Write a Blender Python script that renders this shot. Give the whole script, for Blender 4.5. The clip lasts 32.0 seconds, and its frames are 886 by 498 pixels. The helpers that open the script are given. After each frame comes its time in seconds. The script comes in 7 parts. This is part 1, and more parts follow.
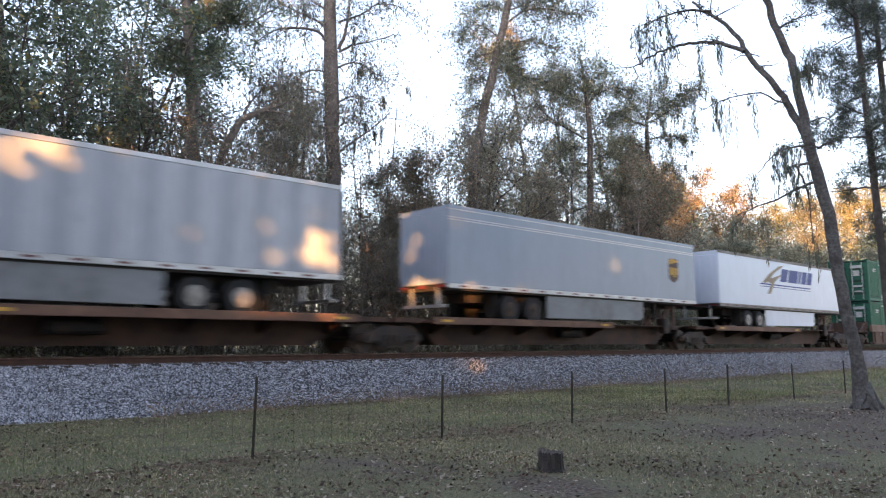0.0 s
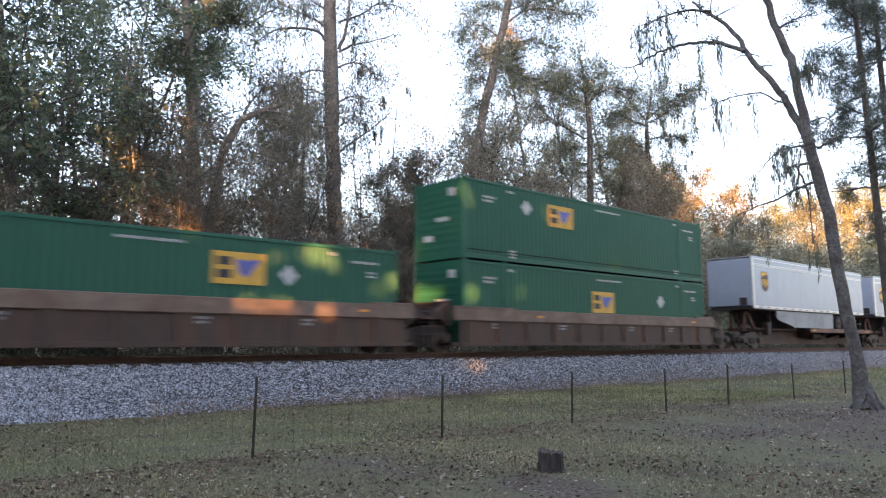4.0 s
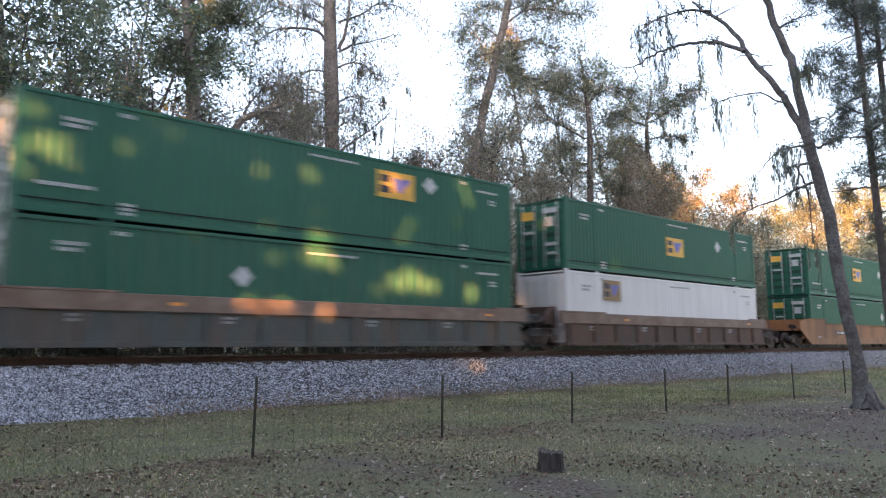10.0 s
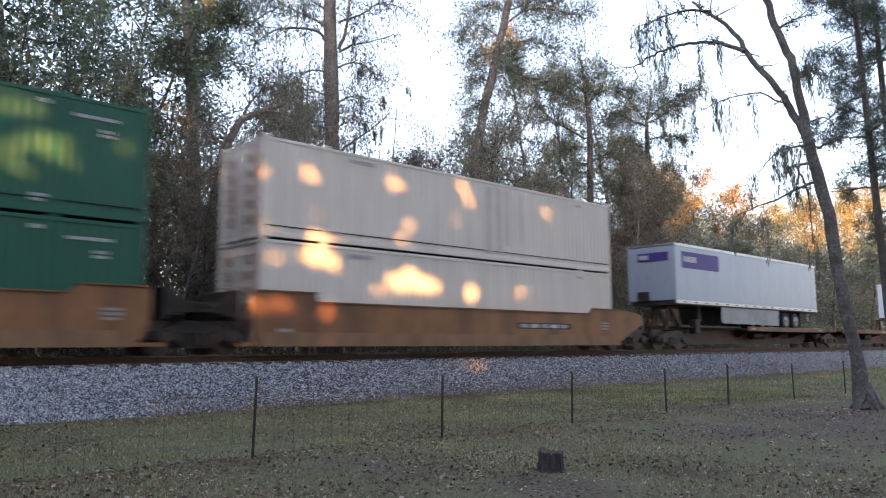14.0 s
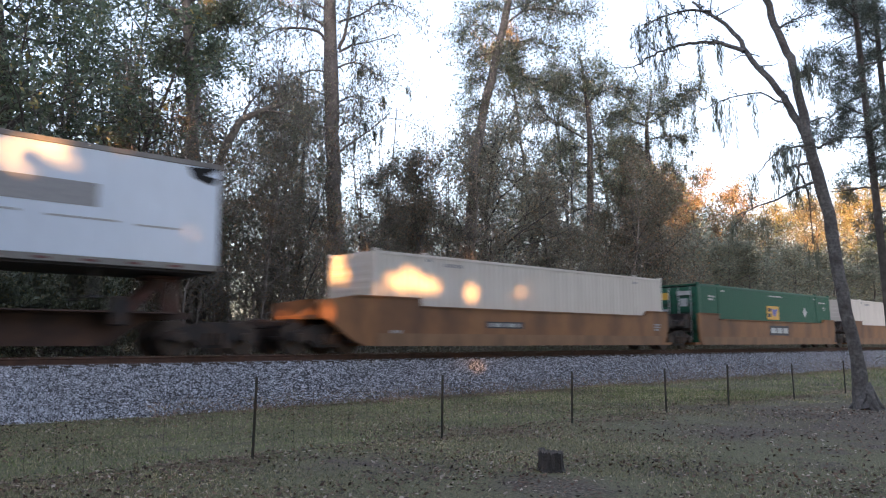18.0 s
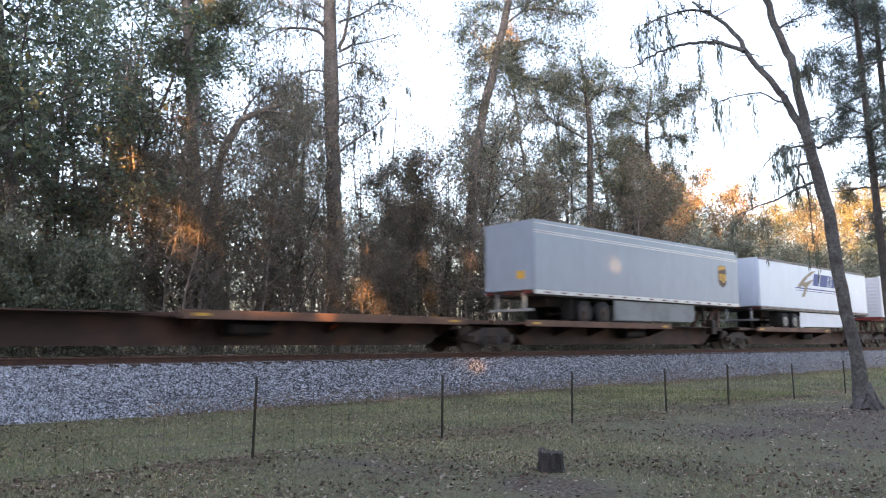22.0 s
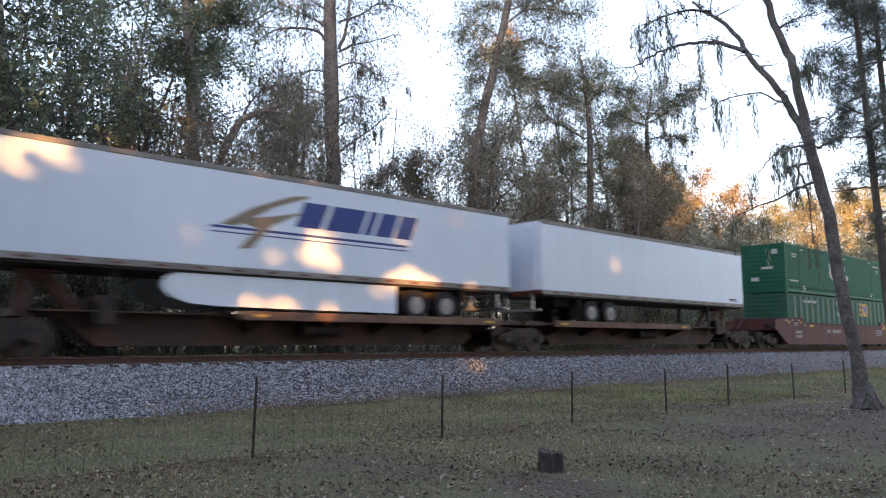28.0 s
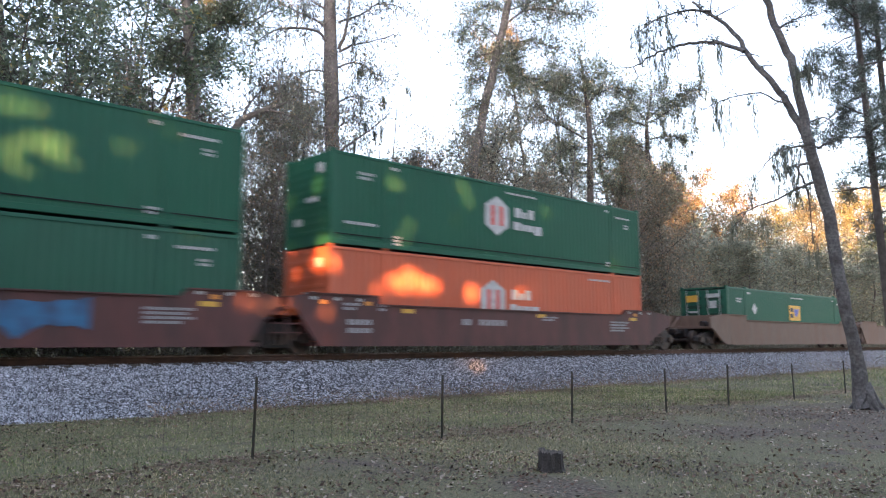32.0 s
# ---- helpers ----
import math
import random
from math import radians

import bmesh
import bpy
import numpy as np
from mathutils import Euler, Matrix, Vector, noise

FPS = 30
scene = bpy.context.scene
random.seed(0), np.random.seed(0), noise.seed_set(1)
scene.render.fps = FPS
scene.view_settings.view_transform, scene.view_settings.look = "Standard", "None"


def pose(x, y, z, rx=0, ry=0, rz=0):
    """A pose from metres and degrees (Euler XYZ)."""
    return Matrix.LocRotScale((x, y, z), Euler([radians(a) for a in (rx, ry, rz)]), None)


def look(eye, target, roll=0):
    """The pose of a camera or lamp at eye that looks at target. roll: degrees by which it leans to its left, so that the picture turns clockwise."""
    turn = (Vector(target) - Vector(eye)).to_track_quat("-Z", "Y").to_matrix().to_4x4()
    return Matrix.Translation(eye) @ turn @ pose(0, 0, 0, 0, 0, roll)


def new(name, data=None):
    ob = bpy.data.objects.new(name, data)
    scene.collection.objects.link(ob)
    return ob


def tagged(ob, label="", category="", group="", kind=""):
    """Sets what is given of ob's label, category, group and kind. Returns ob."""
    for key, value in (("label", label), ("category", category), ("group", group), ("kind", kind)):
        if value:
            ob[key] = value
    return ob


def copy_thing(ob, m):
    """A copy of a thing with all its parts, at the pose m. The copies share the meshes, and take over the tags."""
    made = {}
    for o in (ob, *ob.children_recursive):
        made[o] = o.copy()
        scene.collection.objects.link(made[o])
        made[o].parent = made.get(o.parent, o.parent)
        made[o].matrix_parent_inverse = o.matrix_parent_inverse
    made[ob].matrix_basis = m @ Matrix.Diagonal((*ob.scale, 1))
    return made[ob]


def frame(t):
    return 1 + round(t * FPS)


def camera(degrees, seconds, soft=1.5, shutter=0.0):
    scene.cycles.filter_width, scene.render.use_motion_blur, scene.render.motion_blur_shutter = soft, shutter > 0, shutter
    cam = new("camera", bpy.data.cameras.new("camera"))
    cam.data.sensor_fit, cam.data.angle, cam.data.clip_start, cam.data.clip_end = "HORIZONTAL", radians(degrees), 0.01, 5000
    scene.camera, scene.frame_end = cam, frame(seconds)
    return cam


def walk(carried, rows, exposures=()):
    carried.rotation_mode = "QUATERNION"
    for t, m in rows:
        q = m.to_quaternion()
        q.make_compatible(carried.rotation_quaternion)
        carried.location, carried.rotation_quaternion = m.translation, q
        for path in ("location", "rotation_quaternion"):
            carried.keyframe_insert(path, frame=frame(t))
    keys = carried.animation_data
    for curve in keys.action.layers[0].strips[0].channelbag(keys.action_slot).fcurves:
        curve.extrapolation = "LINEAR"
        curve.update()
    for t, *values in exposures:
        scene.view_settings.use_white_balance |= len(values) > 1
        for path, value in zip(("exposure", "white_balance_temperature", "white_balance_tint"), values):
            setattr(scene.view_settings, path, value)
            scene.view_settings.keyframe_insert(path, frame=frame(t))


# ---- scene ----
# Track runs along x, y points across it away from the camera, z is up; lawn at z = 0.
EYE = (0.0, 0.0, 1.6)
RAIL_Z = 1.30        # top of rail
TRACK_Y = 19.42      # centre line of the track
RAIL_HALF = 0.755
SECONDS = 32.0
TEMPO = (19.536, -1.2655, 0.4846, -0.3582)   # how far the train has run, as a quartic of t / 32


def run(t):
    u = t / 32.0
    return 32.0 * sum(c * u ** (k + 1) for k, c in enumerate(TEMPO))


# ------------------------------------------------------------------ camera
cam = camera(62.0, SECONDS, soft=1.1, shutter=0.5)
CAM_POSE = pose(*EYE, 97.32, 0.0, -42.11) @ pose(0, 0, 0, 0, 0, -0.09)
walk(cam, [(0.0, CAM_POSE), (SECONDS, CAM_POSE)], exposures=[
    (0.0, 2.78, 5780, 22), (1.0, 2.78, 5780, 22), (2.0, 2.76, 5780, 22), (3.0, 3.12, 5780, 22), (6.0, 2.75, 5780, 22), (7.0, 2.72, 5780, 22), (8.0, 3.02, 5780, 22), (9.0, 2.97, 5780, 22), (10.0, 3.02, 5780, 22), (11.0, 2.85, 5780, 22), (12.0, 2.92, 5780, 22), (13.0, 3.09, 5780, 22), (14.0, 2.78, 5780, 22), (17.0, 2.95, 5780, 22), (18.0, 2.65, 5780, 22), (19.0, 2.75, 5780, 22), (20.0, 2.95, 5780, 22), (21.0, 2.82, 5780, 22), (22.0, 3.07, 5780, 22), (23.0, 2.80, 5780, 22), (24.0, 2.63, 5780, 22), (25.0, 2.65, 5780, 22), (28.0, 2.65, 5780, 22), (29.0, 2.62, 5780, 22), (30.0, 2.97, 5780, 22), (31.0, 3.15, 5780, 22), (32.0, 3.20, 5780, 22)])

# ------------------------------------------------------------------ sky and sun
SUN_AZ = radians(45.0)     # heading of the beams, from +y towards +x
SUN_EL = radians(5.0)
BEAM = Vector((math.sin(SUN_AZ) * math.cos(SUN_EL), math.cos(SUN_AZ) * math.cos(SUN_EL), -math.sin(SUN_EL)))
world = bpy.data.worlds.new("sky")
scene.world = world
world.use_nodes = True
wn = world.node_tree.nodes
sky = wn.new("ShaderNodeTexSky")
sky.sky_type = "NISHITA"
sky.sun_disc = False
sky.sun_elevation = SUN_EL
sky.sun_rotation = math.atan2(-BEAM.x, -BEAM.y)
sky.air_density, sky.dust_density, sky.ozone_density = 1.0, 2.0, 1.0
haze = wn.new("ShaderNodeHueSaturation")      # thin evening haze pales the sky
haze.inputs["Saturation"].default_value = 0.63
world.node_tree.links.new(sky.outputs["Color"], haze.inputs["Color"])
world.node_tree.links.new(haze.outputs["Color"], wn["Background"].inputs["Color"])
wn["Background"].inputs["Strength"].default_value = 0.12
sun_data = bpy.data.lights.new("sun", "SUN")
sun_data.energy, sun_data.angle, sun_data.color = 4.3, radians(0.53), (1.0, 0.45, 0.10)
sun = new("sun", sun_data)
sun.matrix_world = look((-60, -70, 40), Vector((-60, -70, 40)) + BEAM)


# ------------------------------------------------------------------ materials
MATS = {}


def nodes_of(name):
    m = bpy.data.materials.new(name)
    m.use_nodes = True
    return m, m.node_tree.nodes, m.node_tree.links, m.node_tree.nodes["Principled BSDF"]


def painted(name, color, rough=0.5, metal=0.0, vary=0.12, grain=6.0, dirt=None, dirt_amount=0.35, dirt_scale=1.3, streak=1.0,
            bump=0.05, bump_scale=60.0, island=0.0, sheen=0.5):
    """Paint, metal, wood or stone: base colour, broad stains, fine grain and relief."""
    if name in MATS:
        return MATS[name]
    m, n, l, b = nodes_of(name)
    co = n.new("ShaderNodeTexCoord")
    mp = n.new("ShaderNodeMapping")
    mp.inputs["Scale"].default_value = (streak, 1.0, 1.0 / max(streak, 0.01) if streak > 1 else 1.0)
    l.new(co.outputs["Object"], mp.inputs["Vector"])
    fine = n.new("ShaderNodeTexNoise")
    fine.inputs["Scale"].default_value, fine.inputs["Detail"].default_value = grain, 6.0
    l.new(mp.outputs[0], fine.inputs["Vector"])
    dark = n.new("ShaderNodeMixRGB")
    dark.blend_type = "MULTIPLY"
    dark.inputs[0].default_value = 1.0
    dark.inputs[1].default_value = (*color, 1)
    ramp = n.new("ShaderNodeMapRange")
    ramp.inputs[1].default_value, ramp.inputs[2].default_value = 0.25, 0.75
    ramp.inputs[3].default_value, ramp.inputs[4].default_value = 1 - vary, 1 + vary
    l.new(fine.outputs[0], ramp.inputs[0])
    l.new(ramp.outputs[0], dark.inputs[2])
    out = dark.outputs[0]
    if dirt:
        big = n.new("ShaderNodeTexNoise")
        big.inputs["Scale"].default_value, big.inputs["Detail"].default_value = dirt_scale, 8.0
        l.new(mp.outputs[0], big.inputs["Vector"])
        mr = n.new("ShaderNodeMapRange")
        mr.inputs[1].default_value, mr.inputs[2].default_value = 0.42, 0.72
        mr.inputs[3].default_value, mr.inputs[4].default_value = 0.0, dirt_amount
        l.new(big.outputs[0], mr.inputs[0])
        mix = n.new("ShaderNodeMixRGB")
        mix.inputs[2].default_value = (*dirt, 1)
        l.new(mr.outputs[0], mix.inputs[0])
        l.new(out, mix.inputs[1])
        out = mix.outputs[0]
    if island:
        g = n.new("ShaderNodeNewGeometry")
        ir = n.new("ShaderNodeMapRange")
        ir.inputs[3].default_value, ir.inputs[4].default_value = 1 - island, 1 + island
        l.new(g.outputs["Random Per Island"], ir.inputs[0])
        im = n.new("ShaderNodeMixRGB")
        im.blend_type = "MULTIPLY"
        im.inputs[0].default_value = 1.0
        l.new(out, im.inputs[1])
        l.new(ir.outputs[0], im.inputs[2])
        out = im.outputs[0]
    l.new(out, b.inputs["Base Color"])
    rr = n.new("ShaderNodeMapRange")
    rr.inputs[3].default_value, rr.inputs[4].default_value = max(rough - 0.1, 0.03), min(rough + 0.12, 1.0)
    l.new(fine.outputs[0], rr.inputs[0])
    l.new(rr.outputs[0], b.inputs["Roughness"])
    b.inputs["Metallic"].default_value = metal
    b.inputs["Specular IOR Level"].default_value = sheen
    if bump:
        bn = n.new("ShaderNodeTexNoise")
        bn.inputs["Scale"].default_value, bn.inputs["Detail"].default_value = bump_scale, 4.0
        l.new(co.outputs["Object"], bn.inputs["Vector"])
        bp = n.new("ShaderNodeBump")
        bp.inputs["Strength"].default_value, bp.inputs["Distance"].default_value = min(1.0, bump * 4), 0.02
        l.new(bn.outputs[0], bp.inputs["Height"])
        l.new(bp.outputs[0], b.inputs["Normal"])
    MATS[name] = m
    return m


def leafy(name, c1, c2, c3=None, third=0.0, rough=0.55, trans=0.36):
    """Leaves: colour drawn per leaf between c1 and c2, a share of c3; some light passes through."""
    if name in MATS:
        return MATS[name]
    m, n, l, b = nodes_of(name)
    g = n.new("ShaderNodeNewGeometry")
    ramp = n.new("ShaderNodeValToRGB")
    e = ramp.color_ramp.elements
    e[0].position, e[0].color = 0.0, (*c1, 1)
    e[1].position, e[1].color = 1.0 - third, (*c2, 1)
    if c3:
        x = e.new(min(1.0 - third + 0.02, 1.0))
        x.color = (*c3, 1)
    l.new(g.outputs["Random Per Island"], ramp.inputs[0])
    co = n.new("ShaderNodeTexCoord")
    big = n.new("ShaderNodeTexNoise")
    big.inputs["Scale"].default_value, big.inputs["Detail"].default_value = 0.45, 3.0
    l.new(co.outputs["Object"], big.inputs["Vector"])
    mr = n.new("ShaderNodeMapRange")
    mr.inputs[1].default_value, mr.inputs[2].default_value = 0.3, 0.7
    mr.inputs[3].default_value, mr.inputs[4].default_value = 0.65, 1.35
    l.new(big.outputs[0], mr.inputs[0])
    mul = n.new("ShaderNodeMixRGB")
    mul.blend_type = "MULTIPLY"
    mul.inputs[0].default_value = 1.0
    l.new(ramp.outputs[0], mul.inputs[1])
    l.new(mr.outputs[0], mul.inputs[2])
    l.new(mul.outputs[0], b.inputs["Base Color"])
    b.inputs["Roughness"].default_value = rough
    t = n.new("ShaderNodeBsdfTranslucent")
    thin = n.new("ShaderNodeMixRGB")
    thin.blend_type = "MULTIPLY"
    thin.inputs[0].default_value = 1.0
    thin.inputs[2].default_value = (trans * 2.6, trans * 2.6, trans * 2.2, 1)
    l.new(mul.outputs[0], thin.inputs[1])
    l.new(thin.outputs[0], t.inputs["Color"])
    both = n.new("ShaderNodeAddShader")
    l.new(b.outputs[0], both.inputs[0])
    l.new(t.outputs[0], both.inputs[1])
    l.new(both.outputs[0], n["Material Output"].inputs["Surface"])
    MATS[name] = m
    return m


# ------------------------------------------------------------------ mesh helpers
def part(name, bm, material, parent, label=""):
    me = bpy.data.meshes.new(name)
    bm.to_mesh(me)
    bm.free()
    me.materials.append(material)
    ob = new(name, me)
    ob.parent = parent
    if label:
        tagged(ob, label)
    return ob


def thing(name, label, category, group="", kind=""):
    return tagged(new(name), label, category, group, kind)


def slab(bm, x0, x1, y0, y1, z0, z1, bevel=0.0):
    vs = [bm.verts.new(c) for c in ((x0, y0, z0), (x1, y0, z0), (x1, y1, z0), (x0, y1, z0), (x0, y0, z1), (x1, y0, z1), (x1, y1, z1), (x0, y1, z1))]
    fs = [bm.faces.new([vs[i] for i in f]) for f in ((3, 2, 1, 0), (4, 5, 6, 7), (0, 1, 5, 4), (1, 2, 6, 5), (2, 3, 7, 6), (3, 0, 4, 7))]
    if bevel:
        es = list({e for f in fs for e in f.edges})
        bmesh.ops.bevel(bm, geom=es, offset=bevel, segments=1, affect="EDGES")
    return bm


def box(*dims, bevel=0.0):
    return slab(bmesh.new(), *dims, bevel=bevel)


def prism(bm, outline, y0, y1):
    """Extrudes an outline of (x, z) from y0 to y1."""
    a = [bm.verts.new((x, y0, z)) for x, z in outline]
    b = [bm.verts.new((x, y1, z)) for x, z in outline]
    k = len(outline)
    bm.faces.new(a)
    bm.faces.new(b[::-1])
    for i in range(k):
        bm.faces.new((a[(i + 1) % k], a[i], b[i], b[(i + 1) % k]))
    bmesh.ops.recalc_face_normals(bm, faces=bm.faces)
    return bm


def disc(bm, x, y, z, r, width, axis="y", seg=20, r2=None):
    r2 = r if r2 is None else r2
    ring = []
    for s, rad in ((-width / 2, r), (width / 2, r2)):
        row = []
        for i in range(seg):
            a = 2 * math.pi * i / seg
            c, d = rad * math.cos(a), rad * math.sin(a)
            row.append(bm.verts.new({"y": (x + c, y + s, z + d), "x": (x + s, y + c, z + d), "z": (x + c, y + d, z + s)}[axis]))
        ring.append(row)
    faces = [bm.faces.new(ring[0]), bm.faces.new(ring[1][::-1])]
    for i in range(seg):
        faces.append(bm.faces.new((ring[0][(i + 1) % seg], ring[0][i], ring[1][i], ring[1][(i + 1) % seg])))
    bmesh.ops.recalc_face_normals(bm, faces=faces)
    return bm


def mesh_object(name, verts, faces, material, parent=None, smooth=False):
    me = bpy.data.meshes.new(name)
    me.from_pydata(verts, [], faces)
    me.materials.append(material)
    if smooth:
        me.polygons.foreach_set("use_smooth", np.ones(len(me.polygons), bool))
    me.update()
    ob = new(name, me)
    ob.parent = parent
    return ob


def tube(pts, radii, seg=6, cap=True):
    """Vertices and faces of a round, tapering tube along pts."""
    V, Fc = [], []
    pts = [Vector(p) for p in pts]
    for i, p in enumerate(pts):
        d = (pts[min(i + 1, len(pts) - 1)] - pts[max(i - 1, 0)]).normalized()
        u = d.orthogonal().normalized() if i == 0 else (u - d * u.dot(d)).normalized()
        v = d.cross(u)
        r = radii[i]
        for k in range(seg):
            a = 2 * math.pi * k / seg
            V.append(p + u * (r * math.cos(a)) + v * (r * math.sin(a)))
    for i in range(len(pts) - 1):
        for k in range(seg):
            a, b = i * seg + k, i * seg + (k + 1) % seg
            Fc.append((a, b, b + seg, a + seg))
    return V, Fc


# ------------------------------------------------------------------ train: shared materials
RUST = (0.16, 0.075, 0.04)
GRIME = (0.05, 0.042, 0.036)
m_steel_dark = painted("dark_greasy_steel", (0.021, 0.018, 0.018), 0.6, 0.2, 0.3, 9, RUST, 0.35, 3)
m_wheel = painted("wheel_steel", (0.06, 0.05, 0.045), 0.5, 0.6, 0.25, 8, RUST, 0.4, 5)
m_spine = painted("weathered_brown_car_paint", (0.054, 0.029, 0.022), 0.65, 0.1, 0.3, 5, RUST, 0.6, 1.2)
m_deck_edge = painted("rusty_deck_edge", (0.20, 0.115, 0.075), 0.7, 0.1, 0.3, 6, (0.075, 0.042, 0.032), 0.7, 0.9)
m_hitch = painted("red_oxide_hitch", (0.105, 0.037, 0.028), 0.6, 0.1, 0.25, 6, GRIME, 0.6, 2.5)
m_tyre = painted("tyre_rubber", (0.022, 0.022, 0.023), 0.8, 0, 0.25, 12)
m_rim = painted("dull_alloy_rim", (0.38, 0.36, 0.33), 0.5, 0.3, 0.15, 10, GRIME, 0.4, 6)
m_under = painted("trailer_underframe_black", (0.03, 0.03, 0.032), 0.6, 0.1, 0.3, 8, RUST, 0.3, 3)
m_alu = painted("aluminium_trim", (0.62, 0.63, 0.65), 0.35, 0.7, 0.1, 10, GRIME, 0.25, 2)
m_alu_dull = painted("dirty_aluminium_rail", (0.27, 0.255, 0.24), 0.55, 0.4, 0.2, 8, GRIME, 0.45, 1.5)
m_skirt = painted("pale_grey_skirt", (0.28, 0.295, 0.31), 0.5, 0, 0.1, 6, GRIME, 0.45, 1.2)
m_white_decal = painted("white_lettering", (0.55, 0.57, 0.57), 0.5, 0, 0.1, 12, GRIME, 0.35, 6)
m_grey_decal = painted("faded_lettering", (0.33, 0.33, 0.34), 0.6, 0, 0.15, 12)
m_yellow_decal = painted("yellow_panel", (0.72, 0.42, 0.06), 0.5, 0, 0.1, 8, GRIME, 0.2, 3)
m_brown_board = painted("faded_brown_board", (0.30, 0.19, 0.085), 0.55, 0, 0.15, 8, GRIME, 0.4, 3)
m_brown_decal = painted("brown_panel", (0.075, 0.035, 0.02), 0.45, 0, 0.1, 8)
m_blue_decal = painted("blue_lettering", (0.03, 0.055, 0.24), 0.45, 0, 0.1, 8)
m_steelblue_decal = painted("violet_blue_lettering", (0.12, 0.14, 0.45), 0.45, 0, 0.1, 8)
m_tan_decal = painted("bronze_arrow", (0.25, 0.2, 0.14), 0.5, 0, 0.1, 8)
m_navy_decal = painted("near_black_lettering", (0.03, 0.032, 0.045), 0.5, 0, 0.1, 8)
m_red_decal = painted("red_lettering", (0.6, 0.09, 0.07), 0.5, 0, 0.1, 8)
m_purple_decal = painted("purple_panel", (0.065, 0.042, 0.22), 0.5, 0, 0.1, 8)
m_orange_mark = painted("orange_reflector_and_lit_spot", (0.85, 0.33, 0.05), 0.4, 0, 0.1, 8)
m_red_mark = painted("red_reflector", (0.13, 0.03, 0.03), 0.4, 0, 0.1, 8)
m_graffiti = painted("blue_spray_paint", (0.04, 0.15, 0.30), 0.6, 0, 0.25, 4, (0.05, 0.04, 0.07), 0.75, 2.5)
# darker copy of the container green, with the recess shade in its colour
m_recess_shade = painted("shaded_green_recess", (0.013, 0.05, 0.03), 0.7, 0, 0.2)
m_strap_rust = painted("rusted_door_strap", (0.38, 0.29, 0.24), 0.8, 0, 0.3, 6, (0.15, 0.07, 0.042), 0.7, 4)
# near-black standing in for the shade of seams and openings
m_gap_shade = painted("painted_gap_shade", (0.012, 0.012, 0.013), 0.9, 0, 0.1)

GREEN = (0.021, 0.112, 0.070)
GREEN_B = (0.032, 0.12, 0.078)
BODY = {
    "green": painted("green_container_paint", GREEN, 0.45, 0, 0.12, 3, (0.026, 0.10, 0.068), 0.45, 0.8, 3, 0.03, sheen=0.35),
    "deep_green": painted("deep_green_container_paint", (0.018, 0.112, 0.066), 0.45, 0, 0.12, 3, (0.028, 0.10, 0.065), 0.4, 0.9, 3, 0.03, sheen=0.25),
    "old_green": painted("faded_green_container_paint", GREEN_B, 0.5, 0, 0.15, 3, (0.07, 0.12, 0.09), 0.5, 1.0, 3, 0.03, sheen=0.25),
    "white": painted("white_container_paint", (0.72, 0.72, 0.72), 0.45, 0, 0.05, 3, (0.5, 0.48, 0.45), 0.35, 0.9, 3, 0.03),
    "beige": painted("beige_container_paint", (0.70, 0.65, 0.60), 0.5, 0, 0.06, 3, (0.42, 0.37, 0.33), 0.4, 0.9, 3, 0.03),
    "cream": painted("cream_container_paint", (0.68, 0.64, 0.58), 0.5, 0, 0.05, 3, (0.46, 0.42, 0.37), 0.35, 0.9, 3, 0.03),
    "blue": painted("navy_container_paint", (0.016, 0.026, 0.072), 0.45, 0, 0.12, 3, (0.035, 0.042, 0.075), 0.4, 0.8, 3, 0.03, sheen=0.25),
    "orange": painted("faded_orange_container_paint", (0.58, 0.13, 0.055), 0.5, 0, 0.1, 3, (0.42, 0.16, 0.10), 0.4, 0.8, 3, 0.03),
    "rusty_white": painted("rust_streaked_door_paint", (0.66, 0.62, 0.58), 0.55, 0, 0.1, 4, (0.2, 0.08, 0.04), 0.85, 2.2, 4, 0.05),
    "grey": painted("grey_trailer_paint", (0.37, 0.43, 0.52), 0.2, 0, 0.06, 3, (0.30, 0.345, 0.41), 0.4, 0.8, 2, 0.1, 1.1),
    # paler than the ribbed grey: soft vertical reflections put into the panel colour
    "sheen_panel": painted("aluminium_sheen_panel", (0.52, 0.56, 0.61), 0.28, 0.0, 0.08, 3, (0.40, 0.425, 0.46), 0.5, 0.8, 2, 0.02),
    "grey_ribbed": painted("ribbed_trailer_grey", (0.42, 0.46, 0.52), 0.3, 0, 0.1, 3, (0.31, 0.335, 0.375), 0.55, 0.8, 2, 0.02),
    "trailer_white": painted("white_trailer_paint", (0.72, 0.80, 0.92), 0.22, 0, 0.04, 3, (0.60, 0.68, 0.78), 0.3, 0.8, 2, 0.08, 1.1),
    "reefer_white": painted("reefer_white_paint", (0.70, 0.73, 0.78), 0.4, 0, 0.04, 3, (0.55, 0.56, 0.57), 0.3, 0.8, 2, 0.02),
}
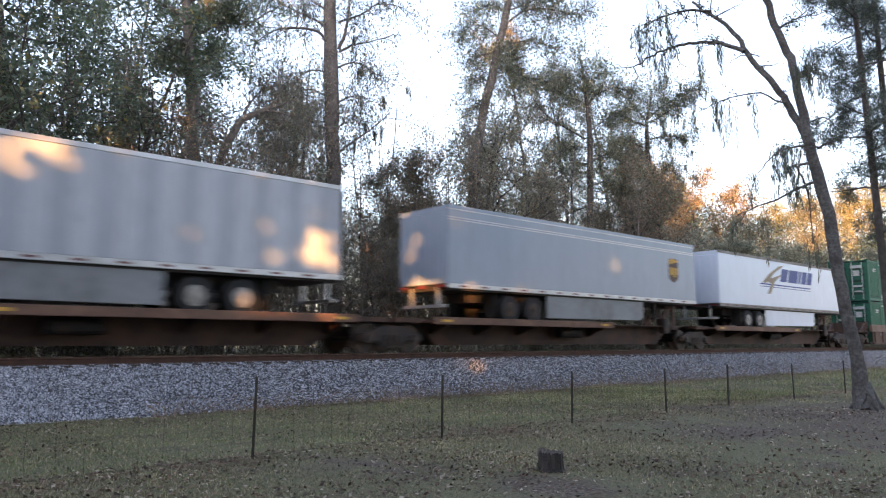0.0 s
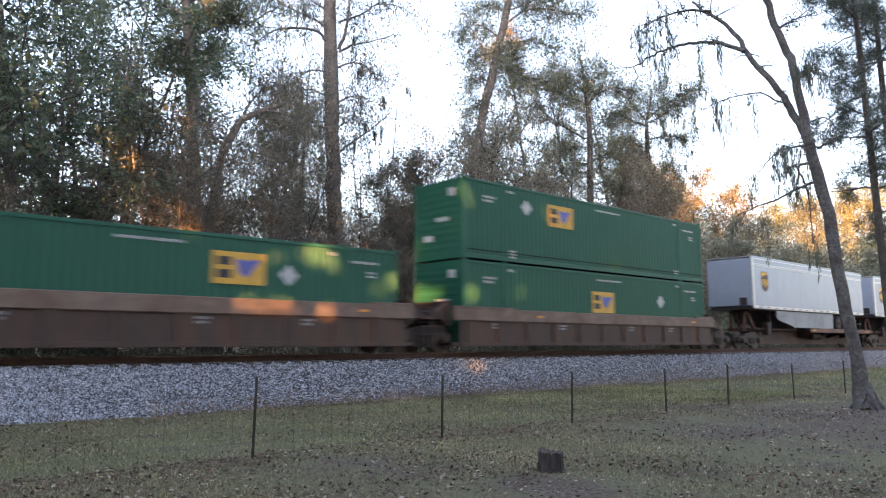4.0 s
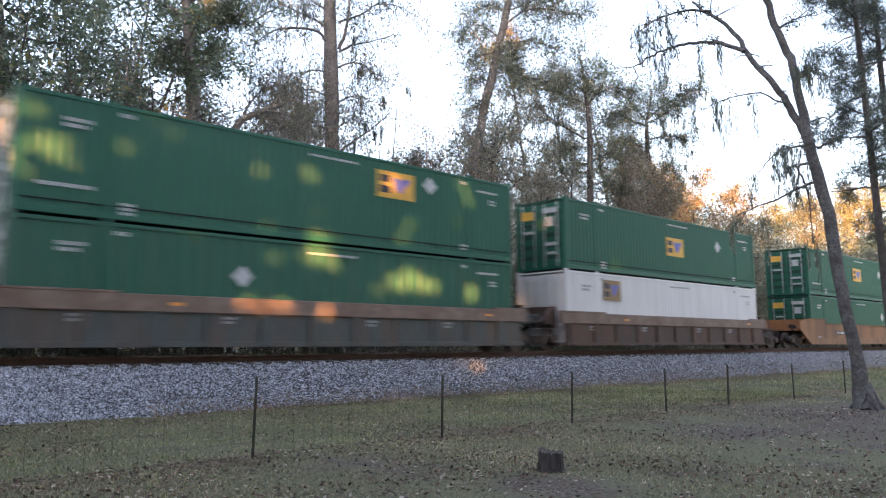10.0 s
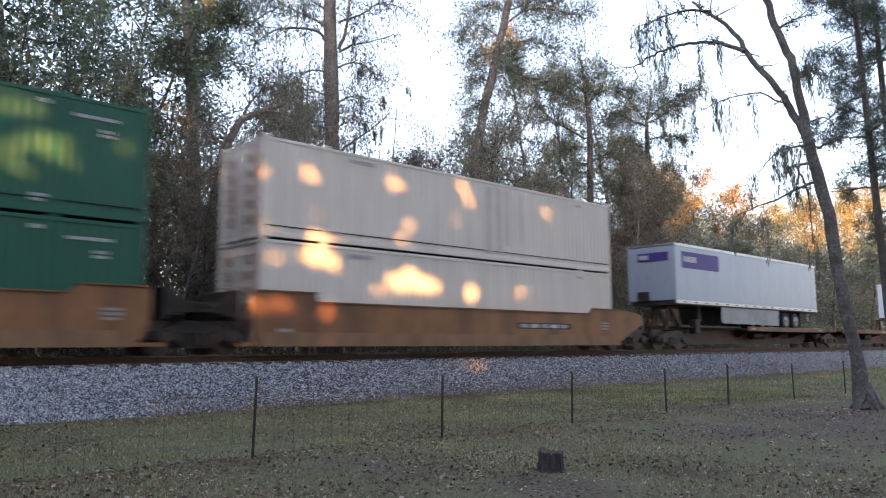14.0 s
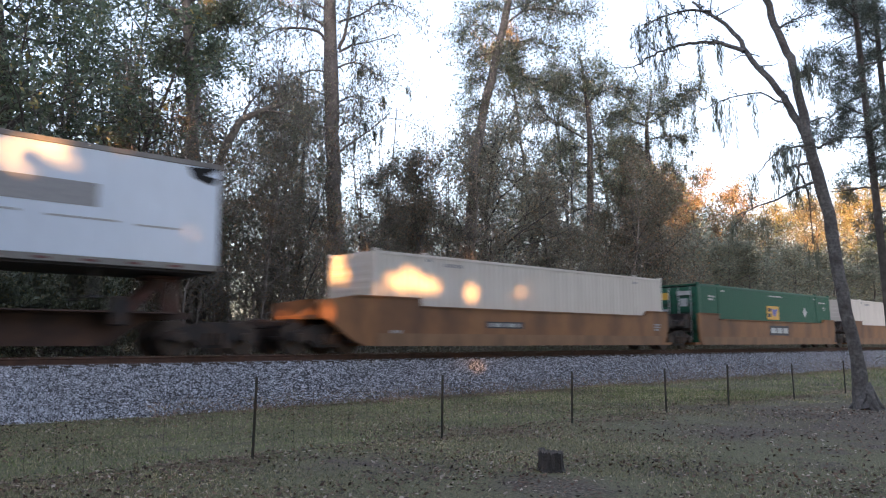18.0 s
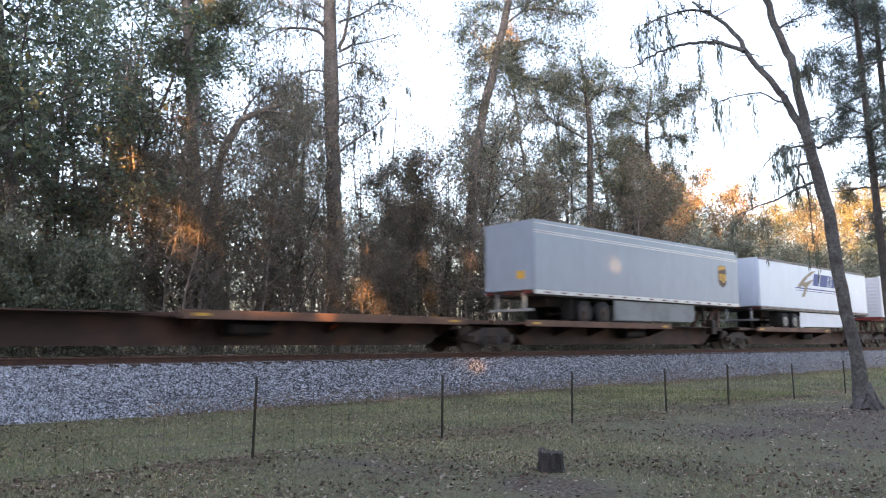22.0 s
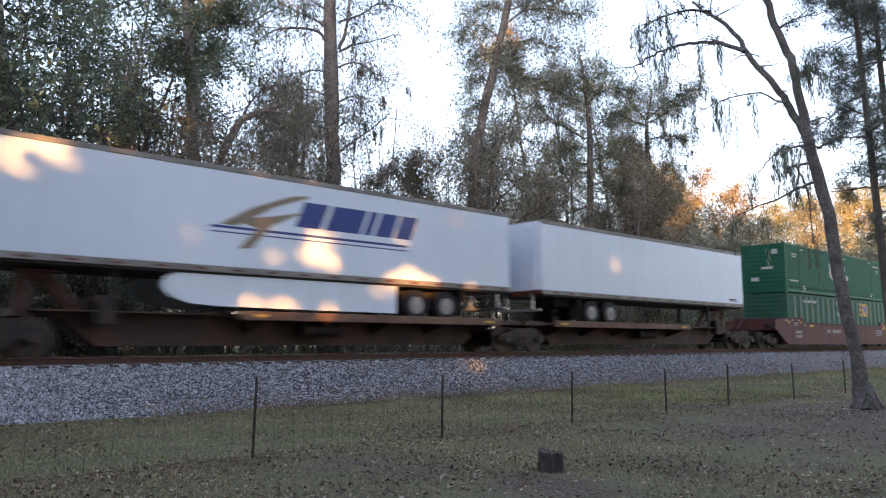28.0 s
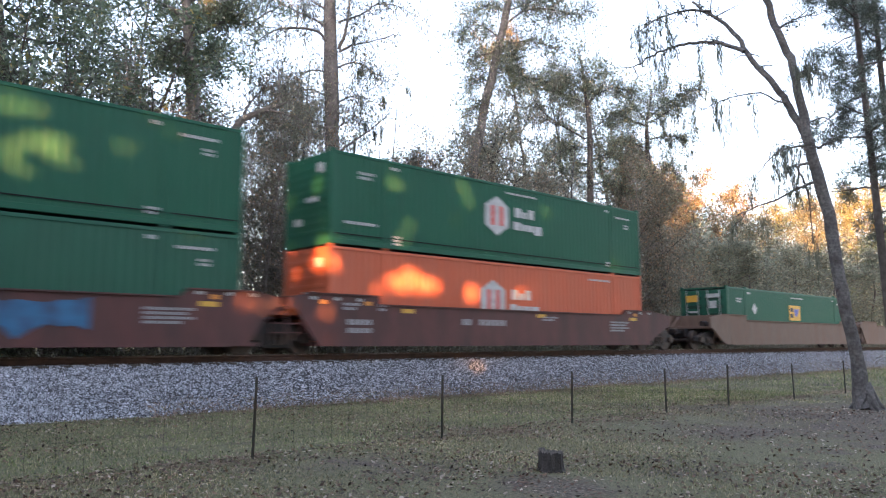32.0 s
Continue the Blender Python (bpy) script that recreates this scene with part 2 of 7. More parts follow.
CAR = {
    "brown_ribbed": painted("brown_well_car_paint", (0.075, 0.05, 0.04), 0.65, 0.1, 0.25, 4, RUST, 0.55, 0.9, 2),
    "grey_ribbed": painted("grey_well_car_paint", (0.078, 0.062, 0.052), 0.65, 0.1, 0.25, 4, (0.15, 0.08, 0.05), 0.65, 0.9, 2),
    "teal_ribbed": painted("grey_green_well_car_paint", (0.075, 0.085, 0.08), 0.65, 0.1, 0.25, 4, RUST, 0.5, 0.9, 2),
    "yellow": painted("yellow_well_car_paint", (0.27, 0.125, 0.048), 0.6, 0.0, 0.2, 4, (0.10, 0.05, 0.03), 0.85, 0.55, 1.6),
    "oxide": painted("oxide_red_well_car_paint", (0.115, 0.042, 0.037), 0.6, 0.0, 0.25, 4, (0.04, 0.026, 0.025), 0.75, 0.8, 2),
    "dusty": painted("dusty_brown_well_car_paint", (0.17, 0.115, 0.085), 0.65, 0.0, 0.2, 4, RUST, 0.5, 0.8, 2),
}
m_low_band = painted("dusty_lower_sill_paint", (0.26, 0.145, 0.075), 0.7, 0, 0.2, 4, (0.12, 0.075, 0.045), 0.7, 0.8, 2)
m_chord = painted("rust_worn_top_chord", (0.215, 0.155, 0.12), 0.65, 0.1, 0.35, 5, (0.13, 0.072, 0.048), 0.65, 1.1, 1)

MOVING = []      # (thing, where its left end stands at t = 0)
WHEELS = []      # (wheelset, distance from that of its car, place in its truck, radius)
SIDE = 1.295     # half a container's width


def tile(name, x0, x1, z0, z1, material, parent, y=-SIDE, lift=0.006, label=""):
    """A thin painted panel or bar of lettering on the side that faces -y."""
    return part(name, box(x0, x1, y - lift, y - 0.0005, z0, z1), material, parent, label)


def plate(name, outline, material, parent, y=-SIDE, lift=0.006, label=""):
    return part(name, prism(bmesh.new(), outline, y - lift, y - 0.0005), material, parent, label)


def bars(x, z, lines, parent, material=None, lh=0.07, y=-SIDE, name="lettering"):
    """Small print as rows of bars: widths of the lines from the top down."""
    bm = bmesh.new()
    for i, w in enumerate(lines):
        k, step = 0.0, lh * 1.15
        while k < w - 0.5 * step:   # a short bar for each sign
            slab(bm, x + k, x + min(k + 0.72 * step, w), y - 0.006, y - 0.0005, z - i * lh * 1.6 - lh, z - i * lh * 1.6)
            k += step
    return part(name, bm, material or m_white_decal, parent)


def diamond(x, z, r, material, parent, y=-SIDE):
    return plate("placard", [(x - 1.25 * r, z), (x, z - 1.25 * r), (x + 1.25 * r, z), (x, z + 1.25 * r)], material, parent, y)


def ribbed_panel(L, z0, z1, pitch, depth, y, outward, duty=0.5):
    """A wall with shallow vertical corrugations, one sheet with slopes."""
    bm = bmesh.new()
    xs = []
    x = 0.06
    k = 0
    while x < L - 0.06:
        up = k % 2
        w = pitch * (duty if up else 1 - duty)
        xs += [(x + 0.045, up), (min(x + w, L - 0.04) - 0.0, up)]
        x += w
        k += 1
    low, top = [], []
    for x, up in [(0.0, 1)] + xs + [(L, 1)]:
        yy = y - outward * depth * (1 - up)
        low.append(bm.verts.new((x, yy, z0)))
        top.append(bm.verts.new((x, yy, z1)))
    for i in range(len(low) - 1):
        bm.faces.new((low[i], low[i + 1], top[i + 1], top[i]) if outward < 0 else (low[i + 1], low[i], top[i], top[i + 1]))
    return bm


def ship_container(s0, z0, color, L=16.15, H=2.896, left="front", pitch=0.24, depth=0.03, end_color=None, rail_color=None, stripes=None, label=""):
    """A freight container: corrugated sides, posts, rails, castings, doors or a front wall at its left end."""
    c = thing("freight_container", label, "container", "containers on the train")
    body = BODY[color]
    rail = BODY[rail_color] if rail_color else body
    w = SIDE
    full, H = H, H - 0.07
    for sgn in (-1, 1):
        part("side_panel", ribbed_panel(L - 0.3, 0.16, H - 0.1, pitch, depth, sgn * (w - 0.012), sgn), body, c).location.x = 0.15
        part("bottom_rail", box(0.0, L, sgn * w if sgn < 0 else w - 0.1, -w + 0.1 if sgn < 0 else w, 0.0, 0.16, bevel=0.01), rail, c)
        part("top_rail", box(0.0, L, sgn * w if sgn < 0 else w - 0.07, -w + 0.07 if sgn < 0 else w, H - 0.1, H - 0.005, bevel=0.01), body, c)
        posts = [0.0, L - 0.15]
        if L > 14:
            posts += [1.98, L - 2.13]
        for x in posts:
            y0, y1 = (-w - 0.004, -w + 0.12) if sgn < 0 else (w - 0.12, w + 0.004)
            part("corner_post", box(x, x + 0.15, y0, y1, 0.0, H, bevel=0.012), body, c)
            for z in (0.0, full - 0.119):
                part("corner_casting", box(x - 0.012 if x == 0 else x - 0.01, x + 0.165, y0 - 0.006, y1 + 0.006, z - 0.001, z + 0.119, bevel=0.012), rail, c)
    # thin near-black strips paint the shade line above the bottom rail
    if L > 14:
        for x0, x1 in ((0.16, 1.97), (2.14, L - 2.14), (L - 1.97, L - 0.16)):
            part("rail_shade_line", box(x0, x1, -w - 0.003, -w + 0.01, 0.30, 0.33), m_gap_shade, c)
    part("roof", box(0.02, L - 0.02, -w + 0.03, w - 0.03, H - 0.06, H), body, c)
    part("floor_frame", box(0.05, L - 0.05, -w + 0.06, w - 0.06, 0.02, 0.15), m_under, c)
    endm = BODY[end_color] if end_color else body
    for xe, kind, out in ((0.0, left, -1), (L, "front" if left == "door" else "door", 1)):
        a, b = (xe, xe + 0.05) if out < 0 else (xe - 0.05, xe)
        if kind == "door":
            for y0, y1 in ((-w + 0.12, -0.006), (0.006, w - 0.12)):
                d = part("door", box(a + 0.005, b, y0, y1, 0.16, H - 0.14, bevel=0.012), endm, c)
                for fy in (0.22, 0.78):
                    yy = y0 + (y1 - y0) * fy
                    bm = bmesh.new()
                    disc(bm, xe + out * 0.025, yy, H / 2, 0.022, H - 0.2, "z", 8)
                    part("lock_rod", bm, m_alu, d)
                for z in (0.42, 0.86, 1.3, 1.74, 2.18):
                    if end_color:   # rust has run from the lock rod's brackets only
                        ym = y0 + (y1 - y0) * 0.5
                        part("rod_bracket", box(xe + out * 0.03 - 0.014, xe + out * 0.03 + 0.014, ym - 0.2, ym + 0.17, z - 0.02, z + 0.2, bevel=0.02), m_strap_rust, d, "rusted lock rod bracket")
                        part("hinge_strap", box(xe + out * 0.03 - 0.012, xe + out * 0.03 + 0.012, y0 + 0.04, y1 - 0.04, z + 0.24, z + 0.28), endm, d)
                    else:
                        # on green doors the recess is a slab with shade in its colour
                        part("door_recess", box(xe + out * 0.002 - 0.006, xe + out * 0.002 + 0.006, y0 + 0.1, y1 - 0.1, z, z + 0.17), m_recess_shade if "green" in color else body, d)
                        part("hinge_strap", box(xe + out * 0.03 - 0.012, xe + out * 0.03 + 0.012, y0 + 0.04, y1 - 0.04, z + 0.22, z + 0.27), endm, d)
        else:
            part("front_wall", box(a + 0.02, b - 0.01, -w + 0.1, w - 0.1, 0.1, H - 0.1), endm, c)
            bm = bmesh.new()
            for k in range(9):
                z = 0.35 + k * 0.25
                if z < H - 0.3:
                    slab(bm, a - 0.0 if out < 0 else b - 0.02, a + 0.022 if out < 0 else b, -w + 0.2, w - 0.2, z, z + 0.12, bevel=0.01)
            part("front_rib", bm, endm, c)
            part("end_beam", box(a, b, -w + 0.1, w - 0.1, H - 0.16, H - 0.01), endm, c)
        part("end_sill", box(a, b, -w + 0.1, w - 0.1, 0.0, 0.16), endm, c)
    if stripes:
        bm = bmesh.new()
        x = 0.9
        while x < L - 0.4:
            slab(bm, x, x + 0.24, -w - 0.012, -w + 0.02, 0.17, H - 0.11, bevel=0.008)
            x += 0.82
        part("pale_rib", bm, painted("pale_green_rib", (0.14, 0.19, 0.16), 0.55, 0, 0.15, 4), c, "pale grey-green worn ribs")
    MOVING.append((c, s0, z0))
    return c


def emblem_board(c, x, z, w=1.5, h=0.86, board=None):
    """Yellow board with a dark block and a violet shape in place of its emblem."""
    p = tile("emblem_board", x, x + w, z, z + h, board or m_yellow_decal, c, label="yellow emblem board" if not board else "faded brown emblem board")
    k = w / 1.15
    for f in (0.18, 0.58):
        part("emblem_mark", box(x + 0.09 * k, x + 0.40 * k, -SIDE - 0.012, -SIDE - 0.006, z + f * h, z + (f + 0.26) * h), m_navy_decal, p)
    part("emblem_mark", prism(bmesh.new(), [(x + .5 * k, z + .74 * h), (x + .58 * k, z + .34 * h), (x + .74 * k, z + .2 * h), (x + 1.02 * k, z + .74 * h), (x + .9 * k, z + .82 * h), (x + .74 * k, z + .72 * h), (x + .62 * k, z + .8 * h)], -SIDE - 0.012, -SIDE - 0.006), m_steelblue_decal, p)


def small_print(c, L, H, rng, pale=True):
    """Number rows and class marks; unreadable, so bars."""
    m = m_white_decal if pale else m_grey_decal
    bars(L - 1.75, H - 0.42, (1.0,), c, m, 0.08)
    bars(L - 1.15, H - 0.72, (0.3, 0.34), c, m, 0.07)
    bars(1.0, H - 0.55, (0.62, 0.55), c, m, 0.09)
    bars(L * 0.47, H - 0.28, (1.7,), c, m, 0.07)
    bars(2.35, 0.42, (0.34, 0.34, 0.3), c, m, 0.07)
    bars(L - 2.55, 0.42, (0.32, 0.28), c, m, 0.07)
    if rng.random() < 0.6:
        bars(0.5, 0.72, (1.2,), c, m, 0.09)
    bars(2.25, H - 0.22, (0.3,), c, m, 0.1)
    bars(L - 2.5, H - 0.22, (0.28,), c, m, 0.1)


def end_print(c, H, front):
    """Marks on the left end of a container."""
    x = -0.035 if not front else -0.012
    def mark(y0, y1, z0, z1, m):
        part("end_mark", box(x - 0.008, x, y0, y1, z0, z1), m, c)
    if front:
        mark(-0.9, -0.55, H - 0.62, H - 0.34, m_white_decal)
        mark(0.25, 0.75, 0.68, 0.9, m_white_decal)
        mark(-0.6, 0.1, 1.35, 1.5, m_white_decal)
    else:
        mark(-0.95, -0.2, H - 0.55, H - 0.35, m_white_decal)
        part("placard", prism(bmesh.new(), [(x - 0.008, H - 1.1), (x, H - 1.1), (x, H - 0.72), (x - 0.008, H - 0.72)], -0.75, -0.35), m_white_decal, c)
        mark(-0.85, -0.3, 0.95, 1.08, m_white_decal)
        mark(-0.85, -0.35, 0.6, 0.7, m_white_decal)
        mark(0.3, 0.8, 1.52, 1.62, m_white_decal)
        mark(0.3, 0.95, H - 0.75, H - 0.4, m_yellow_decal)


def hex_emblem(c, x=7.09, z=1.62):
    """White hexagon with red bars and rows of white blocks beside it."""
    hexa = [(x + 0.74 * math.sin(a) * 0.95, z + 0.72 * math.cos(a)) for a in (k * math.pi / 3 for k in range(6))]
    p = plate("emblem", hexa, m_white_decal, c, label="white hexagonal emblem")
    for dx in (-0.32, 0.12):
        part("emblem_mark", box(x + dx, x + dx + 0.2, -SIDE - 0.012, -SIDE - 0.006, z - 0.36, z + 0.36), m_red_decal, p)
    for x0, z0, w, h in ((0.95, 0.05, .34, .36), (1.36, .05, .26, .24), (1.7, .05, .3, .36), (0.88, -.42, .36, .3), (1.3, -.42, .24, .24), (1.6, -.42, .36, .24), (2.02, -.52, .42, .34)):
        part("emblem_block", box(x + x0, x + x0 + w, -SIDE - 0.007, -SIDE - 0.0005, z + z0, z + z0 + h, bevel=0.003), m_white_decal, c)


def road_wheel(name, x, y, z, parent, white=True):
    bm = bmesh.new()
    disc(bm, x, y, z, 0.49, 0.26, "y", 22)
    bmesh.ops.bevel(bm, geom=[e for e in bm.edges if abs((e.verts[0].co - e.verts[1].co).y) < 0.01], offset=0.035, segments=2, affect="EDGES")
    w = part(name, bm, m_tyre, parent)
    bm = bmesh.new()
    disc(bm, x, y - 0.125, z, 0.27, 0.03, "y", 18, 0.29)
    disc(bm, x, y - 0.135, z, 0.2, 0.05, "y", 14, 0.24)
    disc(bm, x, y - 0.17, z, 0.1, 0.09, "y", 10)
    part("rim", bm, m_rim if white else m_wheel, w)
    return w


def semi_trailer(s0, color, front_left, L=16.15, top=5.0, skirt=True, skirt_taper=False, skirt_round=False, white_rims=True, ribs=False, top_bands=False, label="", z_road=1.04):
    """A road trailer on the train. Its own x runs from its left end; front_left tells which end carries the kingpin."""
    t = thing("semi_trailer", label, "trailer", "trailers on the train")
    body = BODY[color]
    w, z0, z1 = SIDE, 2.16, top

    def fx(d0, d1):   # distances from the rear, as x
        return (L - d1, L - d0) if front_left else (d0, d1)

    b = part("body", box(0.02, L - 0.02, -w, w, z0 + 0.14, z1 - 0.12, bevel=0.03), body, t)
    if ribs:
        # raised panels in a lighter tone that paints the side's reflected bands
        x = 0.5
        while x < L - 0.4:
            for y0, y1 in ((-w - 0.012, -w + 0.004), (w - 0.004, w + 0.012)):
                part("side_panel", box(x, x + 0.56, y0, y1, z0 + 0.16, z1 - 0.14, bevel=0.008), BODY["sheen_panel"], t)
            x += 1.02
    for y0, y1 in ((-w - 0.01, -w + 0.05), (w - 0.05, w + 0.01)):
        part("bottom_rail", box(0.0, L, y0, y1, z0, z0 + 0.16, bevel=0.008), m_alu_dull if color == "trailer_white" else m_alu, t)
        part("top_rail", box(0.0, L, y0, y1, z1 - 0.13, z1, bevel=0.008), m_alu_dull if color == "trailer_white" else m_alu if not top_bands else body, t)
    if top_bands:
        for z in (z1 - 0.52, z1 - 0.44, z1 - 0.16):
            part("side_moulding", box(0.03, L - 0.03, -w - 0.014, -w + 0.003, z, z + 0.04), m_alu, t)
    part("roof", box(0.02, L - 0.02, -w + 0.04, w - 0.04, z1 - 0.06, z1 - 0.01, bevel=0.01), m_alu, t)
    part("floor_frame", box(0.1, L - 0.1, -w + 0.08, w - 0.08, z0 - 0.06, z0 + 0.1), m_under, t)
    k = 0.6
    while k < L - 0.5:
        part("reflector_and_lit_spot", box(k, k + 0.3, -w - 0.016, -w - 0.009, z0 + 0.05, z0 + 0.105), m_red_mark, t)
        k += 1.02
    # rear: doors, frame and bumper
    xr = L if front_left else 0.0
    o = 1 if front_left else -1
    a, c = sorted((xr, xr - o * 0.05))
    part("rear_frame", box(a, c, -w, w, z1 - 0.2, z1 - 0.02), body, t)
    for y0, y1 in ((-w + 0.08, -0.005), (0.005, w - 0.08)):
        d = part("rear_door", box(min(xr, xr + o * 0.03), max(xr, xr + o * 0.03), y0, y1, z0 + 0.16, z1 - 0.22, bevel=0.01), body, t)
        for f in (0.2, 0.75):
            bm = bmesh.new()
            disc(bm, xr + o * 0.05, y0 + (y1 - y0) * f, (z0 + z1) / 2, 0.016, z1 - z0 - 0.5, "z", 8)
            part("lock_rod", bm, body, d)
    for y in (-1.0, 0.0, 1.0):
        part("tail_lamp", box(min(xr, xr + o * 0.07), max(xr, xr + o * 0.07), y - 0.18, y + 0.18, z0 + 0.02, z0 + 0.12), m_red_mark, t)
    x0, x1 = fx(0.05, 0.15)
    bm = bmesh.new()
    slab(bm, x0, x1, -1.1, 1.1, 1.52, 1.62, bevel=0.01)
    for y in (-0.75, 0.65):
        slab(bm, x0 + 0.01, x1 - 0.01, y, y + 0.1, 1.6, z0 + 0.05)
    part("rear_bumper", bm, m_alu, t)
    # running gear
    x0, x1 = fx(1.6, 5.6)
    part("slider_frame", box(x0, x1, -0.55, 0.55, 1.75, 2.1), m_under, t)
    for d in (3.1, 4.4):
        xw = L - d if front_left else d
        for y in (-1.12, -0.82, 0.82, 1.12):
            road_wheel("wheel", xw, y, z_road + 0.49, t, white_rims)
        bm = bmesh.new()
        disc(bm, xw, 0, z_road + 0.49, 0.075, 2.2, "y", 10)
        part("axle", bm, m_under, t)
    x0, x1 = fx(2.35, 2.39)
    for y in (-1.2, 0.68):
        part("mud_flap", box(x0, x1, y, y + 0.55, 1.25, 2.12), m_tyre, t)
    # landing legs and king pin box
    for y in (-0.85, 0.73):
        x0, x1 = fx(L - 2.95, L - 2.8)
        part("landing_leg", box(x0, x1, y, y + 0.13, 1.45, 2.15), m_under, t)
        x0, x1 = fx(L - 3.05, L - 2.7)
        part("landing_shoe", box(x0, x1, y - 0.06, y + 0.19, 1.4, 1.46), m_under, t)
    if skirt:
        if skirt_taper:   # deep panel that rises to a point towards the front
            d = [(5.15, 1.2), (10.9, 1.2), (13.1, 1.62), (13.3, z0), (5.15, z0)]
        elif not skirt_round:
            d = [(5.2, 1.26), (11.5, 1.3), (11.7, 1.4), (11.75, z0), (5.2, z0)]
        else:
            d = [(5.2, 1.24), (11.2, 1.28), (11.9, 1.34), (12.4, 1.5), (12.65, 1.74), (12.55, 1.96), (12.2, z0), (5.2, z0)]
        pts = [((L - q if front_left else q), z) for q, z in d]
        for y in (-w + 0.09, w - 0.12):
            part("side_skirt", prism(bmesh.new(), pts, y, y + 0.03), m_skirt if color != "trailer_white" else body, t)
    MOVING.append((t, s0, 0.0))
    return t


def shield(t, x, z, k=0.86, kx=1.18):
    """Brown shield with gold bands in place of an emblem."""
    def q(px, pz):
        return (x + px * k * kx, z + pz * k)
    p = plate("emblem", [q(*c) for c in ((0, .4), (.06, .18), (.4, 0), (.74, .18), (.8, .4), (.8, 1.25), (.4, 1.33), (0, 1.25))], m_brown_decal, t, label="brown shield emblem with gold bands")
    part("emblem_mark", prism(bmesh.new(), [q(*c) for c in ((.03, 1.22), (.03, .95), (.3, 1.05), (.77, 1.14), (.77, 1.22), (.4, 1.3))], -SIDE - 0.012, -SIDE - 0.006), m_yellow_decal, p)
    for x0, x1, z0, z1 in ((.12, .34, .42, .82), (.42, .56, .3, .82), (.62, .74, .44, .82)):
        part("emblem_mark", prism(bmesh.new(), [q(x0, z0), q(x1, z0), q(x1, z1), q(x0, z1)], -SIDE - 0.011, -SIDE - 0.006), m_yellow_decal, p)


def fleet_mark(t, x, z, k=1.0):
    """Bronze speed strokes, slanted blue blocks and two blue lines in place of a lettered brand."""
    pts = [(x, z + .62 * k), (x + .5 * k, z + .62 * k), (x + 1.6 * k, z + 1.25 * k), (x + 2.6 * k, z + 1.62 * k), (x + 2.75 * k, z + 1.72 * k), (x + 2.1 * k, z + 1.62 * k), (x + .9 * k, z + 1.15 * k)]
    plate("emblem_stroke", pts, m_tan_decal, t, label="bronze speed stroke")
    pts = [(x + .55 * k, z), (x + .95 * k, z + .05 * k), (x + 1.5 * k, z + .7 * k), (x + 2.5 * k, z + 1.2 * k), (x + 1.6 * k, z + 1.0 * k), (x + .4 * k, z + .78 * k), (x + 1.1 * k, z + .6 * k)]
    plate("emblem_stroke", pts, m_tan_decal, t, lift=0.009, label="bronze speed stroke")
    for z0, h in ((.52, .07), (.4, .035)):
        plate("emblem_line", [(x - .3 * k, z + z0 * k), (x + 6.35 * k, z + z0 * k), (x + 6.4 * k, z + (z0 + h) * k), (x - .2 * k, z + (z0 + h) * k)], m_blue_decal, t, lift=0.004)
    zb, zt = z + .78 * k, z + 1.52 * k

    def sh(px, f):   # leans forward
        return (x + (px + 0.3 * f) * k, zb + (zt - zb) * f)
    for a, b in ((2.25, 3.1), (3.25, 4.5), (4.62, 4.92), (5.05, 5.72), (5.84, 6.5)):
        plate("emblem_block", [sh(a, 0), sh(b, 0), sh(b, 1), sh(a, 1)], m_blue_decal, t, label="slanted dark blue block")


def rail_truck(car, xc):
    """A two-axle truck under a car: cast side frames, springs, bolster and two wheelsets."""
    tr = part("truck", box(xc - 0.3, xc + 0.3, -1.0, 1.0, 0.55, 0.8, bevel=0.03), m_steel_dark, car)
    for y in (-1.08, 0.94):
        pts = [(xc - 1.25, .42), (xc - 1.2, .62), (xc - .75, .72), (xc - .4, .86), (xc + .4, .86), (xc + .75, .72), (xc + 1.2, .62), (xc + 1.25, .42), (xc + .95, .36), (xc + .62, .42), (xc + .38, .2), (xc - .38, .2), (xc - .62, .42), (xc - .95, .36)]
        part("side_frame", prism(bmesh.new(), pts, y, y + 0.14), m_steel_dark, tr)
        bm = bmesh.new()
        for dx in (-0.2, 0.0, 0.2):
            disc(bm, xc + dx, y - 0.02, 0.43, 0.075, 0.3, "z", 8)
        part("spring", bm, m_wheel, tr)
        for dx in (-0.9, 0.9):
            bm = bmesh.new()
            disc(bm, xc + dx, y - 0.05 if y < 0 else y + 0.19, 0.46, 0.14, 0.12, "y", 12)
            part("bearing_cap", bm, m_wheel, tr)
    for dx in (-0.9, 0.9):
        bm = bmesh.new()
        disc(bm, 0, 0, 0, 0.08, 1.9, "y", 10)
        for y in (-0.76, 0.76):
            disc(bm, 0, y, 0, 0.455, 0.12, "y", 28)
            disc(bm, 0, y - math.copysign(0.07, y), 0, 0.485, 0.03, "y", 28)
            disc(bm, 0, y + math.copysign(0.03, y), 0, 0.2, 0.12, "y", 12)
            for k in range(3):
                a = k * 2.1
                slab(bm, 0.3 * math.cos(a) - 0.04, 0.3 * math.cos(a) + 0.04, y - 0.066, y + 0.066, 0.3 * math.sin(a) - 0.04, 0.3 * math.sin(a) + 0.04)
        ws = part("wheelset", bm, m_wheel, tr)
        WHEELS.append((ws, car, xc + dx))
    return tr


def coupler(car, x, out):
    a, b = sorted((x, x + out * 0.75))
    bm = bmesh.new()
    slab(bm, a, b, -0.1, 0.1, 0.78, 0.96, bevel=0.02)
    slab(bm, *sorted((x + out * 0.62, x + out * 0.86)), -0.19, 0.17, 0.72, 1.02, bevel=0.04)
    part("coupler", bm, m_steel_dark, car)


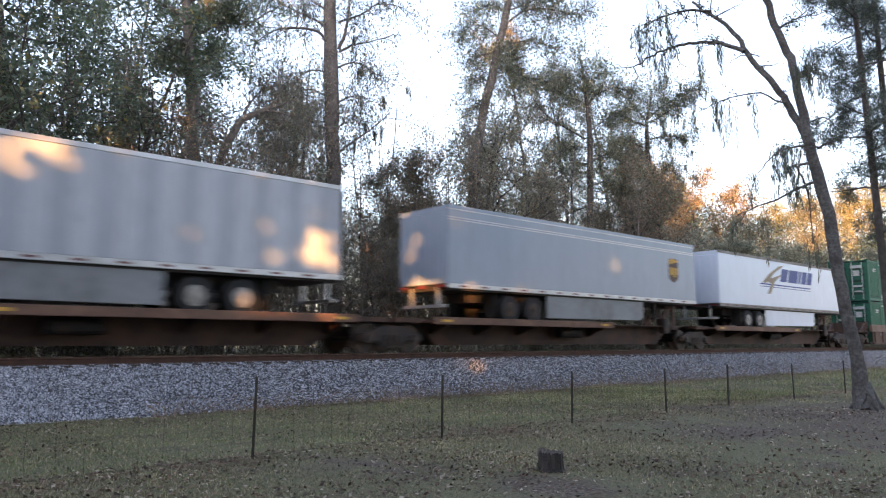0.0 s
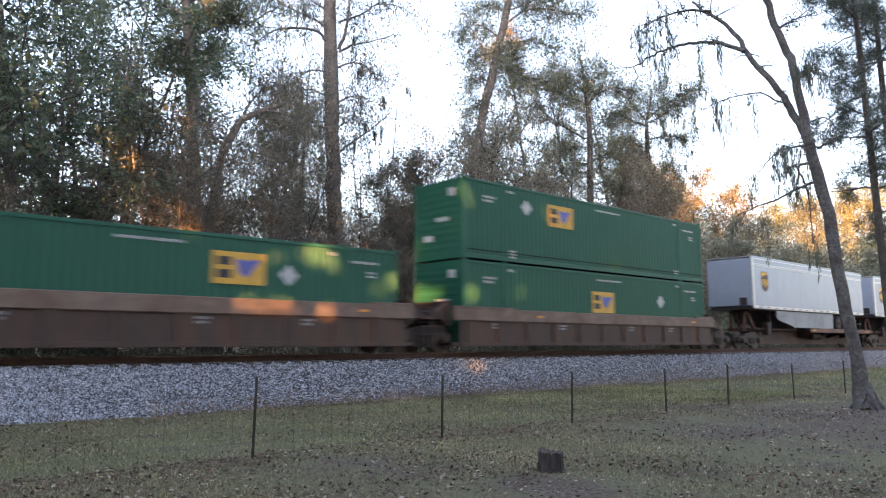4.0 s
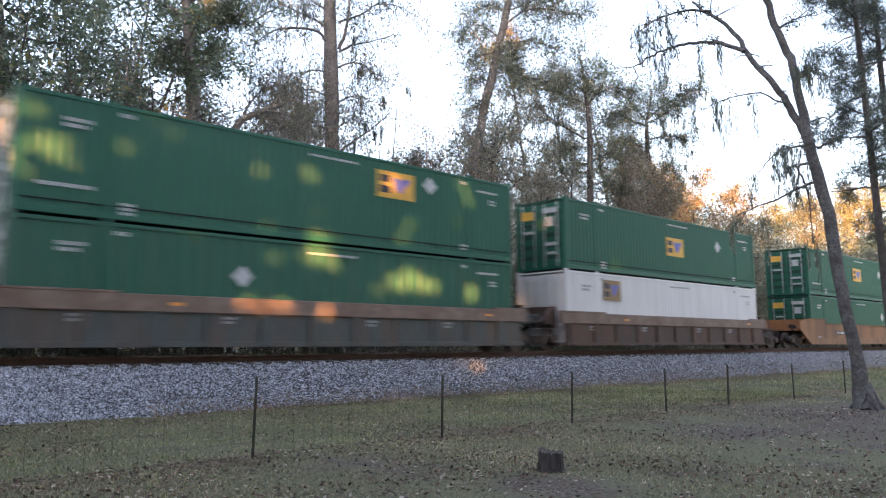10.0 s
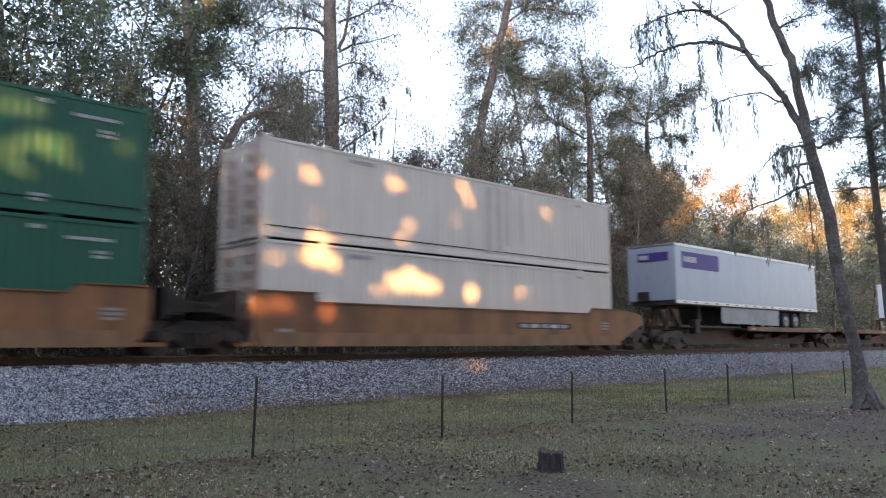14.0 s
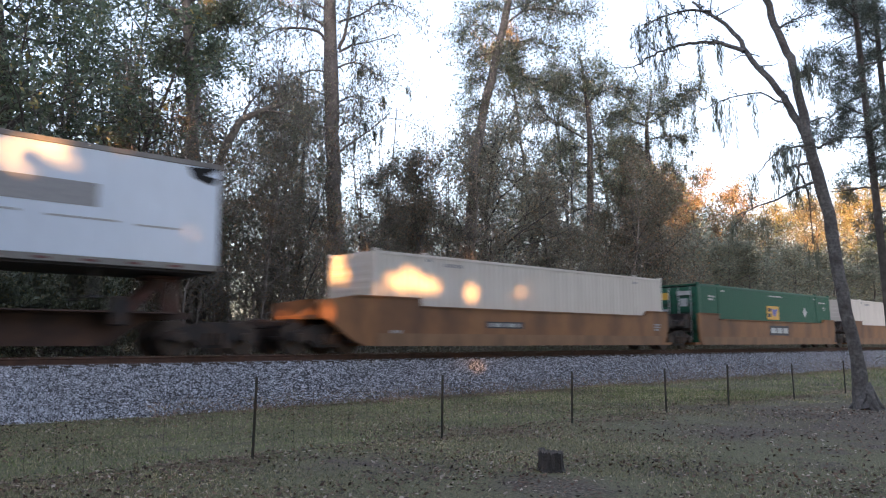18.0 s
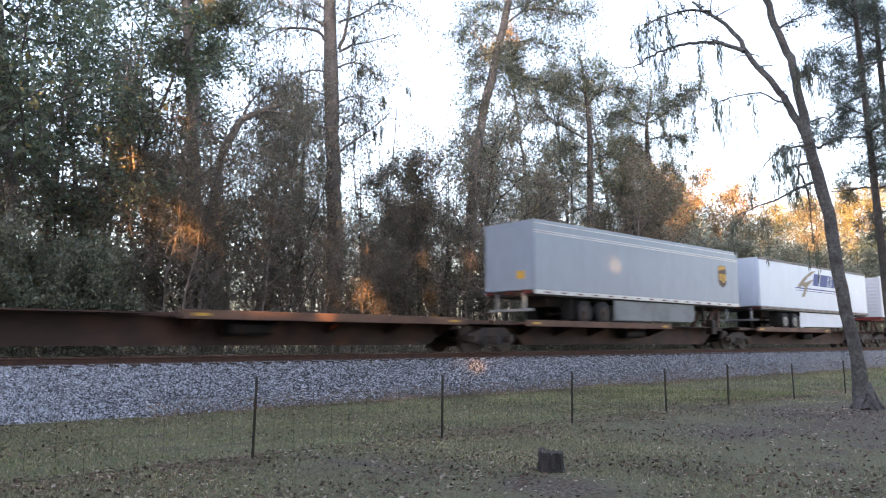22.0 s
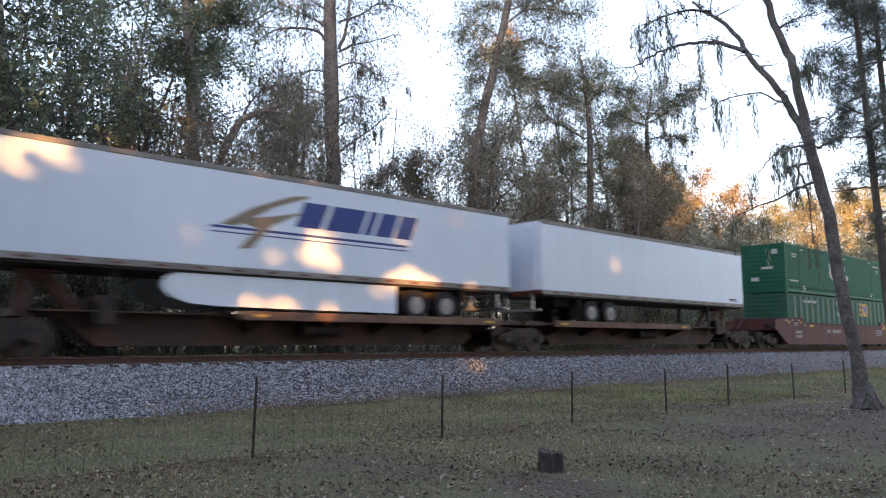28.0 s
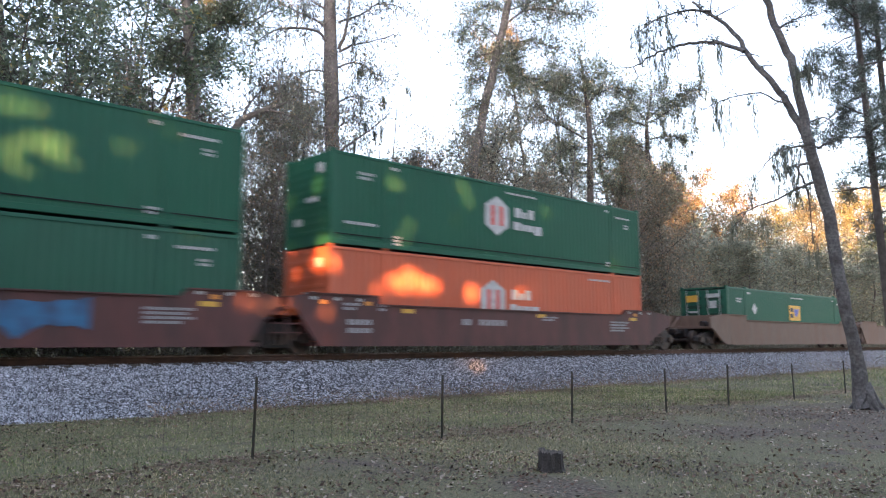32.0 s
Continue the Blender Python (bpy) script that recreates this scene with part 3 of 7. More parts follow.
def platform_ends(car, x, out, color, dark_ends=False):
    """End platform over a truck: sill, brake stand, steps and handrail of a well car."""
    # dark steel colour instead of the car's paint where asked
    m = m_steel_dark if dark_ends else CAR[color]
    a, b = sorted((x, x + out * 1.5))
    part("end_platform", box(a, b, -1.15, 1.15, 1.02, 1.14, bevel=0.01), m, car)
    part("end_bulkhead", box(*sorted((x - out * 0.02, x + out * 0.1)), -1.2, 1.2, 0.9, 1.72, bevel=0.01), m, car)
    for y in (-1.12, 0.98):
        part("end_bracket", prism(bmesh.new(), [(x, 1.1), (x + out * 0.9, 1.1), (x + out * 0.15, 1.68), (x, 1.68)], y, y + 0.14), m, car)
    bm = bmesh.new()
    for z in (0.6, 0.85, 1.1, 1.35):
        slab(bm, *sorted((x + out * 0.35, x + out * 0.8)), -1.3, -1.26, z, z + 0.03)
    for dx in (0.35, 0.8):
        slab(bm, *sorted((x + out * dx, x + out * (dx + 0.03))), -1.3, -1.26, 0.55, 1.5)
    part("ladder", bm, m, car)
    bm = bmesh.new()
    disc(bm, x + out * 0.62, -0.62, 1.28, 0.13, 0.5, "x", 12)
    slab(bm, *sorted((x + out * 0.3, x + out * 0.95)), -0.95, -0.82, 1.14, 1.22)
    part("brake_cylinder", bm, m_steel_dark, car)
    hose = [(x + out * (0.5 + 0.25 * k), -0.5 - 0.04 * k, 1.02 - 0.16 * math.sin(k * 0.78)) for k in range(5)]
    hv, hf = tube(hose, [0.022] * 5, 6)
    mesh_object("air_hose", hv, hf, m_tyre, car)
    part("center_sill", box(*sorted((x, x + out * 1.9)), -0.28, 0.28, 0.62, 1.03, bevel=0.02), m_steel_dark, car)


def well_car(s0, color, ribbed, L=16.15, left="joint", right="joint", label=""):
    """One unit of an articulated well car: deep side sills, well floor, platforms over the trucks."""
    car = thing("well_car", label, "rail car", "cars of the train")
    m = CAR[color]
    a, b = -0.55, L + 0.6
    zt, ze, zb = 1.46, 1.72, 0.24
    for sgn in (-1, 1):
        y0, y1 = (-1.44, -1.34) if sgn < 0 else (1.34, 1.44)
        if ribbed:
            zc = 1.07
            part("side_wall", box(a + 0.3, b - 0.3, y0 + 0.03, y1, zb, zc + 0.02), m, car)
            part("top_chord", box(a, b, y0 - 0.05, y1 + 0.03, zc, 1.5, bevel=0.02), m_chord if sgn < 0 else m, car, "rust-worn top chord")
            part("bottom_chord", box(a + 0.3, b - 0.3, y0 - 0.03, y1, zb - 0.02, zb + 0.12, bevel=0.01), m, car)
            x = a + 0.55
            k = 0
            while x < b - 0.5:
                w = 0.13 if k % 2 else 0.3
                part("side_rib", box(x, x + w, y0 - 0.05, y0 + 0.04, zb + 0.02, zc + 0.01, bevel=0.012) if sgn < 0 else box(x, x + w, y1 - 0.04, y1 + 0.05, zb, zc, bevel=0.012), m, car)
                x += 1.52
                k += 1
            for x0, x1 in ((a, 2.35), (L - 1.1, b)):
                part("end_cap_plate", box(x0, x1, y0 - 0.055, y1, 1.5, 1.56, bevel=0.01), m_chord, car)
        else:
            if left == "end":
                lo = [(-0.45, zb), (-0.93, 0.43), (-1.87, 1.04), (-2.0, 1.06), (-2.0, 1.55), (-1.3, 1.66), (-1.0, ze)]
            elif color == "yellow":
                lo = [(-0.05, zb), (-0.2, 0.5), (-0.26, 1.1), (-0.26, ze - 0.06), (-0.2, ze)]
            else:
                lo = [(-0.41, zb), (-0.7, 0.6), (-1.15, 1.26), (-1.4, 1.34), (-1.4, 1.58), (-0.8, ze)]
            if right == "end":
                hi = [(L + 0.7, ze - 0.05), (L + 1.3, 1.62), (L + 2.0, 1.5), (L + 2.0, 1.1), (L + 1.4, 0.85), (L + 0.1, zb)]
            elif color == "yellow":
                hi = [(L + 0.12, ze - 0.05), (L + 0.18, ze - 0.11), (L + 0.18, 1.0), (L + 0.05, 0.5), (L - 0.2, zb)]
            else:
                hi = [(L + 0.5, ze - 0.05), (L + 1.15, 1.56), (L + 1.15, 1.34), (L + 0.95, 1.24), (L + 0.45, 0.6), (L + 0.15, zb)]
            pts = lo + [(1.7, ze), (1.76, zt), (L - 1.7, zt), (L - 1.44, ze - 0.05)] + hi
            part("side_wall", prism(bmesh.new(), pts, y0, y1), m, car)
            part("top_flange", box(1.76, L - 1.7, y0 - 0.06, y1, zt, zt + 0.035), m, car)
            short = color == "yellow"
            for x0, x1 in ((-0.2 if short and left != "end" else -0.8, 1.7), (L - 1.44, L + 0.12 if short and right != "end" else L + 0.5)):
                part("top_flange", box(x0, x1, y0 - 0.06, y1, ze - (0.05 if x1 > 5 else 0), ze + 0.035 - (0.05 if x1 > 5 else 0)), m, car)
            part("lower_band", box(0.05, L - 0.35, y0 - 0.012 if sgn < 0 else y1 - 0.02, y0 + 0.02 if sgn < 0 else y1 + 0.012, zb - 0.01, 0.62), m_low_band if color == "yellow" else m, car)
    part("well_floor", box(a, b, -1.35, 1.35, zb, zb + 0.1), m, car)
    for x, out, style in ((a, -1, left), (b, 1, right)):
        platform_ends(car, x, out, color, style == "joint" and color == "yellow")
    # trucks: the left one of each unit, and the right one where the set ends
    xl = -1.58
    rail_truck(car, xl)
    if right == "end":
        rail_truck(car, L + 1.6)
        coupler(car, L + 2.4, 1)
    if left == "end":
        coupler(car, xl - 0.8, -1)
    MOVING.append((car, s0, 0.0))
    return car


def car_print(car, color, rng, board=(4.2, 7.3)):
    """Stencils of a well car's side; unreadable, so bars."""
    y = -1.445
    if color == "yellow":
        x0, x1 = board
        p = tile("reporting_board", x0, x1, 0.83, 1.06, m_navy_decal, car, y)
        n = (x1 - x0) / 5.5
        for k in range(5):
            part("lettering", box(x0 + (k + 0.3) * n, x0 + (k + 1.05) * n, y - 0.012, y - 0.006, 0.88, 1.01), m_white_decal if k % 2 else m_grey_decal, p)
        bars(0.5, 0.72, (0.5, 0.45), car, m_grey_decal, 0.1, y)
        bars(15.2, 1.15, (0.5, 0.5, 0.4), car, m_grey_decal, 0.07, y)
    if color == "oxide":
        bars(0.55, 1.02, (0.9, 0.9), car, m_grey_decal, 0.16, y)
        bars(0.4, 1.5, (0.6, 0.45), car, m_grey_decal, 0.08, y)
        bars(1.7, 1.5, (0.35, 0.3), car, m_grey_decal, 0.08, y)
        bars(5.2, 1.12, (0.55,), car, m_grey_decal, 0.2, y)
        bars(6.0, 1.12, (1.3,), car, m_grey_decal, 0.2, y)
        bars(9.3, 1.3, (0.9, 0.7), car, m_grey_decal, 0.06, y)
        bars(13.6, 1.2, (1.3, 1.1, 1.3, 1.0), car, m_grey_decal, 0.07, y)
        for x in (-0.7, 0.1, 0.9, 14.9, 15.7, 16.4):
            bars(x, 1.64, (0.22,), car, m_white_decal, 0.09, y)
        # orange tiles paint the small sunlit spots under the top flange
        for x in (-0.4, 1.2, 15.3):
            tile("reflector_and_lit_spot", x, x + 0.2, 1.44, 1.56, m_orange_mark, car, y)
        for x in (2.6, 9.0, 15.0):
            tile("reflector_and_lit_spot", x, x + 0.5, 1.25, 1.38, m_yellow_decal, car, y)
    if color in ("brown_ribbed", "grey_ribbed", "teal_ribbed"):
        for x in (3.6, 14.6):
            tile("reflector_and_lit_spot", x, x + 0.3, 1.24, 1.32, m_orange_mark, car, -1.492)
        for x in (1.3, 5.0, 9.6, 12.7):
            bars(x, 1.0, (0.4, 0.3), car, m_grey_decal, 0.07, -1.415)


def spine_car(xl, xr, rear_left, first, last, label=""):
    """One unit of an articulated spine car: centre box beam, wheel platform at the rear end, hitch at the other."""
    car = thing("spine_car", label, "rail car", "cars of the train")
    n = xr - xl
    f = (lambda u: u) if rear_left else (lambda u: n - u)
    pts = [(0.5, .95), (1.6, .95), (2.4, .26), (n - 2.4, .26), (n - 1.5, .9), (n - .4, .95), (n - .4, 1.12), (.5, 1.12)]
    part("spine_beam", prism(bmesh.new(), pts, -0.42, 0.42), m_spine, car)
    for y in (-0.62, 0.5):
        part("beam_flange", box(1.2, n - 1.2, y, y + 0.12, 1.02, 1.1), m_spine, car)
    p0, p1 = sorted((f(1.5), f(11.4 if n > 16 else 9.6)))
    part("wheel_platform", box(p0, p1, -1.36, 1.36, 1.0, 1.05), m_spine, car)
    for y0, y1 in ((-1.42, -1.34), (1.34, 1.42)):
        part("platform_edge", box(p0, p1, y0, y1, 0.93, 1.17, bevel=0.012), m_deck_edge, car, "rusty platform edge")
    x = p0 + 0.6
    while x < p1:
        for side in (-1, 1):   # tapers from the beam to the platform's edge
            bm = bmesh.new()
            ring = [[bm.verts.new((xx, side * yy, zz)) for yy, zz in ((0.4, 0.58), (1.34, 0.9), (1.34, 1.0), (0.4, 1.0))] for xx in (x, x + 0.1)]
            bm.faces.new(ring[0])
            bm.faces.new(ring[1][::-1])
            for q in range(4):
                bm.faces.new((ring[0][q], ring[1][q], ring[1][(q + 1) % 4], ring[0][(q + 1) % 4]))
            bmesh.ops.recalc_face_normals(bm, faces=bm.faces)
            part("cross_bearer", bm, m_spine, car)
        x += 2.2
    for x in (p0 + 0.35, p1 - 0.8):
        tile("reflector_and_lit_spot", x, x + 0.42, 1.01, 1.09, m_yellow_decal, car, -1.421)
    # side walkways of the hitch end
    q0, q1 = sorted((f(12.0), f(n - 0.9)))
    part("walkway", box(q0, q1, -0.95, 0.95, 1.06, 1.1), m_spine, car)
    # hitch: raised or folded stand with a head plate
    h = f(n - 1.2)
    o = 1 if rear_left else -1
    top = 2.0
    pts = [(h - o * .95, 1.1), (h - o * .6, 1.1), (h + o * .12, top - .1), (h + o * .3, top - .1), (h + o * .3, 1.1), (h + o * .55, 1.1), (h + o * .55, 1.2), (h + o * .45, top), (h - o * .1, top)]
    for y in (-0.42, 0.34):
        part("hitch_leg", prism(bmesh.new(), pts, y, y + 0.08), m_hitch, car, "red oxide hitch leg")
    part("hitch_head", box(*sorted((h - o * .35, h + o * .5)), -0.45, 0.45, top - 0.03, top + 0.06, bevel=0.02), m_hitch, car)
    part("end_box", box(*sorted((f(0.1), f(1.3))), -1.1, 1.1, 0.98, 1.12), m_spine, car)
    part("brake_stand", box(*sorted((f(n - 2.6), f(n - 2.2))), -1.05, -0.7, 0.75, 1.45, bevel=0.02), m_steel_dark, car)
    bm = bmesh.new()
    disc(bm, n / 2, -0.75, 0.72, 0.2, 1.3, "x", 12)
    part("air_tank", bm, m_steel_dark, car)
    rail_truck(car, 0.0)
    if last:
        rail_truck(car, n)
        coupler(car, n + 0.9, 1)
    if first:
        coupler(car, -0.9, -1)
    MOVING.append((car, xl, 0.0))
    return car
# ------------------------------------------------------------------ the train, front to back
TIER1, TIER2 = 0.352, 3.252
rng = random.Random(5)
GREEN_UP = "dark green ribbed freight container stacked on top, yellow emblem board"
GREEN_LOW = "dark green ribbed freight container sitting in a well car"


def double_green(s0, left="door", low_style="green", up_board=None, low_board=None, up_mark=(12.3, 2.18), low_mark=(12.3, 1.8), ribs_low=False):
    low = ship_container(s0, TIER1, low_style, left=left, label=GREEN_LOW, pitch=0.24 if not ribs_low else 0.42, depth=0.03 if not ribs_low else 0.045)
    up = ship_container(s0, TIER2, "green", left=left, label=GREEN_UP if up_board else GREEN_LOW)
    for c in (low, up):
        small_print(c, 16.15, 2.84, rng)
        end_print(c, 2.84, left == "front")
    diamond(*up_mark, 0.24, m_white_decal, up)
    diamond(*low_mark, 0.24, m_white_decal, low)
    if up_board:
        emblem_board(up, *up_board)
    if low_board:
        emblem_board(low, *low_board)
    return low, up



# spine set with three trailers
t = semi_trailer(-3.83, "grey_ribbed", True, ribs=True, label="grey ribbed semi trailer with dirty skirt on a spine car")
t = semi_trailer(16.59, "grey", False, white_rims=False, top_bands=True, label="grey semi trailer with brown shield emblem near its nose")
shield(t, 13.8, 3.08)
t = semi_trailer(35.06, "trailer_white", False, label="white semi trailer with blue and bronze fleet mark")
fleet_mark(t, 4.85, 2.98)
spine_car(-3.9, 14.4, False, True, False, label="rusty brown spine car carrying a grey trailer")
spine_car(14.4, 32.9, True, False, False, label="rusty brown spine car carrying a grey trailer")
spine_car(32.9, 51.3, True, False, True, label="rusty brown spine car carrying a white trailer")

# ribbed brown wells
double_green(56.3, up_board=(10.27, 1.63), low_board=(7.24, 1.19))
c = ship_container(75.81, TIER1, "green", left="door", label="single dark green freight container low in a well car")
small_print(c, 16.15, 2.84, rng), end_print(c, 2.84, False), emblem_board(c, 10.05, 1.52), diamond(12.3, 1.85, 0.24, m_white_decal, c)
double_green(94.85, left="front", up_board=(4.57, 1.54), low_board=(7.22, 1.19), up_mark=(3.3, 2.1), low_mark=(12.3, 1.8))
for s0, l, r in ((56.3, "end", "joint"), (75.81, "joint", "joint"), (94.85, "joint", "end")):
    car_print(well_car(s0, "brown_ribbed", True, left=l, right=r, label="brown ribbed well car with rust-worn top chord"), "brown_ribbed", rng)

# spine set, two trailers nose first and one empty unit
for s0 in (116.28, 134.77):
    t = semi_trailer(s0, "grey", True, skirt_taper=True, white_rims=False, top_bands=True, label="light grey semi trailer with brown shield emblem and tapered skirt")
    shield(t, 1.05, 3.08)
    part("refrigeration_box", box(-0.08, 0.0, -0.95, -0.55, 2.35, 2.75, bevel=0.02), m_under, t, "black service box")
    part("nose_post", box(-0.03, 0.2, -SIDE - 0.015, -SIDE + 0.1, 2.2, 4.9, bevel=0.02), m_alu, t)
spine_car(116.2, 134.6, False, True, False, label="rusty brown spine car carrying a grey trailer")
spine_car(134.6, 152.9, False, False, False, label="rusty brown spine car carrying a grey trailer")
spine_car(152.9, 169.9, True, False, True, label="empty rusty spine car with its hitch raised")

# ribbed grey wells
low = ship_container(175.77, TIER1, "blue", left="door", label="navy blue freight container with white front post and emblem")
part("corner_post_cover", box(-0.02, 0.2, -SIDE - 0.012, -SIDE + 0.15, 0.0, 2.85, bevel=0.01), BODY["white"], low, "white corner post")
part("corner_post_cover", box(15.95, 16.17, -SIDE - 0.012, -SIDE + 0.15, 0.0, 2.85, bevel=0.01), BODY["white"], low, "white corner post")
for x0, w in ((10.6, .32), (11.0, .28), (11.35, .14), (11.58, .32), (11.98, .3)):
    part("emblem_block", box(x0, x0 + w, -SIDE - 0.007, -SIDE - 0.0005, 1.68, 1.98, bevel=0.003), m_white_decal, low)
bm = bmesh.new()
for dx, dz in ((0, .32), (0, -.32), (.36, 0), (-.36, 0)):
    disc(bm, 13.1 + dx, -SIDE - 0.004, 1.85 + dz, 0.22, 0.006, "y", 10)
part("emblem_mark", bm, m_white_decal, low, "white emblem")
small_print(low, 16.15, 2.84, rng), diamond(8.3, 2.0, 0.28, m_white_decal, low)
up = ship_container(175.77, TIER2, "beige", left="door", end_color="rusty_white", pitch=0.24, depth=0.03, label="beige ribbed freight container with rust-streaked doors stacked on top")
bars(3.0, 2.6, (0.75,), up, m_grey_decal, 0.13), bars(1.6, 2.6, (0.3,), up, m_grey_decal, 0.13), bars(9.0, 0.35, (0.35, 0.3), up, m_grey_decal, 0.08)
double_green(195.37, low_style="old_green", up_board=(10.0, 1.62), up_mark=(12.2, 2.24), low_mark=(5.58, 1.73), ribs_low=True)
c1 = ship_container(214.65, TIER1, "white", left="door", label="white freight container with brown emblem board sitting in a well car")
emblem_board(c1, 2.4, 1.72, 1.25, 0.84, m_brown_board), small_print(c1, 16.15, 2.84, rng, False)
c2 = ship_container(214.65, TIER2, "green", left="door", label=GREEN_UP)
emblem_board(c2, 7.4, 1.07), small_print(c2, 16.15, 2.84, rng), end_print(c2, 2.84, False), diamond(12.2, 1.86, 0.24, m_white_decal, c2)
for s0, k, l, r in ((175.77, "grey_ribbed", "end", "joint"), (195.37, "teal_ribbed", "joint", "joint"), (214.65, "brown_ribbed", "joint", "end")):
    car_print(well_car(s0, k, True, left=l, right=r, label="grey-brown ribbed well car with rust-worn top chord"), k, rng)

# yellow wells
m_stain = painted("grey_water_stain", (0.46, 0.435, 0.41), 0.6, 0, 0.12, 5, (0.62, 0.58, 0.54), 0.5, 2)
double_green(237.93, up_board=(7.25, 1.17), up_mark=(12.3, 1.87), low_mark=(12.3, 1.75))
double_green(257.04, up_board=(10.3, 1.7), low_board=(10.26, 1.58), up_mark=(12.4, 2.26), low_mark=(12.4, 2.2))
for z, lab in ((TIER1, "cream-white freight container sitting in a yellow well car"), (TIER2, "cream-white freight container with rust-streaked doors stacked on top")):
    c = ship_container(276.33, z, "cream", left="door", end_color="rusty_white", pitch=0.24, depth=0.03, label=lab)
    if z == TIER2:
        for x, w, h in ((7.9, 0.05, 2.2), (8.75, 0.3, 2.3), (9.3, 0.22, 2.3), (9.75, 0.12, 2.0), (10.6, 0.06, 1.8)):
            tile("water_stain", x, x + w, 2.55 - h, 2.62, m_stain, c, -SIDE + 0.004, 0.012, "grey water stain running down")
    bars(2.9, 2.62, (0.9,), c, m_grey_decal, 0.12), bars(2.2, 0.35, (0.3,), c, m_grey_decal, 0.1), bars(13.9, 2.6, (0.3,), c, m_grey_decal, 0.1)
for s0, l, r, board in ((237.93, "end", "joint", (3.25, 6.36)), (257.04, "joint", "joint", (8.6, 10.4)), (276.33, "joint", "end", (10.16, 13.23))):
    car_print(well_car(s0, "yellow", False, left=l, right=r, label="dull yellow smooth-sided well car with stencilled boards"), "yellow", rng, board)

# spine set: grey trailer, empty unit, white trailer
t = semi_trailer(297.6, "grey", True, white_rims=True, label="pale grey semi trailer with purple board near its nose")
tile("emblem_board", 0.6, 4.15, 3.85, 4.64, m_purple_decal, t, label="purple emblem board")
part("emblem_board", box(-0.02, 0.02, -0.95, 0.7, 4.2, 4.6), m_purple_decal, t, "purple emblem board")
part("emblem_mark", box(-0.03, -0.018, 0.1, 0.62, 4.3, 4.5), m_white_decal, t)
bm = bmesh.new()
for x0 in (0.8, 1.1, 1.4, 1.7):
    slab(bm, x0, x0 + 0.22, -SIDE - 0.012, -SIDE - 0.006, 4.15, 4.42)
part("emblem_mark", bm, m_white_decal, t)
part("service_box", box(-0.08, 0.0, 0.1, 0.75, 2.3, 2.75, bevel=0.02), m_under, t, "black service box")
t = semi_trailer(332.77, "trailer_white", False, skirt=False, label="white semi trailer with faded grey panel and torn top corner")
tile("faded_panel", 10.55, 13.1, 3.5, 4.06, m_grey_decal, t, label="faded grey panel")
bars(10.5, 3.28, (1.0,), t, m_grey_decal, 0.05), bars(12.0, 3.24, (1.6,), t, m_grey_decal, 0.05), bars(14.0, 3.2, (1.1,), t, m_grey_decal, 0.05)
tile("blue_strip", 0.8, 2.7, 2.42, 2.54, m_blue_decal, t)
# no hole is cut: a near-black plate paints the tear's shaded inside
plate("torn_corner", [(15.25, 4.82), (15.4, 4.55), (15.9, 4.4), (16.05, 4.6), (15.75, 4.66), (16.1, 4.88)], m_gap_shade, t, label="torn open corner")
spine_car(297.5, 315.8, False, True, False, label="rusty brown spine car carrying a grey trailer")
spine_car(315.8, 330.7, True, False, False, label="empty rusty spine car with its hitch raised")
spine_car(330.7, 349.0, True, False, True, label="rusty brown spine car carrying a white trailer")

# yellow wells with single containers
for s0, col, lab in ((354.02, "cream", "cream freight container low in a yellow well car"), (373.39, "green", "single dark green freight container low in a yellow well car"), (392.82, "cream", "cream-white freight container low in a yellow well car")):
    c = ship_container(s0, TIER1, col, left="door" if col == "green" else "front", pitch=0.24, depth=0.028, label=lab)
    if col == "green":
        emblem_board(c, 7.3, 1.24, 1.5, 0.74), small_print(c, 16.15, 2.84, rng), end_print(c, 2.84, False), diamond(12.3, 1.75, 0.24, m_white_decal, c)
    else:
        bars(2.9, 2.6, (0.8,), c, m_grey_decal, 0.12), bars(2.1, 2.7, (0.28,), c, m_grey_decal, 0.1), bars(13.9, 2.6, (0.3,), c, m_grey_decal, 0.1)
for s0, l, r in ((354.02, "end", "joint"), (373.39, "joint", "joint"), (392.82, "joint", "end")):
    car = well_car(s0, "yellow", False, left=l, right=r, label="dull yellow smooth-sided well car with stencilled boards")
    if s0 == 373.39:
        p = tile("emblem_board", 7.2, 9.6, 0.72, 1.25, m_navy_decal, car, -1.445, label="black board with white blocks")
        for x0 in (7.35, 8.1, 8.85):
            part("emblem_block", box(x0, x0 + 0.62, -1.458, -1.452, 0.84, 1.13), m_white_decal, p)
    else:
        car_print(car, "yellow", rng, (4.69, 6.6) if s0 < 360 else (10.25, 13.2))

# spine set: empty unit and two trailers
t = semi_trailer(434.11, "grey", False, white_rims=False, top_bands=True, label="grey semi trailer with brown shield emblem and yellow rear placard")
shield(t, 14.05, 3.08)
part("placard", box(-0.045, -0.03, -0.85, -0.45, 2.75, 3.05), m_yellow_decal, t, "yellow placard")
t = semi_trailer(452.69, "trailer_white", False, label="white semi trailer with blue and bronze fleet mark")
fleet_mark(t, 4.85, 2.98)
spine_car(413.6, 432.0, False, True, False, label="empty rusty spine car with its hitch folded up")
spine_car(432.0, 450.4, True, False, False, label="rusty brown spine car carrying a grey trailer")
spine_car(450.4, 468.8, True, False, True, label="rusty brown spine car carrying a white trailer")

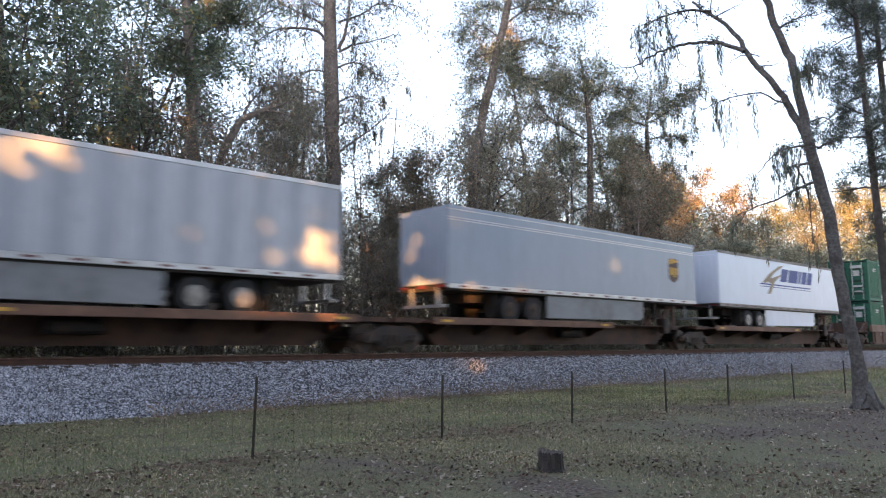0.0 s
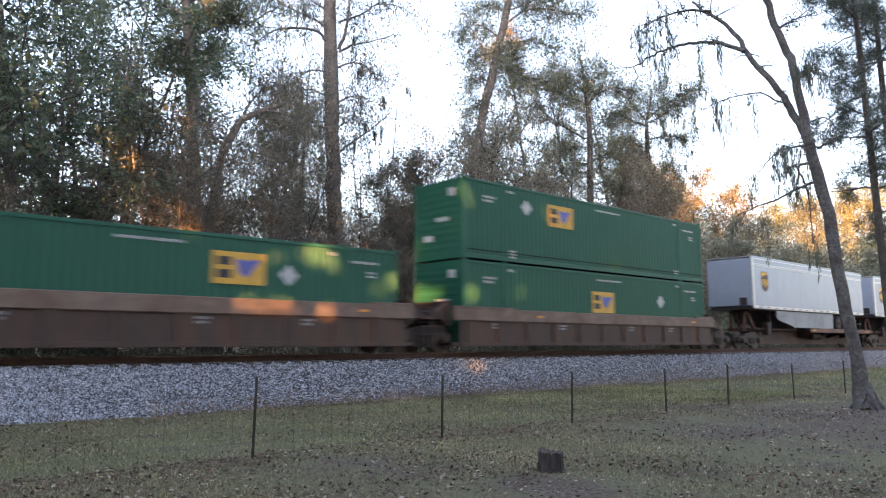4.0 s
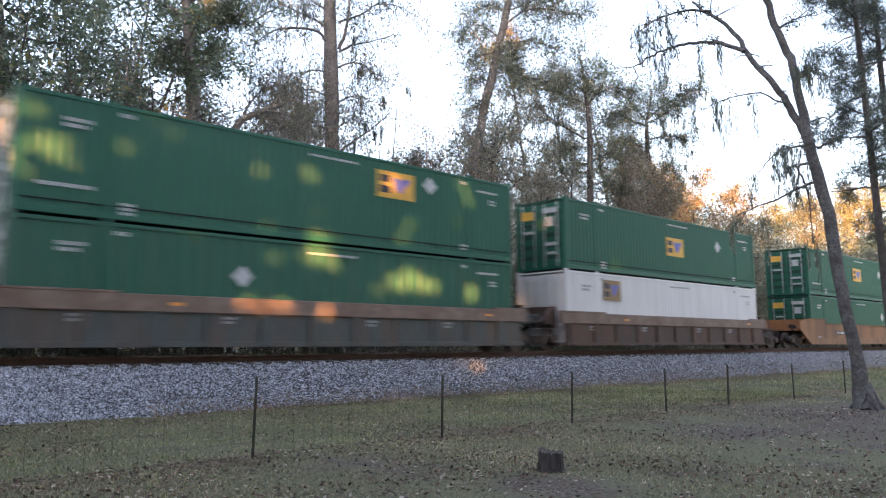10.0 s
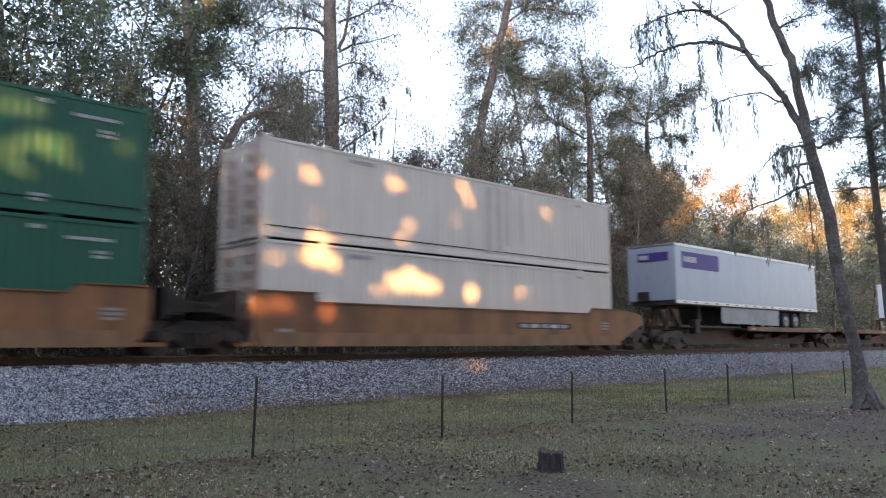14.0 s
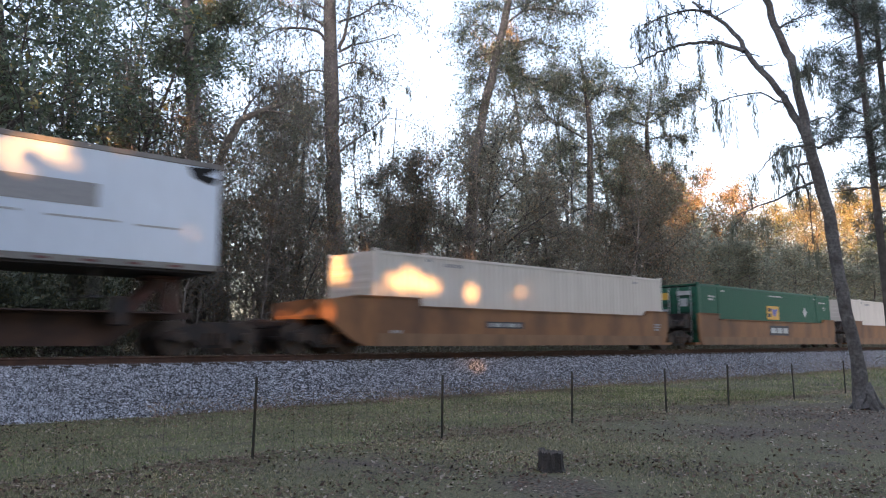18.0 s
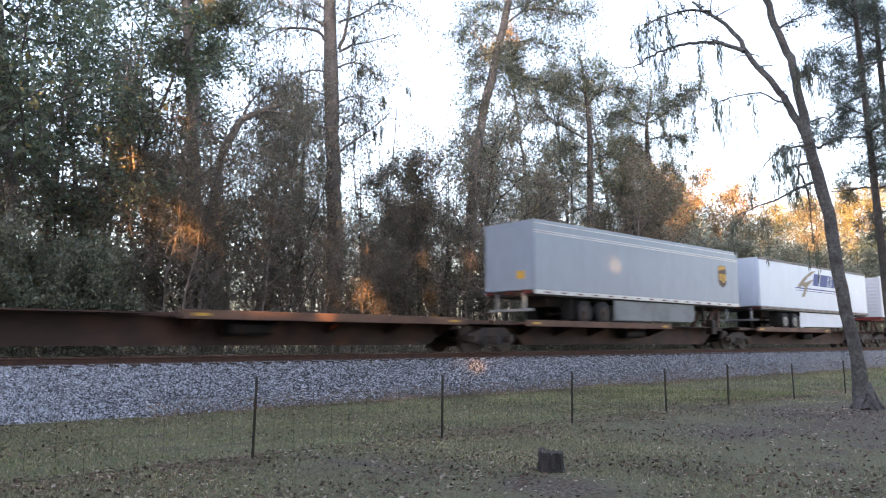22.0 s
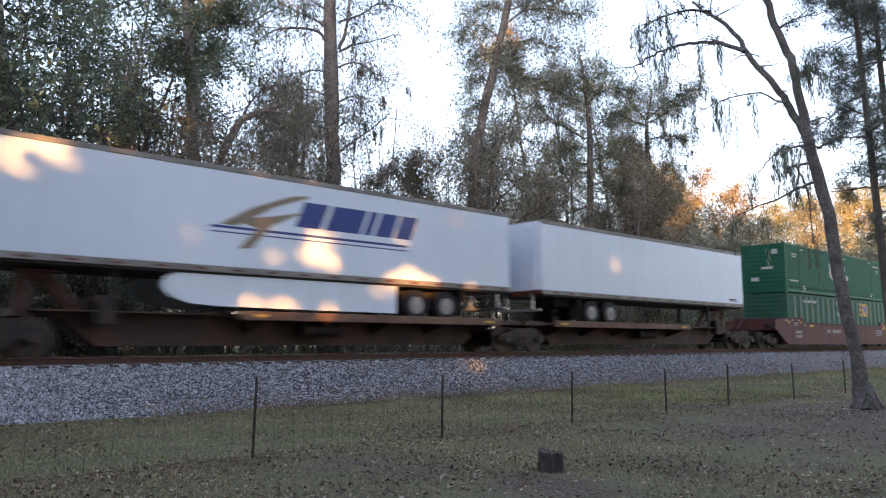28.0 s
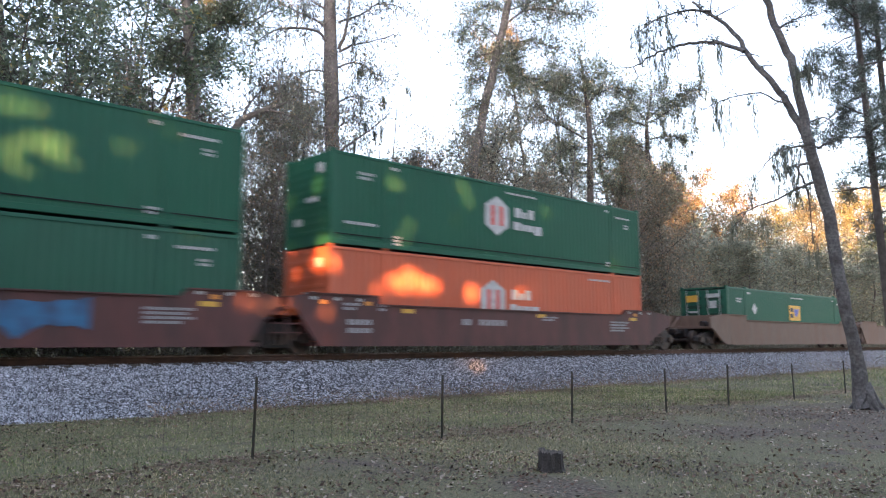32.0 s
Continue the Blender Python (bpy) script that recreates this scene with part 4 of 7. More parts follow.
# five-unit spine set
c = ship_container(471.64, 2.16, "reefer_white", L=12.19, left="front", pitch=0.3, depth=0.004, label="white refrigerated container with dark lettering on a road chassis")
for k in range(7):   # brand name as plain dark blocks
    x = 2.72 + k * 0.98
    tile("emblem_block", x, x + (0.82 if k != 4 else 0.62), 1.04, 1.92, m_navy_decal, c, label="dark block of a painted name")
bars(0.75, 2.62, (1.75,), c, m_red_decal, 0.2), bars(8.6, 2.6, (1.9,), c, m_navy_decal, 0.1), bars(11.2, 2.4, (0.4,), c, m_grey_decal, 0.09)
for x, z in ((11.2, 1.75), (11.2, 0.9)):
    tile("latch_plate", x, x + 0.3, z, z + 0.2, m_yellow_decal, c)
part("cooling_unit", box(-0.04, 0.05, -0.1, 1.05, 0.75, 1.95, bevel=0.03), m_under, c, "black cooling unit grille")
bm = bmesh.new()
disc(bm, -0.06, 0.62, 1.3, 0.3, 0.06, "x", 18)
part("cooling_fan", bm, painted("blue_fan_guard", (0.05, 0.09, 0.2), 0.5, 0.2), c)
m_chassis = painted("red_chassis_paint", (0.26, 0.05, 0.04), 0.5, 0.1, 0.2, 6, GRIME, 0.5, 2)
ch = thing("container_chassis", "rusty skeletal road chassis under a white container", "trailer chassis", "trailers on the train")
for y in (-0.55, 0.35):
    part("chassis_rail", box(0.1, 12.0, y, y + 0.2, 1.88, 2.14, bevel=0.01), m_chassis, ch)
for x in (0.15, 6.0, 11.85):
    part("cross_bolster", box(x - 0.12, x + 0.12, -1.2, 1.2, 1.95, 2.15), m_chassis, ch)
for d in (10.15, 11.45):
    for y in (-1.12, -0.82, 0.82, 1.12):
        road_wheel("wheel", d, y, 1.53, ch, False)
for y in (-0.85, 0.72):
    part("landing_leg", box(3.0, 3.15, y, y + 0.13, 1.4, 1.9), m_under, ch)
part("fuel_tank", box(7.8, 9.3, -1.15, -0.65, 1.5, 1.86, bevel=0.06), m_alu, ch, "pale fuel tank")
MOVING.append((ch, 471.64, 0.0))
t = semi_trailer(489.1, "grey", True, skirt_taper=True, white_rims=False, top_bands=True, label="light grey semi trailer with brown shield emblem and tapered skirt")
shield(t, 1.05, 3.08)
part("nose_post", box(-0.03, 0.2, -SIDE - 0.015, -SIDE + 0.1, 2.2, 4.9, bevel=0.02), m_alu, t)
part("service_box", box(-0.08, 0.0, -0.6, -0.2, 2.4, 2.8, bevel=0.02), m_under, t, "black service box")
t = semi_trailer(505.86, "grey_ribbed", True, white_rims=True, skirt=True, label="pale grey semi trailer with purple board near its nose")
tile("emblem_board", 0.9, 4.4, 3.82, 4.58, m_purple_decal, t, label="purple emblem board")
bm = bmesh.new()
for x0 in (1.05, 1.35, 1.65, 1.95):
    slab(bm, x0, x0 + 0.22, -SIDE - 0.012, -SIDE - 0.006, 4.1, 4.35)
part("emblem_mark", bm, m_white_decal, t)
t = semi_trailer(522.85, "trailer_white", True, L=16.5, skirt_round=True, label="white semi trailer with blue and bronze fleet mark, nose first")
fleet_mark(t, 5.3, 2.82)
t = semi_trailer(541.12, "trailer_white", False, skirt=False, label="plain white semi trailer with clean sides")
bars(14.6, 2.56, (0.8, 0.8), t, m_navy_decal, 0.05)
for a, b, rl, first, last in ((471.5, 489.0, False, True, False), (489.0, 505.8, False, False, False), (505.8, 523.1, False, False, False), (523.1, 540.2, False, False, False), (540.2, 557.4, True, False, True)):
    spine_car(a, b, rl, first, last, label="rusty brown spine car carrying a trailer")

# oxide red wells with stacked containers
low = ship_container(562.6, TIER1, "old_green", left="front", stripes=True, label="green freight container with pale worn ribs in a well car")
emblem_board(low, 11.26, 1.74), bars(7.3, 2.62, (0.6,), low, m_white_decal, 0.3), bars(2.3, 2.5, (1.8,), low, m_white_decal, 0.16), diamond(7.6, 1.78, 0.24, m_white_decal, low)
HEXED = "deep green freight container with white hexagonal emblem stacked on top"
for s0 in (562.6, 581.65, 600.62):
    up = ship_container(s0, TIER2, "deep_green", left="front", label=HEXED)
    hex_emblem(up), small_print(up, 16.15, 2.84, rng), end_print(up, 2.84, True)
low = ship_container(581.65, TIER1, "green", left="front", label=GREEN_LOW)
emblem_board(low, 4.3, 1.58, 1.65, 0.88), small_print(low, 16.15, 2.84, rng), end_print(low, 2.84, True), diamond(3.64, 2.2, 0.26, m_white_decal, low)
low = ship_container(600.62, TIER1, "orange", left="front", label="faded orange-red freight container with white emblem in a well car")
hex_emblem(low, 6.85, 1.48), bars(12.4, 2.55, (1.5,), low, m_white_decal, 0.08), end_print(low, 2.84, True)
for s0, l, r in ((562.6, "end", "joint"), (581.65, "joint", "joint"), (600.62, "joint", "end")):
    car = well_car(s0, "oxide", False, left=l, right=r, label="oxide red smooth-sided well car with white stencils")
    car_print(car, "oxide", rng)
    if s0 == 581.65:
        g = random.Random(3)
        for x0, x1 in ((2.6, 4.6), (5.0, 8.1), (9.7, 12.4)):
            top = [(x0 + (x1 - x0) * k / 9, 1.28 + g.uniform(-0.16, 0.14)) for k in range(10)]
            bot = [(x0 + (x1 - x0) * k / 9, 0.55 + g.uniform(-0.22, 0.2)) for k in range(9, -1, -1)]
            plate("graffiti", top + bot, m_graffiti, car, -1.458, 0.004, "blue spray-painted graffiti")
c = ship_container(624.5, TIER1, "green", left="door", label="single dark green freight container low in a well car")
emblem_board(c, 7.3, 1.24), small_print(c, 16.15, 2.84, rng), end_print(c, 2.84, False), diamond(3.0, 1.77, 0.24, m_white_decal, c)
for s0, l, r in ((624.5, "end", "joint"), (643.8, "joint", "end")):
    well_car(s0, "dusty", False, left=l, right=r, label="dusty brown smooth-sided well car")
# ------------------------------------------------------------------ ground, ballast, track
def ground_z(x, y):
    s = min(max((y - 10.5) / 5.0, 0.0), 1.0)
    z = 0.10 * s * s
    s = min(max((y - 15.0) / 6.0, 0.0), 1.0)
    z += 0.55 * s * s * (3 - 2 * s)
    s = min(max((y - 22.2) / 1.8, 0.0), 1.0)
    z += 0.5 * s
    return z + 0.03 * (noise.noise((x * 0.25, y * 0.25, 0.0)) + 0.4 * noise.noise((x * 0.9, y * 0.9, 3.0)))


def ground_material():
    m, n, l, b = nodes_of("lawn_soil_and_litter")
    co = n.new("ShaderNodeTexCoord")

    def nz(scale, detail=6.0, rough=0.6):
        t = n.new("ShaderNodeTexNoise")
        t.inputs["Scale"].default_value, t.inputs["Detail"].default_value, t.inputs["Roughness"].default_value = scale, detail, rough
        l.new(co.outputs["Object"], t.inputs["Vector"])
        return t

    def ramp(src, stops):
        r = n.new("ShaderNodeValToRGB")
        e = r.color_ramp.elements
        e[0].position, e[0].color = stops[0][0], (*stops[0][1], 1)
        e[1].position, e[1].color = stops[-1][0], (*stops[-1][1], 1)
        for p, c in stops[1:-1]:
            e.new(p).color = (*c, 1)
        l.new(src, r.inputs[0])
        return r
    soil = ramp(nz(22.0, 8.0, 0.7).outputs[0], [(0.38, (0.04, 0.028, 0.02)), (0.5, (0.115, 0.086, 0.063)), (0.62, (0.27, 0.215, 0.17))])
    grass = ramp(nz(58.0, 8.0, 0.75).outputs[0], [(0.40, (0.035, 0.033, 0.017)), (0.5, (0.15, 0.143, 0.067)), (0.62, (0.35, 0.305, 0.18))])
    where = ramp(nz(0.55, 7.0, 0.62).outputs[0], [(0.55, (0, 0, 0)), (0.66, (1, 1, 1))])
    # trodden bare soil under the leaning oak and by the stump
    bare = where.outputs[0]
    for centre, reach in (((18.0, 4.6, 0.0), 5.2), ((6.7, 5.5, 0.0), 0.75), ((13.2, 6.7, 0.0), 1.2)):
        far = n.new("ShaderNodeVectorMath")
        far.operation = "DISTANCE"
        far.inputs[1].default_value = centre
        l.new(co.outputs["Object"], far.inputs[0])
        rough = n.new("ShaderNodeMath")
        rough.operation = "MULTIPLY_ADD"
        rough.inputs[1].default_value, rough.inputs[2].default_value = 2.4 * reach, -1.2 * reach
        l.new(nz(0.9, 8.0, 0.7).outputs[0], rough.inputs[0])
        total = n.new("ShaderNodeMath")
        l.new(far.outputs["Value"], total.inputs[0])
        l.new(rough.outputs[0], total.inputs[1])
        near = n.new("ShaderNodeMapRange")
        near.inputs[1].default_value, near.inputs[2].default_value = 0.55 * reach, 1.15 * reach
        near.inputs[3].default_value, near.inputs[4].default_value = 0.85, 0.0
        l.new(total.outputs[0], near.inputs[0])
        most = n.new("ShaderNodeMath")
        most.operation = "MAXIMUM"
        l.new(bare, most.inputs[0])
        l.new(near.outputs[0], most.inputs[1])
        bare = most.outputs[0]
    mix = n.new("ShaderNodeMixRGB")
    l.new(bare, mix.inputs[0])
    l.new(grass.outputs[0], mix.inputs[1])
    l.new(soil.outputs[0], mix.inputs[2])
    l.new(mix.outputs[0], b.inputs["Base Color"])
    b.inputs["Roughness"].default_value = 0.95
    bp = n.new("ShaderNodeBump")
    bp.inputs["Strength"].default_value, bp.inputs["Distance"].default_value = 0.8, 0.03
    l.new(nz(30.0).outputs[0], bp.inputs["Height"])
    l.new(bp.outputs[0], b.inputs["Normal"])
    return m


def axis(parts):
    out = []
    for a, b, step in parts:
        k = max(1, round((b - a) / step))
        out += [a + (b - a) * i / k for i in range(k)]
    return out + [parts[-1][1]]


gx = axis([(-1500, -200, 130), (-200, -20, 15), (-20, 60, 0.5), (60, 200, 10), (200, 1500, 130)])
gy = axis([(-1500, -200, 130), (-200, -10, 15), (-10, 24, 0.5), (24, 200, 10), (200, 1500, 130)])
verts = [(x, y, ground_z(x, y)) for y in gy for x in gx]
k = len(gx)
faces = [(j * k + i, j * k + i + 1, (j + 1) * k + i + 1, (j + 1) * k + i) for j in range(len(gy) - 1) for i in range(k - 1)]
ground = mesh_object("ground", verts, faces, ground_material(), smooth=True)
tagged(ground, "patchy late-autumn lawn with bare soil and fallen leaves", "ground", kind="structure")

m_ballast = painted("grey_ballast_bed", (0.05, 0.05, 0.053), 0.9, 0, 0.4, 22, (0.07, 0.065, 0.06), 0.6, 9, 1, 0.25, 40)
BED_TOP, BED_EDGE, BED_TOE = 1.09, 18.15, 15.7
bx = axis([(-900, -20, 40), (-20, 70, 0.35), (70, 900, 40)])
prof = [(BED_TOE - 0.35, -0.05), (BED_TOE, 0.11), (16.5, 0.42), (17.3, 0.75), (BED_EDGE, BED_TOP - 0.02), (18.5, BED_TOP), (19.42, BED_TOP + 0.01), (20.4, BED_TOP), (20.8, BED_TOP - 0.03), (23.2, 0.4)]


def bed_z(y):
    for (y0, z0), (y1, z1) in zip(prof, prof[1:]):
        if y0 <= y <= y1:
            return z0 + (z1 - z0) * (y - y0) / (y1 - y0)
    return 0.0


verts = []
for y, z in prof:
    for x in bx:
        j = 0.02 * noise.noise((x * 1.3, y * 1.3, 1.0)) - 0.025
        edge = 0.35 * noise.noise((x * 0.35, 7.0, 0.0)) if y < 16 else 0.0
        verts.append((x, y + edge, z + (j if z < BED_TOP - 0.01 else j * 0.3)))
k = len(bx)
faces = [(j * k + i, j * k + i + 1, (j + 1) * k + i + 1, (j + 1) * k + i) for j in range(len(prof) - 1) for i in range(k - 1)]
bed = mesh_object("ballast_bed", verts, faces, m_ballast)
tagged(bed, "sloping bed of grey crushed-stone ballast under the track", "ballast", kind="structure")

# crushed stones on the slope that faces the lawn
nrng = np.random.default_rng(4)
N = 125000
px = 2.0 + 60.0 * nrng.random(N) ** 1.9
py = BED_TOE - 0.15 + (18.75 - BED_TOE) * nrng.random(N)
pz = np.array([bed_z(y) for y in py]) + 0.012
size = nrng.uniform(0.013, 0.032, N)
octa = np.array([(1, 0, 0), (0, 1, 0), (-1, 0, 0), (0, -1, 0), (0, 0, 1), (0, 0, -1)], float)
shape = octa[None] * (size[:, None] * nrng.uniform(0.6, 1.25, (N, 3)))[:, None, :] + nrng.uniform(-0.35, 0.35, (N, 6, 3)) * size[:, None, None]
ang = nrng.random(N) * 6.283
ca, sa = np.cos(ang)[:, None], np.sin(ang)[:, None]
vx = shape[:, :, 0] * ca - shape[:, :, 1] * sa + px[:, None]
vy = shape[:, :, 0] * sa + shape[:, :, 1] * ca + py[:, None]
vz = shape[:, :, 2] + pz[:, None]
stone_v = np.stack([vx, vy, vz], 2).reshape(-1, 3)
tri = np.array([(0, 1, 4), (1, 2, 4), (2, 3, 4), (3, 0, 4)])
stone_f = (np.arange(N)[:, None, None] * 6 + tri[None]).reshape(-1, 3)
m_stone = painted("ballast_stone", (0.385, 0.395, 0.425), 0.85, 0, 0.25, 30, (0.08, 0.08, 0.085), 0.55, 5, 1, 0, 40, island=0.9)
stones = mesh_object("ballast_stones", stone_v.tolist(), stone_f.tolist(), m_stone)
tagged(stones, "loose grey crushed granite stones on the ballast slope", "ballast stones", kind="stuff")

# rails, ties
track = tagged(new("railway_track"), "single line of rusty rails on dark wooden ties", "railway track", kind="structure")
m_rail = painted("rusty_rail_side", (0.11, 0.058, 0.04), 0.75, 0.3, 0.25, 10, (0.05, 0.032, 0.026), 0.6, 3)
m_railtop = painted("polished_rail_head", (0.5, 0.48, 0.46), 0.25, 1.0, 0.08)
m_tie = painted("creosoted_tie", (0.06, 0.048, 0.04), 0.9, 0, 0.3, 8, (0.12, 0.1, 0.085), 0.4, 3, 4)
for y in (TRACK_Y - RAIL_HALF, TRACK_Y + RAIL_HALF):
    bm = bmesh.new()
    pts = [(-.075, .0), (.075, .0), (.075, .014), (.012, .03), (.012, .125), (.036, .14), (.036, .172), (.028, .178), (-.028, .178), (-.036, .172), (-.036, .14), (-.012, .125), (-.012, .03), (-.075, .014)]
    a = [bm.verts.new((-900, y + dy, RAIL_Z - 0.18 + z)) for dy, z in pts]
    b = [bm.verts.new((900, y + dy, RAIL_Z - 0.18 + z)) for dy, z in pts]
    for i in range(len(pts)):
        bm.faces.new((a[i], a[(i + 1) % len(pts)], b[(i + 1) % len(pts)], b[i]))
    bmesh.ops.recalc_face_normals(bm, faces=bm.faces)
    r = part("rail", bm, m_rail, track)
    part("rail_head", box(-900, 900, y - 0.027, y + 0.027, RAIL_Z - 0.003, RAIL_Z), m_railtop, r, "polished running surface")
tie_me = None
for i in range(190):
    x = -8.0 + i * 0.5
    if tie_me is None:
        ob = part("tie", box(-0.11, 0.11, -1.3, 1.3, -0.17, 0.0, bevel=0.012), m_tie, track)
        tie_me = ob.data
    else:
        ob = new("tie", tie_me)
        ob.parent = track
    ob.location = (x, TRACK_Y + 0.02 * math.sin(i * 1.7), RAIL_Z - 0.182)
plate_me = None
for i in range(190):
    x = -8.0 + i * 0.5
    if plate_me is None:
        ob = part("tie_plate", box(-0.09, 0.09, -0.14, 0.14, -0.002, 0.02), m_rail, track)
        plate_me = ob.data
    else:
        ob = new("tie_plate", plate_me)
        ob.parent = track
    ob.location = (x, TRACK_Y - RAIL_HALF, RAIL_Z - 0.181)

# ------------------------------------------------------------------ fence
m_post = painted("weathered_green_post", (0.055, 0.06, 0.048), 0.7, 0.3, 0.25, 14, RUST, 0.5, 5)
m_wire = painted("rusting_wire", (0.07, 0.06, 0.052), 0.6, 0.6, 0.2, 20, RUST, 0.5, 4)
fence = tagged(new("wire_fence"), "sagging woven wire fence on thin steel posts", "fence", kind="structure")
POSTS = [(-1.9, 9.65, 1.12), (1.62, 9.63, 1.13), (5.11, 9.62, 1.13), (8.57, 9.51, 1.07), (12.1, 9.51, 1.04), (15.65, 9.53, 1.02), (18.2, 9.3, 1.03), (21.9, 9.2, 1.03), (25.5, 9.1, 1.03)]
lean = random.Random(8)
for x, y, h in POSTS:
    bm = bmesh.new()
    slab(bm, -0.019, 0.019, -0.004, 0.004, -0.25, h)
    slab(bm, -0.004, 0.004, 0.004, 0.032, -0.25, h)
    for k in range(14):
        slab(bm, -0.009, 0.009, -0.011, -0.004, 0.15 + k * 0.06, 0.165 + k * 0.06)
    ob = part("post", bm, m_post, fence)
    ob.matrix_basis = pose(x, y, ground_z(x, y), lean.uniform(-1.5, 1.5), lean.uniform(0.3, 2.2), lean.uniform(-15, 15))

for (x0, y0, h0), (x1, y1, h1) in zip(POSTS, POSTS[1:]):
    V, Fc = [], []
    wr = random.Random(int(x0 * 100) + 900)

    def strand(a, b, r=0.002):
        v, f = tube([a, b], [r, r], 3)
        o = len(V)
        V.extend(v)
        Fc.extend(tuple(i + o for i in q) for q in f)
    n = 11
    heights = [0.05, 0.24, 0.46, 0.7, 0.92]
    grid = {}
    for i in range(n + 1):
        f = i / n
        x, y = x0 + (x1 - x0) * f, y0 + (y1 - y0) * f
        for j, h in enumerate(heights):
            sag = 0.05 * 4 * f * (1 - f) * h
            grid[i, j] = Vector((x + wr.uniform(-.012, .012), y - 0.02 + wr.uniform(-.02, .02), ground_z(x, y) + h - sag))
    for i in range(n + 1):
        for j in range(len(heights)):
            if i < n:
                strand(grid[i, j], grid[i + 1, j], 0.0022 if j in (0, len(heights) - 1) else 0.0014)
            if j < len(heights) - 1:
                strand(grid[i, j], grid[i, j + 1])
    mesh_object("wire_mesh", V, Fc, m_wire, fence)

# ------------------------------------------------------------------ stump
def stump():
    r = random.Random(2)
    V, Fc = [], []
    seg, prof_s = 44, [(-0.03, 0.27), (0.02, 0.235), (0.07, 0.215), (0.16, 0.205), (0.26, 0.20), (0.33, 0.198)]
    groove = [r.uniform(-1, 1) for _ in range(seg)]
    jag = [0.05 * r.random() + (0.045 if 0.2 < k / seg < 0.45 else 0.0) - (0.05 if k % 9 == 0 else 0.0) for k in range(seg)]

    def ring(z, rad, top):
        for k in range(seg):
            a = 2 * math.pi * k / seg
            flare = 1 + 0.05 * groove[k] + (0.3 * max(0, math.sin(a * 4 + 0.6)) * max(0.0, 0.07 - z) / 0.1)
            V.append((rad * flare * math.cos(a), rad * flare * math.sin(a), z + (jag[k] if top else 0.0)))
    for z, rad in prof_s:
        ring(z, rad, z > 0.3)
    for i in range(len(prof_s) - 1):
        for k in range(seg):
            Fc.append((i * seg + k, i * seg + (k + 1) % seg, (i + 1) * seg + (k + 1) % seg, (i + 1) * seg + k))
    root = thing("tree_stump", "low dark sawn tree stump with splintered top on the lawn", "tree stump")
    mesh_object("stump_bark", V, Fc, painted("dark_stump_bark", (0.045, 0.039, 0.035), 0.9, 0, 0.5, 9, (0.11, 0.096, 0.085), 0.6, 7, 5, 0.4, 25), root)
    V, Fc = [], []
    ring(0.325, 0.197, True)
    ring(0.33, 0.14, True)
    ring(0.30, 0.07, False)
    V.append((0.0, 0.0, 0.29))
    for i in range(2):
        for k in range(seg):
            Fc.append((i * seg + k, i * seg + (k + 1) % seg, (i + 1) * seg + (k + 1) % seg, (i + 1) * seg + k))
    for k in range(seg):
        Fc.append((2 * seg + k, 2 * seg + (k + 1) % seg, 3 * seg))
    mesh_object("cut_face", V, Fc, painted("weathered_cut_wood", (0.16, 0.135, 0.115), 0.9, 0, 0.4, 20, (0.05, 0.042, 0.036), 0.7, 9, 1, 0.4, 30), root)
    root.location, root.scale = (7.5, 6.25, ground_z(7.5, 6.25) - 0.02), (0.76, 0.76, 0.72)


stump()

